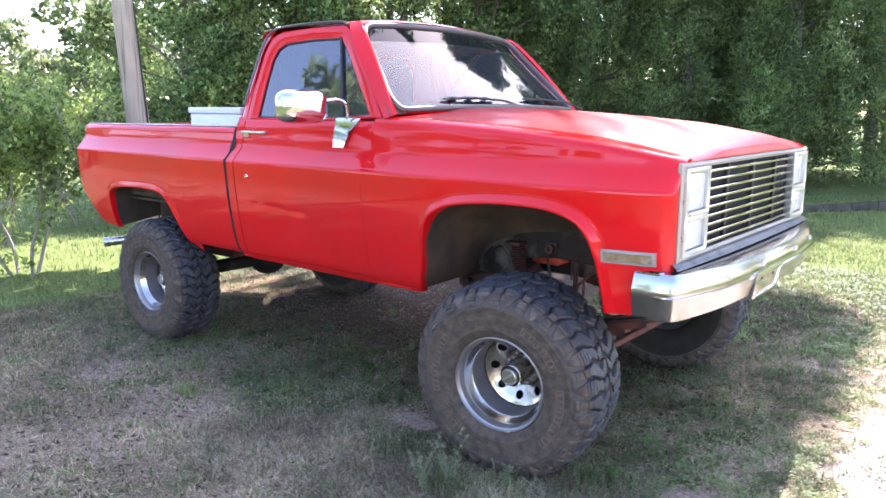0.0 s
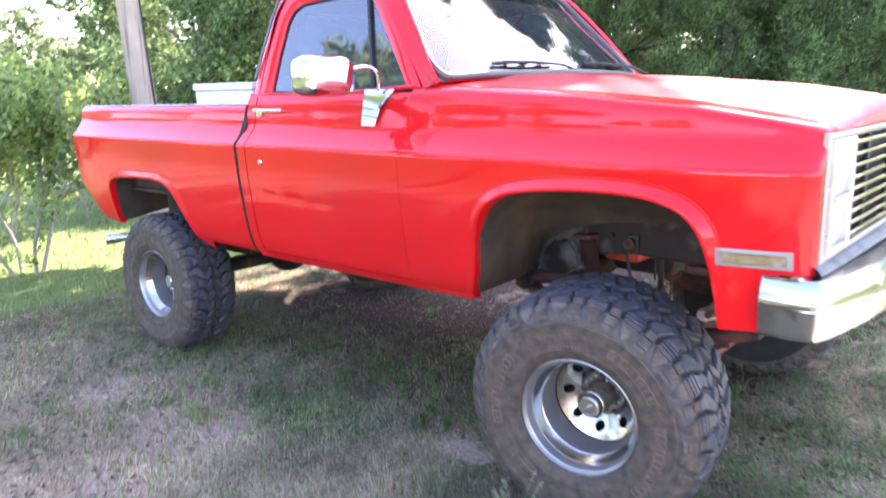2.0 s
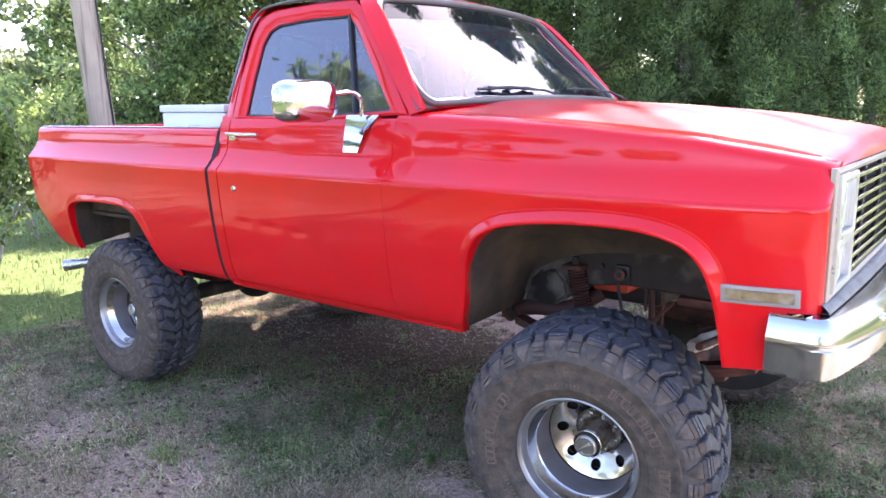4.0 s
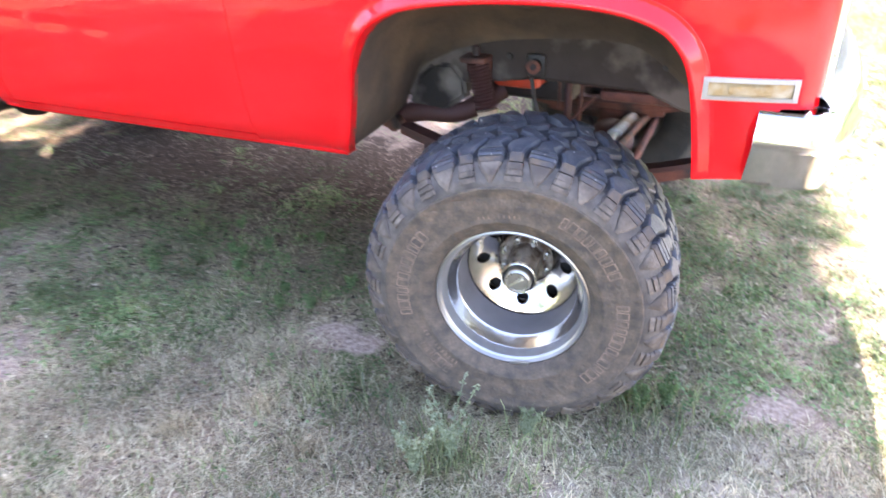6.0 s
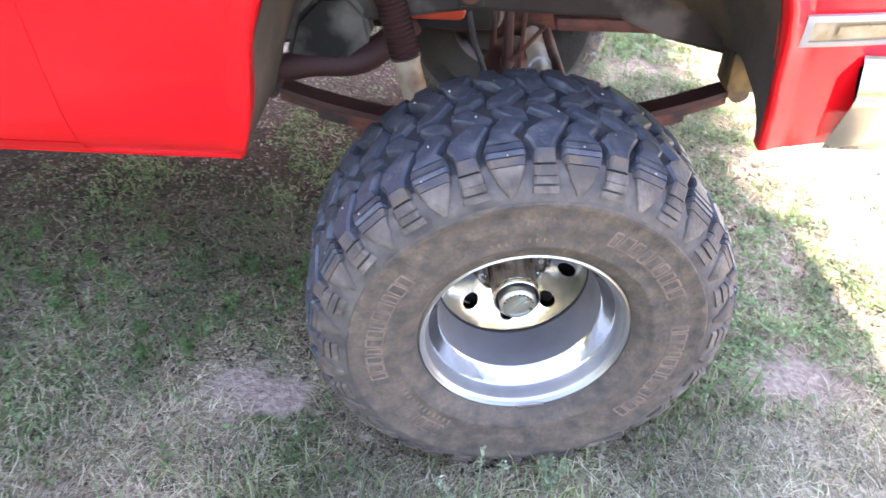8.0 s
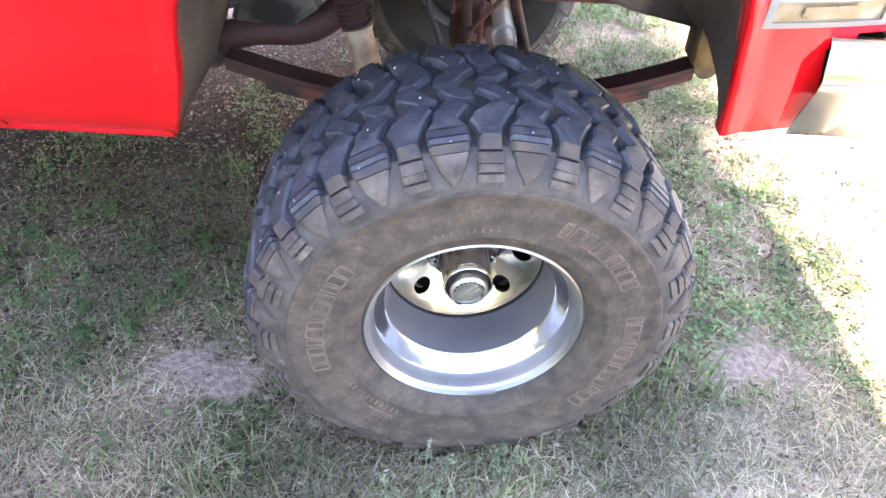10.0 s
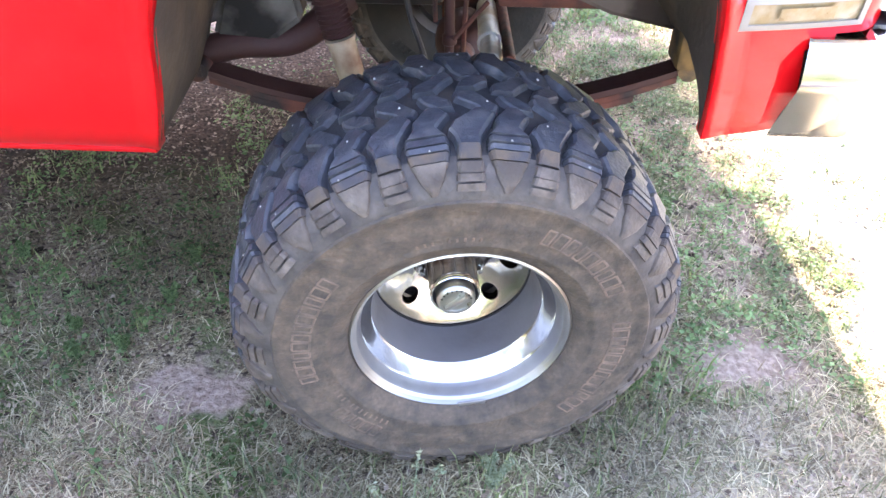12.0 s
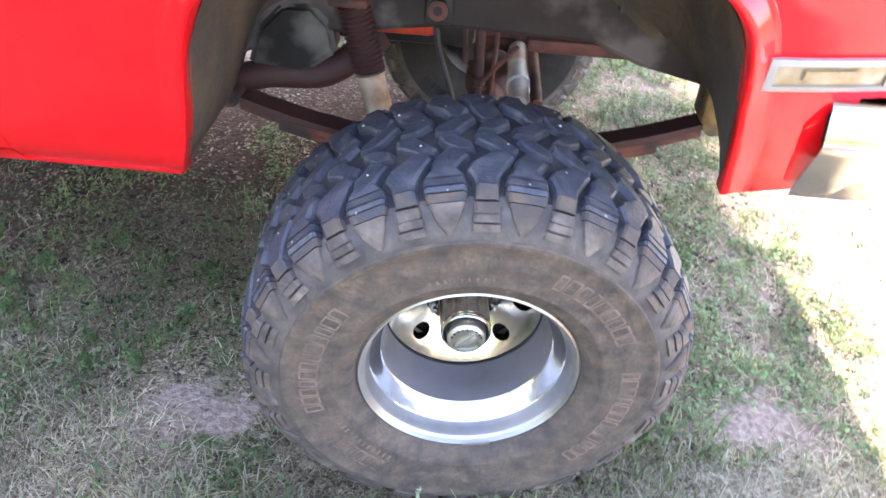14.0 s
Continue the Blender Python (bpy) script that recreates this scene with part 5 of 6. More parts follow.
    # the tyre stands a little taller than its mould and bulges further on its inner side
    for ob in wheel.children:
        if ob.name in ("tyre", "sidewall_marking", "tread", "grit", "lug_face", "shoulder_tread", "tread_base", "tyre_shoulder", "inner_sidewall", "inner_marking"):
            for v in ob.data.vertices:
                r = math.hypot(v.co.x, v.co.z)
                k = 1 + 0.0105 * max(0.0, (r - 0.25) / 0.17) / r
                v.co = (v.co.x * k, v.co.y * (1.07 if v.co.y < 0 else 1.0), v.co.z * k)
    return wheel


wheel = make_wheel("wheel")
wheel.parent = truck
wheel.matrix_basis = pose(0.017, -0.921, 0.424, -3.2, 0, 186.85)
spots = [(-0.025, 0.925, -3.2, 33, 6.85), (AXLE_R, -0.862, 0, 71, 180), (AXLE_R, 0.862, 0, 12, 0)]
for x, y, rx, ry, rz in spots:
    k = 1.0 if x > -1 else 0.958
    w = copy_thing(wheel, pose(x, y, 0.424 * k, rx, 0, rz) @ pose(0, 0, 0, 0, ry, 0) @ Matrix.Diagonal((k, k * 0.88 if k < 1 else 1, k, 1)))
    w.parent = truck

# ---------------------------------------------------------------- chassis
for sgn in (-1, 1):
    # frame rail, kicked up over the front axle
    bm = bmesh.new()
    line = [(0.66, 0.90, 0.78), (0.52, 0.93, 0.765), (0.36, 1.0, 0.80), (0.25, 1.03, 0.845), (-0.1, 1.03, 0.855), (-0.35, 1.0, 0.82), (-0.6, 0.89, 0.745), (-0.9, 0.85, 0.70), (-2.3, 0.85, 0.70), (-2.6, 0.93, 0.78), (-3.3, 0.93, 0.79), (-3.8, 0.88, 0.76)]
    grid(bm, [[(x, sgn * y, z) for y, z in ((0.425, t), (0.425, b + 0.01), (0.418, b), (0.36, b), (0.36, t))] for x, t, b in line], True)
    part("frame_rail", bm, APRON, truck, "greasy dark frame rail", smooth=30)
    # leaf springs, each leaf a plate
    for ax, eye_f, eye_r, drop in ((AXLE_F, (0.545, 0.70), (-0.60, 0.665), 0.115), (AXLE_R, (-2.3, 0.66), (-3.62, 0.69), 0.08)):
        for k in range(5):
            bm = bmesh.new()
            f = (1.0, 0.96, 0.80, 0.62, 0.44)[k]
            rows = []
            for u in np.linspace(-1, 1, 17):
                x = ax + u * f * (0.5 * (eye_f[0] - eye_r[0])) + 0.5 * (eye_f[0] + eye_r[0]) - ax
                e = lerp([(-1, eye_r[1]), (1, eye_f[1])], u * f)
                z = e - drop * (1 - (u * f) ** 2) - k * 0.0165
                rows.append([(x, sgn * y, z + d) for y, d in ((0.42, 0.0078), (0.485, 0.0078), (0.485, -0.0078), (0.42, -0.0078))])
            vs = grid(bm, rows, True)
            bm.faces.new(vs[0]), bm.faces.new(vs[-1])
            part("spring_leaf", bm, RUST if k else DARKRUST, truck, "" if k else "rusty leaf of a spring pack")
    # spring eyes and shackles
    bm = bmesh.new()
    tube(bm, [(-0.60, sgn * 0.41, 0.665), (-0.60, sgn * 0.495, 0.665)], 0.026, 14)
    part("spring_eye", bm, RUST, truck)
    bm = bmesh.new()
    tube(bm, [(0.545, sgn * 0.41, 0.70), (0.545, sgn * 0.495, 0.70)], 0.026, 14)
    box(bm, (0.51, min(sgn * 0.40, sgn * 0.50), 0.70), (0.59, max(sgn * 0.40, sgn * 0.50), 0.80), 0.012)
    part("spring_hanger", bm, mat("ochre_hanger_paint", (0.20, 0.12, 0.04), 0.7, vary=0.4, scale=30, bump=0.002, bump_scale=60, second=(0.045, 0.032, 0.02), mix=0.5, mix_scale=16) if sgn < 0 else FRAME, truck, "ochre-painted spring hanger")
    for y0 in (0.40, 0.495):
        bm = bmesh.new()
        box(bm, (-0.635, min(sgn * y0, sgn * (y0 + 0.01)), 0.655), (-0.585, max(sgn * y0, sgn * (y0 + 0.01)), 0.77), 0.004)
        part("spring_shackle", bm, RUST, truck, "rusty spring shackle plate")
    # shock with a ribbed boot: behind the axle
    bm = bmesh.new()
    a, b = Vector((-0.300, sgn * 0.455, 0.905)), Vector((-0.200, sgn * 0.475, 0.50))
    pts, rad = [], []
    for k in range(29):
        pts.append(a.lerp(b, k / 28 * 0.38))
        rad.append(0.032 + 0.007 * (k % 2))
    tube(bm, pts, rad, 14)
    boot = part("shock_boot", bm, DARKRUST, truck, "ribbed rust-brown shock boot")
    bm = bmesh.new()
    tube(bm, [a.lerp(b, 0.39), a.lerp(b, 0.43), a.lerp(b, 1.0)], [0.038, 0.032, 0.032], 16)
    part("shock_body", bm, SHOCK_TAN, truck, "tan shock absorber body with rust streaks")
    # brake hose from a bracket on the rail
    bm = bmesh.new()
    box(bm, (-0.14, min(sgn * 0.42, sgn * 0.44), 0.865), (-0.075, max(sgn * 0.42, sgn * 0.44), 0.94), 0.008)
    tube(bm, [(-0.108, sgn * 0.43, 0.905), (-0.108, sgn * 0.465, 0.905)], 0.022, 12)
    bracket = part("hose_bracket", bm, FRAME, truck, "dark steel bracket with a round eye")
    bm = bmesh.new()
    tube(bm, [(-0.108, sgn * 0.46, 0.905), (-0.108, sgn * 0.4665, 0.905)], 0.0235, 12)
    part("bracket_collar", bm, RUST, bracket)
    bm = bmesh.new()
    tube(bm, [(-0.108, sgn * 0.45, 0.905), (-0.108, sgn * 0.468, 0.905)], 0.011, 10)
    part("bracket_eye", bm, GAP, bracket)
    bm = bmesh.new()
    tube(bm, smooth_curve([(-0.11, sgn * 0.47, 0.87), (-0.095, sgn * 0.475, 0.80), (-0.06, sgn * 0.50, 0.70), (-0.05, sgn * 0.56, 0.58), (-0.03, sgn * 0.66, 0.48)], 5), 0.007, 7)
    part("brake_hose", bm, FRAME, truck)
    # body mount gusset and dark pipe inside the well
    bm = bmesh.new()
    o = [(-0.565, 0.725), (-0.535, 0.82), (-0.47, 0.885), (-0.40, 0.885), (-0.355, 0.84), (-0.345, 0.775), (-0.43, 0.715)]
    plate(bm, o, sgn * 0.36, sgn * 0.44)
    bmesh.ops.bevel(bm, geom=list(bm.edges), offset=0.014, segments=3, affect="EDGES")
    for v in bm.verts:
        v.co += Vector((0.008, 0.01 * sgn, 0.008)) * noise.noise(v.co * 14)
    part("body_mount", bm, SMEAR, truck, "smeared grey body mount", smooth=60)
    bm = bmesh.new()
    tube(bm, smooth_curve([(-0.66, sgn * 0.42, 0.665), (-0.52, sgn * 0.41, 0.70), (-0.38, sgn * 0.38, 0.705), (-0.26, sgn * 0.30, 0.78)], 5), 0.036, 12)
    part("dark_pipe", bm, DARKRUST, truck, "dark rust-red pipe")
    bm = bmesh.new()
    box(bm, (-0.350, min(sgn * 0.42, sgn * 0.50), 0.905), (-0.260, max(sgn * 0.42, sgn * 0.50), 0.925), 0.008)
    box(bm, (-0.350, min(sgn * 0.42, sgn * 0.43), 0.86), (-0.260, max(sgn * 0.42, sgn * 0.43), 0.925), 0.004)
    tube(bm, [(-0.303, sgn * 0.455, 0.88), (-0.307, sgn * 0.455, 0.955)], 0.013, 10)
    part("shock_mount", bm, RUST, truck, "rusty upper shock mount")
    # bolts along the panel
    for x_, z_ in ((0.30, 0.93), (-0.20, 0.925)):
        bm = bmesh.new()
        lathe(bm, [(0.0001, 0.010), (0.009, 0.009), (0.011, 0.0)], 8, (x_, sgn * 0.425, z_), sgn)
        part("bolt", bm, FRAME, truck)

bm = bmesh.new()
tube(bm, [(AXLE_F, -0.80, HUB_Z), (AXLE_F, 0.80, HUB_Z)], 0.045, 16)
for s in (-1, 1):
    box(bm, (AXLE_F - 0.07, s * 0.45 - 0.05, HUB_Z), (AXLE_F + 0.07, s * 0.45 + 0.05, 0.535), 0.01)
    tube(bm, [(AXLE_F, s * 0.72, HUB_Z - 0.09), (AXLE_F, s * 0.72, HUB_Z + 0.10)], 0.05, 12)
part("front_axle", bm, RUST, truck, "rusty front axle tube", smooth=50)
bm = bmesh.new()
r = bmesh.ops.create_icosphere(bm, subdivisions=3, radius=1.0)
for v in r["verts"]:
    v.co = Vector((v.co.x * 0.10 + AXLE_F + 0.01, v.co.y * 0.13 + 0.30, v.co.z * 0.10 + HUB_Z))
part("differential", bm, DARKRUST, truck, "dark rusty differential housing", smooth=50)
bm = bmesh.new()
tube(bm, [(AXLE_R, -0.75, HUB_Z), (AXLE_R, 0.75, HUB_Z)], 0.05, 16)
r = bmesh.ops.create_icosphere(bm, subdivisions=3, radius=1.0)
for v in r["verts"]:
    v.co = Vector((v.co.x * 0.13 + AXLE_R, v.co.y * 0.15, v.co.z * 0.13 + HUB_Z))
tube(bm, [(AXLE_R + 0.15, 0, HUB_Z + 0.02), (-1.4, 0.05, 0.68)], 0.04, 12)
part("rear_axle", bm, FRAME, truck, smooth=50)
bm = bmesh.new()
tube(bm, [(AXLE_F + 0.14, -0.72, HUB_Z - 0.01), (AXLE_F + 0.14, 0.72, HUB_Z - 0.01)], 0.017, 10)
part("tie_rod", bm, RUST, truck)
bm = bmesh.new()
p0, p1 = Vector((0.104, -0.20, 0.578)), Vector((0.098, 0.66, 0.466))
tube(bm, [p0, p0.lerp(p1, 0.03), p0.lerp(p1, 0.18), p0.lerp(p1, 0.185), p0.lerp(p1, 0.22), p0.lerp(p1, 0.225), p0.lerp(p1, 0.7), p0.lerp(p1, 0.71), p1], [0.022, 0.030, 0.030, 0.037, 0.037, 0.033, 0.033, 0.014, 0.014], 16)
part("steering_damper", bm, SHOCK, truck, "white steering damper with yellowed paint")
bm = bmesh.new()
tube(bm, [(0.150, -0.25, 0.60), (0.150, 0.62, 0.485)], 0.016, 10)
part("drag_link", bm, RUST, truck)
bm = bmesh.new()
box(bm, (-0.24, 0.46, 0.56), (-0.15, 0.50, 0.63), 0.01)
part("ochre_bracket", bm, SHOCK_TAN, truck)
bm = bmesh.new()
box(bm, (-0.52, -0.27, 0.80), (0.36, 0.27, 1.10), 0.05)
box(bm, (-0.42, -0.22, 0.72), (-0.02, 0.22, 0.84), 0.04)
part("engine_block", bm, FRAME, truck)
bm = bmesh.new()
box(bm, (-0.285, -0.345, 0.795), (-0.12, -0.20, 0.875), 0.02)
part("oil_pan", bm, ORANGE, truck, "orange-painted engine sump")
bm = bmesh.new()
box(bm, (0.10, -0.40, 0.80), (0.40, 0.40, 0.835), 0.012)
tube(bm, [(0.03, -0.34, 0.87), (0.022, -0.34, 0.60)], 0.006, 6)
tube(bm, [(-0.05, -0.34, 0.86), (-0.045, -0.34, 0.74)], 0.006, 6)
tube(bm, [(0.08, -0.36, 0.80), (-0.0, -0.375, 0.71)], 0.006, 6)
box(bm, (0.02, -0.36, 0.83), (0.12, -0.30, 0.875), 0.008)
part("front_crossmember", bm, RUST, truck, "rusty front cross-member")
bm = bmesh.new()
tube(bm, [(-0.012, -0.36, 0.84), (-0.010, -0.36, 0.72), (-0.010, -0.36, 0.715), (-0.010, -0.36, 0.695), (-0.010, -0.36, 0.69), (-0.011, -0.36, 0.56)], [0.012, 0.013, 0.018, 0.018, 0.012, 0.012], 12)
part("bump_stop", bm, DARKRUST, truck, "dark rusty bump stop")
bm = bmesh.new()
box(bm, (-1.9, -0.32, 0.55), (-1.1, 0.28, 0.76), 0.05)
tube(bm, [(-2.4, 0.35, 0.62), (-1.5, 0.33, 0.60)], 0.075, 14)
part("gearbox", bm, FRAME, truck, smooth=50)
bm = bmesh.new()
tube(bm, smooth_curve([(-1.5, -0.35, 0.64), (-2.4, -0.36, 0.64), (-2.9, -0.42, 0.76), (-3.3, -0.5, 0.68), (-3.5, -0.72, 0.615), (-3.69, -0.93, 0.585)], 5), [0.03] * 21 + [0.032] * 3 + [0.036, 0.038], 12)
part("exhaust_pipe", bm, DULL_CHROME, truck, "chrome-tipped exhaust pipe")

# ---------------------------------------------------------------- tool box in the bed
box_thing = thing("toolbox", "white steel toolbox lying across the truck bed", "toolbox", (-2.34, 0, 1.40))
bm = bmesh.new()
box(bm, (-0.262, -0.835, 0.0), (0.282, 0.835, 0.145), 0.008)
part("body", bm, TOOLBOX, box_thing)
bm = bmesh.new()
box(bm, (-0.272, -0.845, 0.147), (0.292, 0.845, 0.185), 0.008)
part("lid", bm, TOOLBOX, box_thing)
for s in (-1, 1):
    bm = bmesh.new()
    box(bm, (-0.02, s * 0.84 - 0.06, 0.075), (0.06, s * 0.84 + 0.06, 0.083))
    part("mounting_lip", bm, TOOLBOX, box_thing)

# ---------------------------------------------------------------- utility pole
pole = thing("utility_pole", "weathered grey wooden utility pole, slightly leaning", "utility pole", (-5.3, 0.36, 0))
bm = bmesh.new()
pts = [(0, 0, -0.05)] + [(-0.012 * z + 0.008 * math.sin(z * 1.3), -0.052 * z, z) for z in np.linspace(0.4, 9, 24)]
tube(bm, pts, [0.128 - 0.0036 * min(k, 9) - 0.0008 * k for k in range(25)], 20)
for v in bm.verts:
    v.co.x += 0.006 * noise.noise((v.co.x * 9, v.co.y * 9, v.co.z * 0.8))
    v.co.y += 0.006 * noise.noise((v.co.x * 9, v.co.y * 9, v.co.z * 0.8 + 5))
part("shaft", bm, BARK_GREY, pole)
bm = bmesh.new()
tube(bm, [(0.125 - 0.016 * z, 0.045 - 0.052 * z, z) for z in np.linspace(0.1, 8.8, 12)], 0.008, 6)
part("ground_wire", bm, BLACK, pole)

# ---------------------------------------------------------------- foliage
def quick_mesh(name, V, F, material):
    """A mesh of faces that all have as many corners, from arrays."""
    k = F.shape[1]
    me = bpy.data.meshes.new(name)
    me.vertices.add(len(V))
    me.vertices.foreach_set("co", np.ascontiguousarray(V, dtype=np.float32).ravel())
    me.loops.add(F.size)
    me.loops.foreach_set("vertex_index", np.ascontiguousarray(F, dtype=np.int32).ravel())
    me.polygons.add(len(F))
    me.polygons.foreach_set("loop_start", np.arange(0, F.size, k, dtype=np.int32))
    me.update(calc_edges=True)
    me.materials.append(material)
    return me


def leaf_cloud(name, centres, radii, per, size, material, parent, seed, aspect=0.5, droop=0.0, up=0.0, shell=0.55, kind=""):
    """Many separate bent leaves round clump centres."""
    r = np.random.RandomState(seed)
    C = np.repeat(np.array(centres, float), per, axis=0)
    Rr = np.repeat(np.array(radii, float).reshape(len(centres), -1) * np.ones((1, 3)), per, axis=0)
    n = len(C)
    d = r.normal(size=(n, 3))
    d /= np.linalg.norm(d, axis=1, keepdims=True)
    p = C + d * Rr * (shell + (1 - shell) * r.rand(n, 1)) ** 1.0 * (0.55 + 0.6 * r.rand(n, 1))
    ax = d * 0.6 + r.normal(size=(n, 3)) * 0.6
    ax[:, 2] += up - droop
    ax /= np.linalg.norm(ax, axis=1, keepdims=True)
    sd = np.cross(ax, r.normal(size=(n, 3)))
    sd /= np.linalg.norm(sd, axis=1, keepdims=True)
    nn = np.cross(ax, sd)
    s = size * (0.6 + 0.8 * r.rand(n, 1))
    a, b = p - ax * s * 0.5, p + ax * s * 0.5
    m = p + nn * s * 0.10
    w = sd * s * aspect * 0.5
    V = np.stack([a, m - w, b, m + w], 1).reshape(-1, 3)
    F = np.arange(4 * n).reshape(-1, 4)
    ob = new(name, quick_mesh(name, V, F, material))
    ob.parent = parent
    return tagged(ob, kind=kind)


def branches(bm, base, r0, targets, rng, rise=0.5):
    for t in targets:
        t = Vector(t)
        b = Vector(base)
        m = b.lerp(t, 0.5) + Vector((rng.uniform(-0.2, 0.2), rng.uniform(-0.2, 0.2), rise * 0.3))
        tube(bm, smooth_curve([b, m, t], 5), [r0 * (1 - 0.075 * k) for k in range(11)], 7)


def broad_tree(label, x, y, height, spread_, seed, per=420, clumps=46, size=0.11, material=LEAF, low=0.25, name="tree"):
    rng = random.Random(seed)
    tr = thing(name, label, "tree", (x, y, 0))
    cs, rs = [], []
    for k in range(clumps):
        z = height * (low + (1 - low) * rng.random())
        w = spread_ * math.sqrt(max(0.08, 1 - ((z / height - 0.55) / 0.55) ** 2))
        th, q = rng.uniform(0, 2 * math.pi), math.sqrt(rng.random())
        cs.append((w * q * math.cos(th), w * q * math.sin(th), z))
        rs.append(rng.uniform(0.5, 0.95) * spread_ * 0.30)
    bm = bmesh.new()
    top = height * 0.75
    tube(bm, smooth_curve([(0, 0, -0.1), (rng.uniform(-.1, .1), 0.05, top * 0.35), (rng.uniform(-.2, .2), rng.uniform(-.2, .2), top)], 6), [0.05 * height * 0.5 * (1 - 0.065 * k) for k in range(13)], 10)
    for c in cs[:22]:
        z = min(c[2] * 0.7, top)
        branches(bm, (0, 0, z), 0.012 * height * 0.5, [c], rng)
    part("trunk", bm, BARK, tr, smooth=60)
    leaf_cloud("crown", cs, rs, per, size, material, tr, seed)
    return tr


def cedar(label, x, y, height, wide, seed, n=62000):
    """A dense evergreen: sprays in tiers on a tapering crown that reaches the ground."""
    rng = np.random.RandomState(seed)
    tr = thing("cedar_tree", label, "tree", (x, y, 0))
    bm = bmesh.new()
    tube(bm, [(0, 0, -0.1), (0, 0, height * 0.5), (0, 0, height * 0.97)], [0.16, 0.10, 0.02], 9)
    cs, rs = [], []
    low = min(4.6, height * 0.8) / height
    for k in range(430):
        u = low * rng.rand() if k < 300 else low + (1 - low) * rng.rand() ** 1.3
        z = 0.1 + (height - 0.3) * u
        w = (wide * (1 - u) ** 0.6 * (0.8 + 0.35 * rng.rand()) + 0.08) * (1.0, 0.95, 0.6, 1.0, 0.3)[k % 5]
        th = rng.rand() * 2 * math.pi
        c = (w * math.cos(th), w * math.sin(th), z + 0.15)
        cs.append(c)
        rs.append((0.26 + 0.22 * rng.rand(), 0.26 + 0.22 * rng.rand(), 0.32 + 0.34 * rng.rand()))
        if k % 7 == 0:
            tube(bm, [(0, 0, z * 0.85), (c[0] * 0.6, c[1] * 0.6, z * 0.93), c], [0.03, 0.02, 0.006], 5)
    part("trunk", bm, BARK, tr, smooth=60)
    leaf_cloud("crown", cs[:300], rs[:300], n // 300, 0.105, CEDAR, tr, seed, aspect=0.28, up=0.5, shell=0.2)
    leaf_cloud("upper_crown", cs[300:], np.array(rs[300:]) * 1.5, 130, 0.22, CEDAR, tr, seed, aspect=0.3, up=0.5, shell=0.2)
    return tr


def shrub(label, x, y, height, seed, leaves=15):
    """Several thin stems that fork again and again, with small tufts of leaves."""
    rng = random.Random(seed)
    tr = thing("shrub", label, "shrub", (x, y, 0))
    cs, rs = [], []
    bm = bmesh.new()
    def fork(p, d, length, r, depth):
        e = p + d * length
        m = p.lerp(e, 0.5) + Vector((rng.uniform(-.05, .05), rng.uniform(-.05, .05), 0.02)) * length * 2
        tube(bm, smooth_curve([p, m, e], 3), [r * (1 - 0.05 * k) for k in range(7)], 6)
        if depth == 0 or r < 0.004:
            cs.append(tuple(e)), rs.append(rng.uniform(0.10, 0.20))
            return
        if depth < 5:
            for q in (0.35, 0.7, 1.0):
                cs.append(tuple(p.lerp(e, q) + Vector((rng.uniform(-.1, .1), rng.uniform(-.1, .1), 0)))), rs.append(rng.uniform(0.08, 0.16))
        for _ in range(rng.choice((2, 2, 3))):
            nd = (d + Vector((rng.uniform(-.65, .65), rng.uniform(-.65, .65), rng.uniform(-0.15, .45)))).normalized()
            fork(e, nd, length * rng.uniform(0.62, 0.85), r * 0.66, depth - 1)
    for k in range(4):
        th = k * 1.6 + rng.uniform(0, 0.6)
        fork(Vector((0.12 * math.cos(th), 0.12 * math.sin(th), -0.05)), Vector((0.4 * math.cos(th), 0.4 * math.sin(th), 1)).normalized(), height * 0.31, 0.018, 4)
    part("stem", bm, BARK_PALE, tr, "bare pale grey stems")
    leaf_cloud("leaf_crown", cs, rs, int(leaves * 1.3), 0.06, LEAF_LIGHT, tr, seed)
    return tr


CEDARS = [(-2.9, 13.9, 9.0, 2.0, 11), (-4.7, 12.6, 10.5, 2.3, 12), (-6.4, 11.2, 6.5, 2.3, 13), (-3.6, 15.8, 10.0, 2.3, 14), (-8.0, 10.6, 5.5, 2.0, 16), (-1.9, 17.2, 11.0, 2.6, 17), (-5.6, 14.6, 10.0, 2.2, 18)]
for x, y, h, w, s in CEDARS:
    cedar("dense dark green cedar at the edge of the lawn", x, y, h, w, s, 45000 if y < 15 else 24000)
TREES = [(-11.0, 4.4, 6.0, 2.1, 21), (-9.7, 5.8, 6.2, 2.1, 22), (-8.5, 7.3, 6.4, 2.0, 23), (-7.6, 8.9, 6.6, 2.0, 27), (-13.6, 8.0, 6.6, 2.8, 24), (-11.0, 10.5, 6.6, 3.0, 25)]
for x, y, h, w, s in TREES:
    broad_tree("leafy broadleaf tree behind the truck", x, y, h, w, s, per=430, clumps=80, low=0.05, size=0.10)
# the last, tallest tree is added to cast shade on the cedars in front
for x, y, h, w, s in ((-1.2, 20.5, 8.0, 3.0, 41), (1.2, 22.5, 8.5, 3.2, 42), (-5.0, 19.0, 9.0, 3.2, 43), (-8.4, 16.6, 13.0, 3.2, 46)):
    broad_tree("dark tree in the shade beyond the lawn", x, y, h, w, s, per=420, clumps=60, low=0.03, size=0.17)
for x, y, h, w, s in ((3.5, 22.0, 15.5, 4.2, 44), (8.5, 19.0, 14.0, 4.2, 45)):
    broad_tree("tall leafy tree at the side of the yard", x, y, h, w, s, per=260, clumps=80, low=0.12, size=0.24)
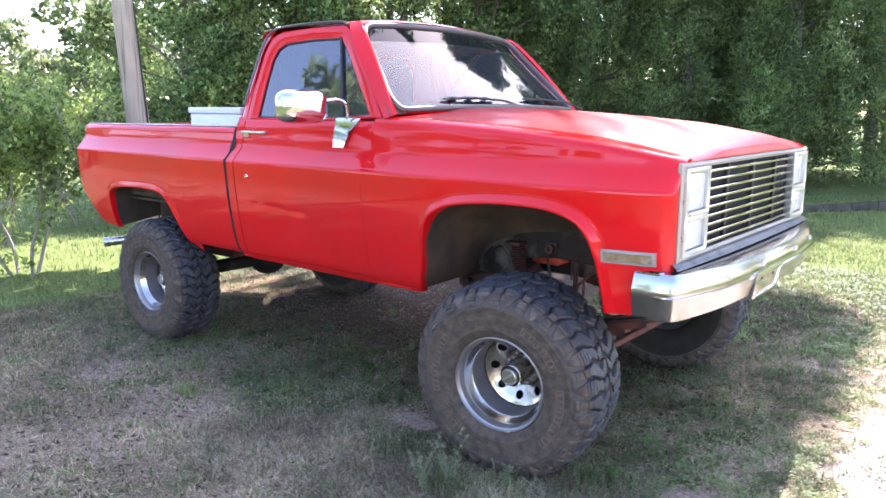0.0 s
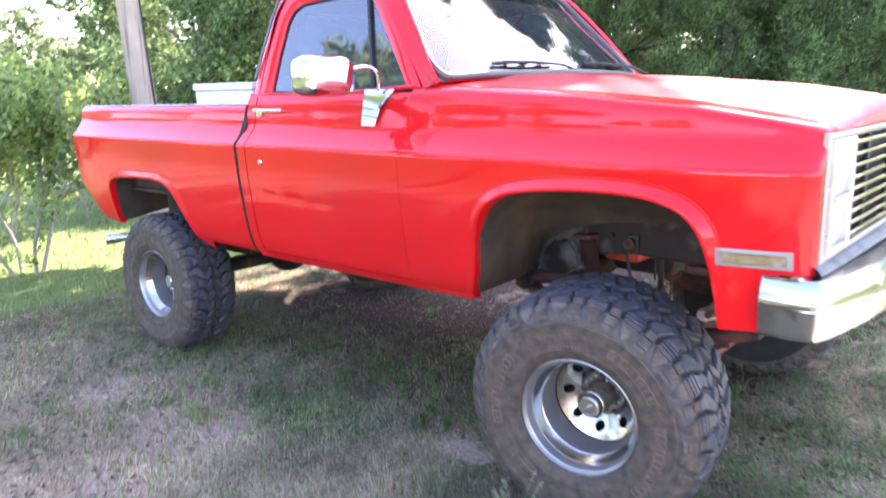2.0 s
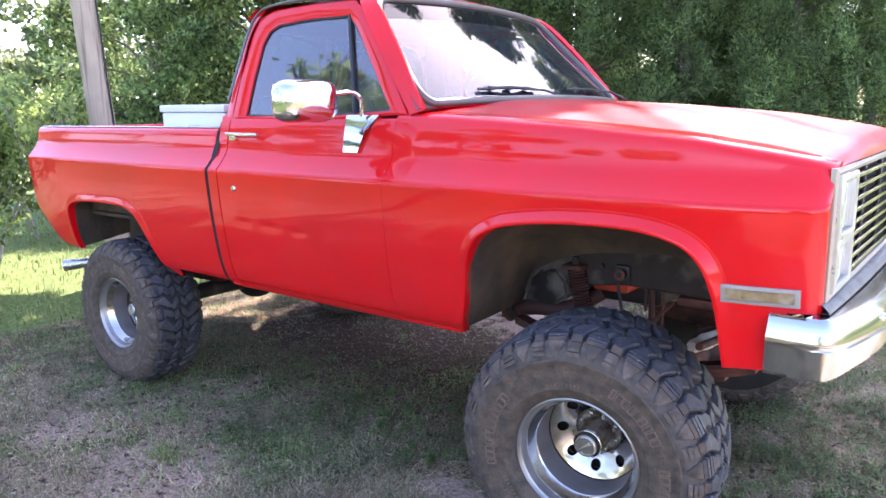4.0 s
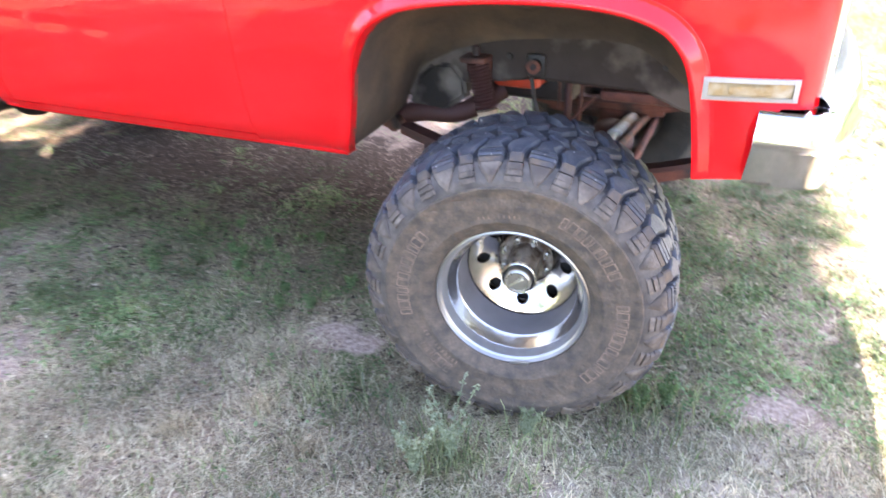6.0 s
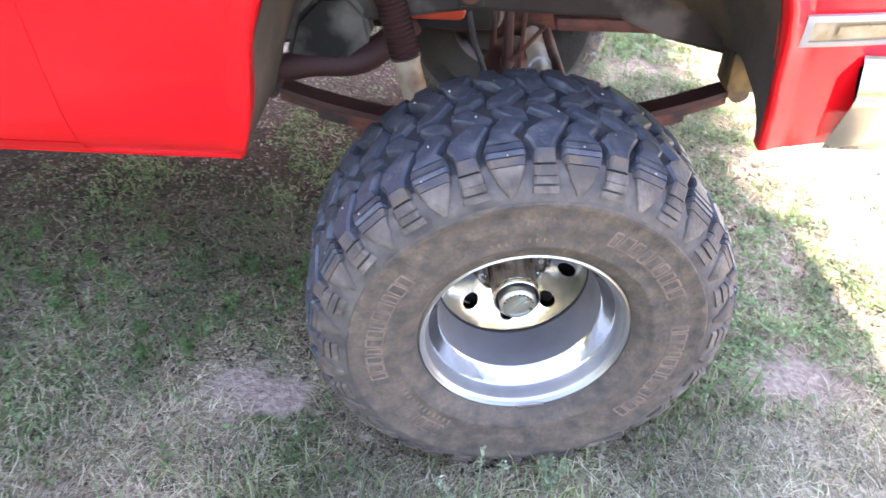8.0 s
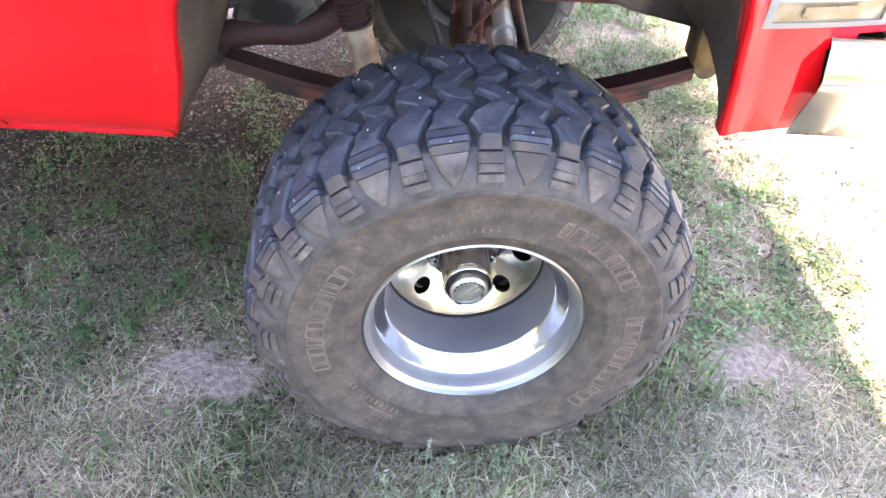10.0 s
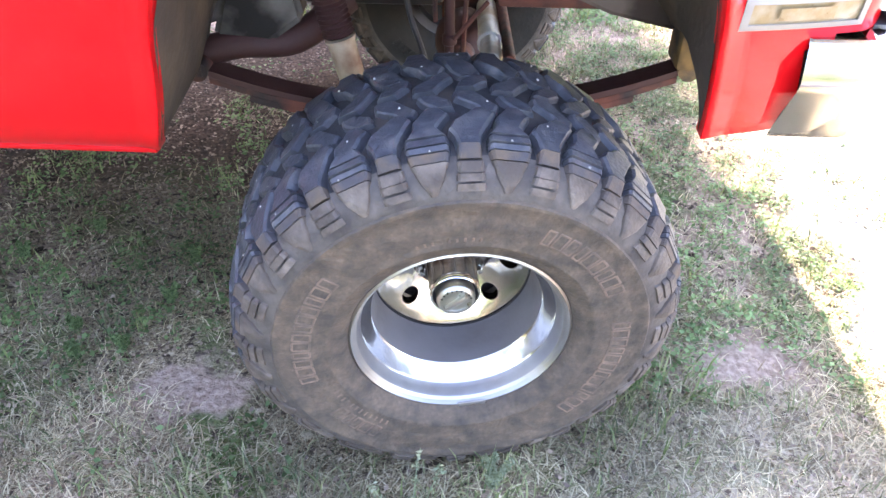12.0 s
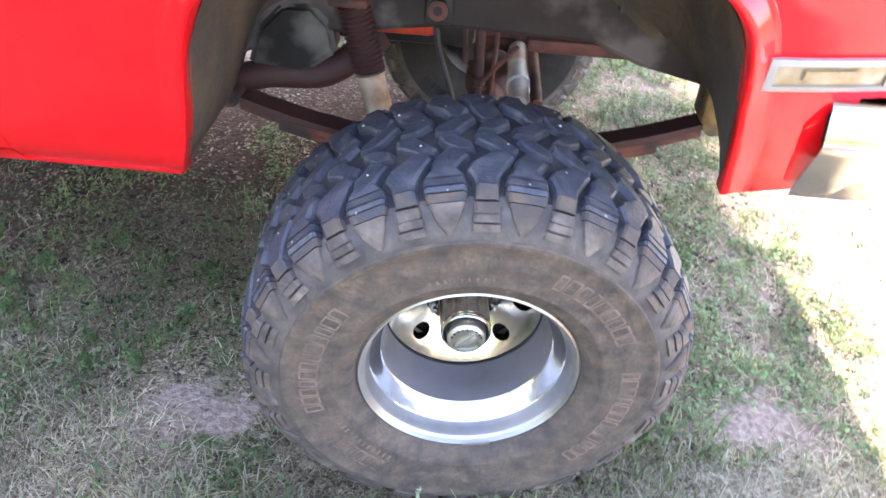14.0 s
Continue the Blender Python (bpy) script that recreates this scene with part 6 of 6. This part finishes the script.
# unseen tall tree whose crown overhangs the yard and dapples the cab
tall = thing("tree", "unseen tall tree, its overhanging crown placed to shade the yard", "tree", (-7.4, 12.1, 0))
bm = bmesh.new()
rng = random.Random(77)
tube(bm, smooth_curve([(0, 0, -0.1), (0.3, -0.3, 3.0), (1.4, -1.4, 6.0), (3.0, -3.0, 8.4)], 6), [0.22 - 0.009 * k for k in range(19)], 12)
cs, rs = [], []
while len(cs) < 95:
    p = Vector((rng.uniform(-1, 1), rng.uniform(-1, 1), rng.uniform(-1, 1)))
    if p.length < 1 and p.length > 0.3:
        c = (3.3 + p.x * 3.1, -3.3 + p.y * 3.0, 8.0 + p.z * 2.4)
        # gaps through which the sun reaches the ground behind the rear axle
        r_ = rng.uniform(0.35, 0.7)
        sx, sy = -7.4 + c[0] + 0.226 * c[2], 12.1 + c[1] - 0.905 * c[2]
        if min(math.hypot(sx + 3.75, sy - 0.62), math.hypot(sx + 3.9, sy + 0.9) + 0.3) > 0.4 + r_:
            cs.append(c)
            rs.append(r_)
# a bough that reaches over the lawn ahead of the cab
for k in range(46):
    p = Vector((rng.uniform(-1, 1), rng.uniform(-1, 1), rng.uniform(-1, 1)))
    cs.append((5.6 + p.x * 1.2, -2.5 + p.y * 0.9, 8.4 + p.z * 0.6))
    rs.append(rng.uniform(0.4, 0.7))
# unseen clumps added to block the sun under the truck
for k in range(5):
    cs.append((4.24 + rng.uniform(-0.3, 0.3), -4.4 + rng.uniform(-0.3, 0.3), 8.0 + rng.uniform(-0.3, 0.3)))
    rs.append(0.5)
for k in range(3):
    z_ = 8.0 + rng.uniform(-0.5, 0.5)
    cs.append((7.4 - 3.5 + rng.uniform(-0.8, 0.9) - 0.226 * z_, 0.7 + rng.uniform(-0.7, 0.9) + 0.905 * z_ - 12.1, z_))
    rs.append(rng.uniform(0.10, 0.2))
# unseen clumps, added to the crown to shade the near side of the yard
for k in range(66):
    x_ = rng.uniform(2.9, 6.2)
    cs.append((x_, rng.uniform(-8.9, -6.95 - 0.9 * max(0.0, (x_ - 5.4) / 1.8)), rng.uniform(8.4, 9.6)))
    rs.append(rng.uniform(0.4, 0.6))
# unseen twigs added to shade the worn lawn behind the rear wheel
for k in range(40):
    z_, sx, sy = rng.uniform(7.4, 8.6), rng.uniform(-6.6, -3.7), rng.uniform(-2.9, -1.35)
    if abs(sy + 1.55 - 0.12 * (sx + 4)) > 0.16 or k % 3 == 0:
        cs.append((sx + 7.4 - 0.226 * z_, sy - 12.1 + 0.905 * z_, z_))
        rs.append(rng.uniform(0.22, 0.42))
for k in range(16):
    z_, sx, sy = rng.uniform(7.4, 8.6), rng.uniform(-5.6, -4.3), rng.uniform(-1.2, -0.25)
    cs.append((sx + 7.4 - 0.226 * z_, sy - 12.1 + 0.905 * z_, z_))
    rs.append(rng.uniform(0.10, 0.24))
# unseen high bough, added to shade the ground that the bumper mirrors
shade_bough = len(cs)
for k in range(13):
    cs.append((rng.uniform(5.1, 6.4), rng.uniform(-3.75, -2.95), rng.uniform(12.6, 13.4)))
    rs.append(rng.uniform(0.4, 0.55))
# thinner twigs that dapple the rear half of the bonnet
for k in range(12):
    cs.append((rng.uniform(4.4, 5.6), rng.uniform(-6.9, -5.0), 8.3 + rng.uniform(-0.8, 0.8)))
    rs.append(rng.uniform(0.16, 0.32))
# more unseen clumps, added to shade the cab and the ground beside it
for k in range(34):
    cs.append((2.9 + rng.uniform(-1.6, 1.5), -6.6 + rng.uniform(-1.1, 1.2), 8.3 + rng.uniform(-0.9, 0.9)))
    rs.append(rng.uniform(0.35, 0.65))
def over_open_lawn(c, r):
    """Would this clump shade the sunlit lawn ahead of the truck?"""
    sx, sy = -7.4 + c[0] + 0.226 * c[2], 12.1 + c[1] - 0.905 * c[2]
    return sy > 0.3 and sx + 0.7 * r > lerp([(0.3, 1.0), (0.5, 0.92), (2.0, 0.96), (2.9, 0.74), (4.0, 0.29), (4.7, -0.12), (7.0, -1.6)], sy)
branches(bm, (2.0, -2.0, 6.8), 0.07, [c for c in cs[:26] + cs[96:112:2] + cs[-8:] if not over_open_lawn(c, 0.4)], rng)
branches(bm, (3.0, -3.0, 8.4), 0.06, cs[shade_bough : shade_bough + 13 : 2], rng)
kept = [(c, r) for c, r in zip(cs, rs) if not over_open_lawn(c, r)]
cs, rs = [c for c, r in kept], [r for c, r in kept]
part("trunk", bm, BARK, tall, smooth=60)
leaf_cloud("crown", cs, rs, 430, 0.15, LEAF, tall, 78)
# far tree line
for k, (x, y) in enumerate(((-34, 4), (-38, 9), (-33, 13), (-40, 15), (-36, -2), (-34, 20), (-30, 26), (-22, 30), (-12, 33), (-2, 36), (8, 36), (18, 34))):
    broad_tree("distant tree beyond the field", x, y, 4.2 + (k % 3) * 0.9 + (3 if k > 5 else 0), 3.6, 60 + k, per=150, clumps=45, low=0.03, size=0.34, material=LEAF_FAR)
# trees on the near side of the yard, seen in the glass and chrome
for x, y, h, w, s in ((-16, -12, 11.5, 3.4, 51), (-7, -19, 6.5, 3.4, 52), (9, -20, 7, 3.6, 53), (-21, -8, 6, 3.4, 54), (-13, -17, 11.0, 3.4, 55)):
    broad_tree("leafy tree across the yard", x, y, h, w, s, per=200, clumps=50, low=0.1, size=0.24)
shrub("airy pale green shrub with bare stems", -5.75, -0.70, 1.95, 31)
shrub("airy pale green shrub with bare stems", -6.6, -1.15, 1.85, 32)
shrub("airy pale green shrub with bare stems", -7.6, -0.3, 1.95, 33)
shrub("airy pale green shrub with bare stems", -8.3, 1.1, 1.95, 34)
# low kerb at the far side of the lawn
kerb = thing("kerb", "low weathered concrete edging across the lawn", "kerb", (-1.16, 9.3, 0))
for k in range(5):
    bm = bmesh.new()
    box(bm, (-0.5 + k * 0.62, -0.07, -0.05), (0.1 + k * 0.62, 0.07, 0.10), 0.02, m=pose(0, 0, 0, 0, 0, 62))
    part("edging_block", bm, CONCRETE, kerb)

# ---------------------------------------------------------------- grass
def blades(name, xs, ys, height, width, material, label, seed, lean=0.5):
    r = np.random.RandomState(seed)
    n = len(xs)
    zs = np.array([ground_z(x, y) for x, y in zip(xs, ys)])
    th = r.rand(n) * 2 * np.pi
    h = height * (0.45 + 0.9 * r.rand(n))
    ln = lean * h * (0.3 + 1.2 * r.rand(n))
    d = np.stack([np.cos(th), np.sin(th), 0 * th], 1)
    s = np.stack([-np.sin(th), np.cos(th), 0 * th], 1) * (width * (0.6 + 0.8 * r.rand(n)))[:, None]
    p = np.stack([xs, ys, zs - 0.004], 1)
    up = np.array([0, 0, 1.0])
    m = p + d * (ln * 0.35)[:, None] + up * (h * 0.6)[:, None]
    t = p + d * ln[:, None] + up * (h * 0.9)[:, None]
    V = np.stack([p - s, p + s, m + s * 0.7, m - s * 0.7, t], 1).reshape(-1, 3)
    k = np.arange(n)[:, None] * 5
    F = np.concatenate([k + [0, 1, 2], k + [0, 2, 3], k + [3, 2, 4]], 0)
    return tagged(new(name, quick_mesh(name, V, F, material)), label, "grass", kind="stuff")


def scatter(n, x0, x1, y0, y1, seed, keep):
    r = np.random.RandomState(seed)
    xs, ys = r.uniform(x0, x1, n), r.uniform(y0, y1, n)
    k = np.array([keep(x, y, q) for x, y, q in zip(xs, ys, r.rand(n))])
    return xs[k], ys[k]


def lush(x, y):
    v = 0.42 + 0.4 * noise.noise((x * 1.1 + 4, y * 1.1, 1)) + 0.6 * noise.noise((x * 3.4, y * 3.4, 2)) + 0.9 * noise.noise((x * 10, y * 10, 4)) + 0.8 * noise.noise((x * 24, y * 24, 6))
    return min(1.0, max(0.0, v))


def dryness(x, y):
    """Straw on the open yard, dead leaves and clover under and beside the truck."""
    v = (-1.05 - y) / 0.5 + 0.5 + 0.9 * noise.noise((x * 1.7, y * 1.7, 9))
    v += 0.75 * min(1.0, max(0.0, (x - 0.1) / 0.4)) - 0.4 * min(1.0, max(0.0, (-0.9 - x) / 0.6))
    return min(1.0, max(0.5 if x > 0.3 and y > 0.5 else 0.08, v))


def bare(x, y):
    spots_ = ((-0.62, -0.88, 0.19, 0.14), (0.81, -0.74, 0.22, 0.14), (-2.4, 0.3, 1.0, 0.5), (-1.45, 1.45, 0.7, 0.5), (-1.9, -2.3, 0.3, 0.15))
    wob = 0.5 * noise.noise((x * 7, y * 7, 5))
    open_yard = 0.85 * min(1.0, max(0.0, (x - 1.12 + 0.25 * noise.noise((x * 2.5, y * 2.5, 8))) / 0.12)) - max(0.0, 0.9 * noise.noise((x * 4, y * 4, 3)))
    under = 0.6 * min(1.0, max(0.0, (y - 0.25 + 0.7 * noise.noise((x * 2.2, y * 2.2, 6))) / 0.3)) if -3.3 < x < -0.15 else 0.0
    return max(open_yard, under, max(max(0.0, 1.05 + wob - math.hypot((x - a) / c, (y - b) / d)) for a, b, c, d in spots_))


def leaflets(name, xs, ys, size, material, label, seed, per=5, rise=0.035):
    """Small flat round-ended leaves in rosettes close to the ground."""
    r = np.random.RandomState(seed)
    n = len(xs) * per
    cx, cy = np.repeat(xs, per) + r.normal(size=n) * size * 1.3, np.repeat(ys, per) + r.normal(size=n) * size * 1.3
    cz = np.repeat(np.array([ground_z(x, y) for x, y in zip(xs, ys)]), per) + rise * (0.2 + 0.8 * r.rand(n))
    th = r.rand(n) * 2 * np.pi
    d = np.stack([np.cos(th), np.sin(th), r.uniform(-0.3, 0.5, n)], 1)
    s = np.stack([-np.sin(th), np.cos(th), r.uniform(-0.4, 0.4, n)], 1)
    L = (size * (0.5 + 0.8 * r.rand(n)))[:, None]
    c = np.stack([cx, cy, cz], 1)
    V = np.stack([c - d * L * 0.6, c - s * L * 0.42 + d * L * 0.1, c + d * L * 0.6, c + s * L * 0.42 + d * L * 0.1], 1).reshape(-1, 3)
    return tagged(new(name, quick_mesh(name, V, np.arange(4 * n).reshape(-1, 4), material)), label, "plants", kind="stuff")


NEAR = (-4.4, 2.6, -2.75, 1.5)
xs, ys = scatter(190000, *NEAR, 1, lambda x, y, q: q < (0.10 + 0.88 * lush(x, y)) * (0.4 if y < -0.9 and x > 0.25 else 1.0 if x > 0.3 else 0.45 if y > -0.7 else 0.62 if y > -1.15 else 0.36) - 0.95 * bare(x, y))
blades("grass", xs, ys, 0.04, 0.0019, GRASS, "short worn green grass", 2, 0.9)
xs, ys = scatter(150000, *NEAR, 3, lambda x, y, q: q < (1.0 - 0.45 * lush(x, y)) * (0.16 + 0.84 * dryness(x, y)) - 0.7 * bare(x, y))
blades("dry_grass", xs, ys, 0.022, 0.0017, DRY, "dry straw-coloured grass", 4, 1.9)
xs, ys = scatter(72000, *NEAR, 7, lambda x, y, q: q < (0.0 if y < -0.88 and x > -0.3 else 1.1 * max(0.0, lush(x, y) - 0.05) if x > 0.3 and y > -0.8 else (0.06 + 0.85 * (1 - dryness(x, y))) * max(0, lush(x, y) - 0.08)) - 0.8 * bare(x, y))
leaflets("clover", xs, ys, 0.0135, CLOVER, "low clover and broad-leaved weeds", 8, 4)
xs, ys = scatter(16000, -0.6, 2.4, 1.5, 4.6, 16, lambda x, y, q: q < 1.1 * max(0.0, lush(x, y) - 0.05))
leaflets("clover_patch", xs, ys, 0.02, CLOVER, "clover on the shaded lawn ahead of the truck", 17, 4)
r_ = np.random.RandomState(21)
xs, ys = np.concatenate([r_.normal(m, s, n) for m, s, n in ((-0.06, 0.07, 260), (0.42, 0.07, 150), (0.14, 0.09, 90), (-0.42, 0.16, 260))]), np.concatenate([r_.normal(m, s, n) for m, s, n in ((-1.33, 0.05, 260), (-0.90, 0.06, 150), (-1.17, 0.05, 90), (-1.22, 0.07, 260))])
blades("long_grass", xs, ys, 0.085, 0.0022, GRASS, "longer green grass along the tyre", 22, 0.6)
xs, ys = scatter(100000, -1.5, 1.35, -1.9, -0.1, 31, lambda x, y, q: q < (0.25 + 0.75 * dryness(x, y)) * (0.65 + 0.5 * noise.noise((x * 6, y * 6, 12))) * (0.35 if y > -0.7 and x < 0.2 else 1.0) - 0.8 * bare(x, y))
blades("matted_grass", xs, ys, 0.026, 0.0015, MATTED, "thick mat of dry and fading grass", 32, 2.0)
xs, ys = r_.normal(-1.87, 0.06, 260), r_.normal(-1.41, 0.045, 260)
blades("green_tuft", xs, ys, 0.045, 0.0022, LAWN, "small bright green tuft on the worn lawn", 33, 0.9)
xs, ys = np.concatenate([r_.normal(m, 0.03, 170) for m in (-0.67, -0.436, -0.85)]), np.concatenate([r_.normal(m, 0.025, 170) for m in (-1.326, -1.452, -1.50)])
blades("straw_tuft", xs, ys, 0.055, 0.0016, DRY, "small dried tufts of grass", 23, 0.9)
xs, ys = scatter(60000, *NEAR, 9, lambda x, y, q: q < 0.22 + 0.06 * (1 - dryness(x, y)) - 0.25 * bare(x, y) + (0.6 if math.hypot(x + 3.8, y - 0.5) < 0.7 else 0.33 if y > -0.45 and x < -0.1 else 0))
leaflets("leaf_litter", xs, ys, 0.0115, DEAD_LEAF, "scattered dead leaves and bark crumbs", 10, 3, 0.02)
xs, ys = scatter(60000, *NEAR, 12, lambda x, y, q: q < 1.6 * (lush(x, y) - 0.62) - bare(x, y))
blades("grass_tuft", xs, ys, 0.062, 0.0026, LAWN, "small tufts of longer grass", 13, 0.7)
xs, ys = scatter(46000, -1.2, 2.6, 1.5, 7.0, 14, lambda x, y, q: q < (0.2 + 0.8 * lush(x, y)) * (1.0 if x < 1.0 else 0.5))
blades("shaded_grass", xs, ys, 0.04, 0.004, LAWN, "short lawn grass ahead of the truck", 15, 0.9)
xs, ys = scatter(100000, -12, 6, -3.5, 13, 5, lambda x, y, q: q < 0.35 + 0.5 * lush(x, y) - 0.6 * bare(x, y) * (y < 2.5) and not (NEAR[0] < x < NEAR[1] and NEAR[2] < y < NEAR[3]))
blades("lawn_grass", xs, ys, 0.06, 0.0052, LAWN, "taller lawn grass", 6)


def weed(label, x, y, height, seed, stalks=5, tuft=LEAF_LIGHT):
    rng = random.Random(seed)
    w = thing("weed", label, "weed", (x, y, 0))
    bm = bmesh.new()
    cs, rs = [], []
    for k in range(stalks):
        th, h = rng.uniform(0, 6.28), height * rng.uniform(0.55, 1)
        e = Vector((0.35 * h * math.cos(th), 0.35 * h * math.sin(th), h))
        crv = smooth_curve([(0, 0, -0.01), (e.x * 0.3, e.y * 0.3, h * 0.55), e], 4)
        tube(bm, crv, [0.0022 - 0.00015 * j for j in range(9)], 5)
        for j in range(2, 9):
            cs.append(tuple(crv[j])), rs.append(0.013 if j < 6 else 0.010)
    part("stalk", bm, WEED, w, kind="stuff")
    leaf_cloud("leaf", cs, rs, 14, 0.0125, tuft, w, seed, aspect=0.38)
    return w


weed("slender weed with pale seed heads by the tyre", -0.05, -1.32, 0.25, 1, 9, WEED)
weed("slender weed with pale seed heads by the tyre", -0.12, -1.40, 0.20, 2, 8, WEED)
weed("slender weed with pale seed heads by the tyre", 0.12, -1.14, 0.10, 3, 6, WEED)
weed("low leafy weed on the worn lawn", 0.47, -0.84, 0.10, 4, 14, CLOVER)
weed("low leafy weed on the worn lawn", 0.40, -0.90, 0.08, 8, 10, CLOVER)
weed("low leafy weed on the worn lawn", -0.84, -0.76, 0.06, 5, 9, CLOVER)
weed("low leafy weed on the worn lawn", -0.95, -0.80, 0.05, 6, 8, CLOVER)
weed("low leafy weed on the worn lawn", -0.99, -0.70, 0.05, 7, 8, CLOVER)
rng = random.Random(91)
for k in range(12):
    weed("low leafy weed on the worn lawn", rng.uniform(-1.7, -0.45), rng.uniform(-0.85, -0.25), rng.uniform(0.04, 0.06), 20 + k, 8, CLOVER)
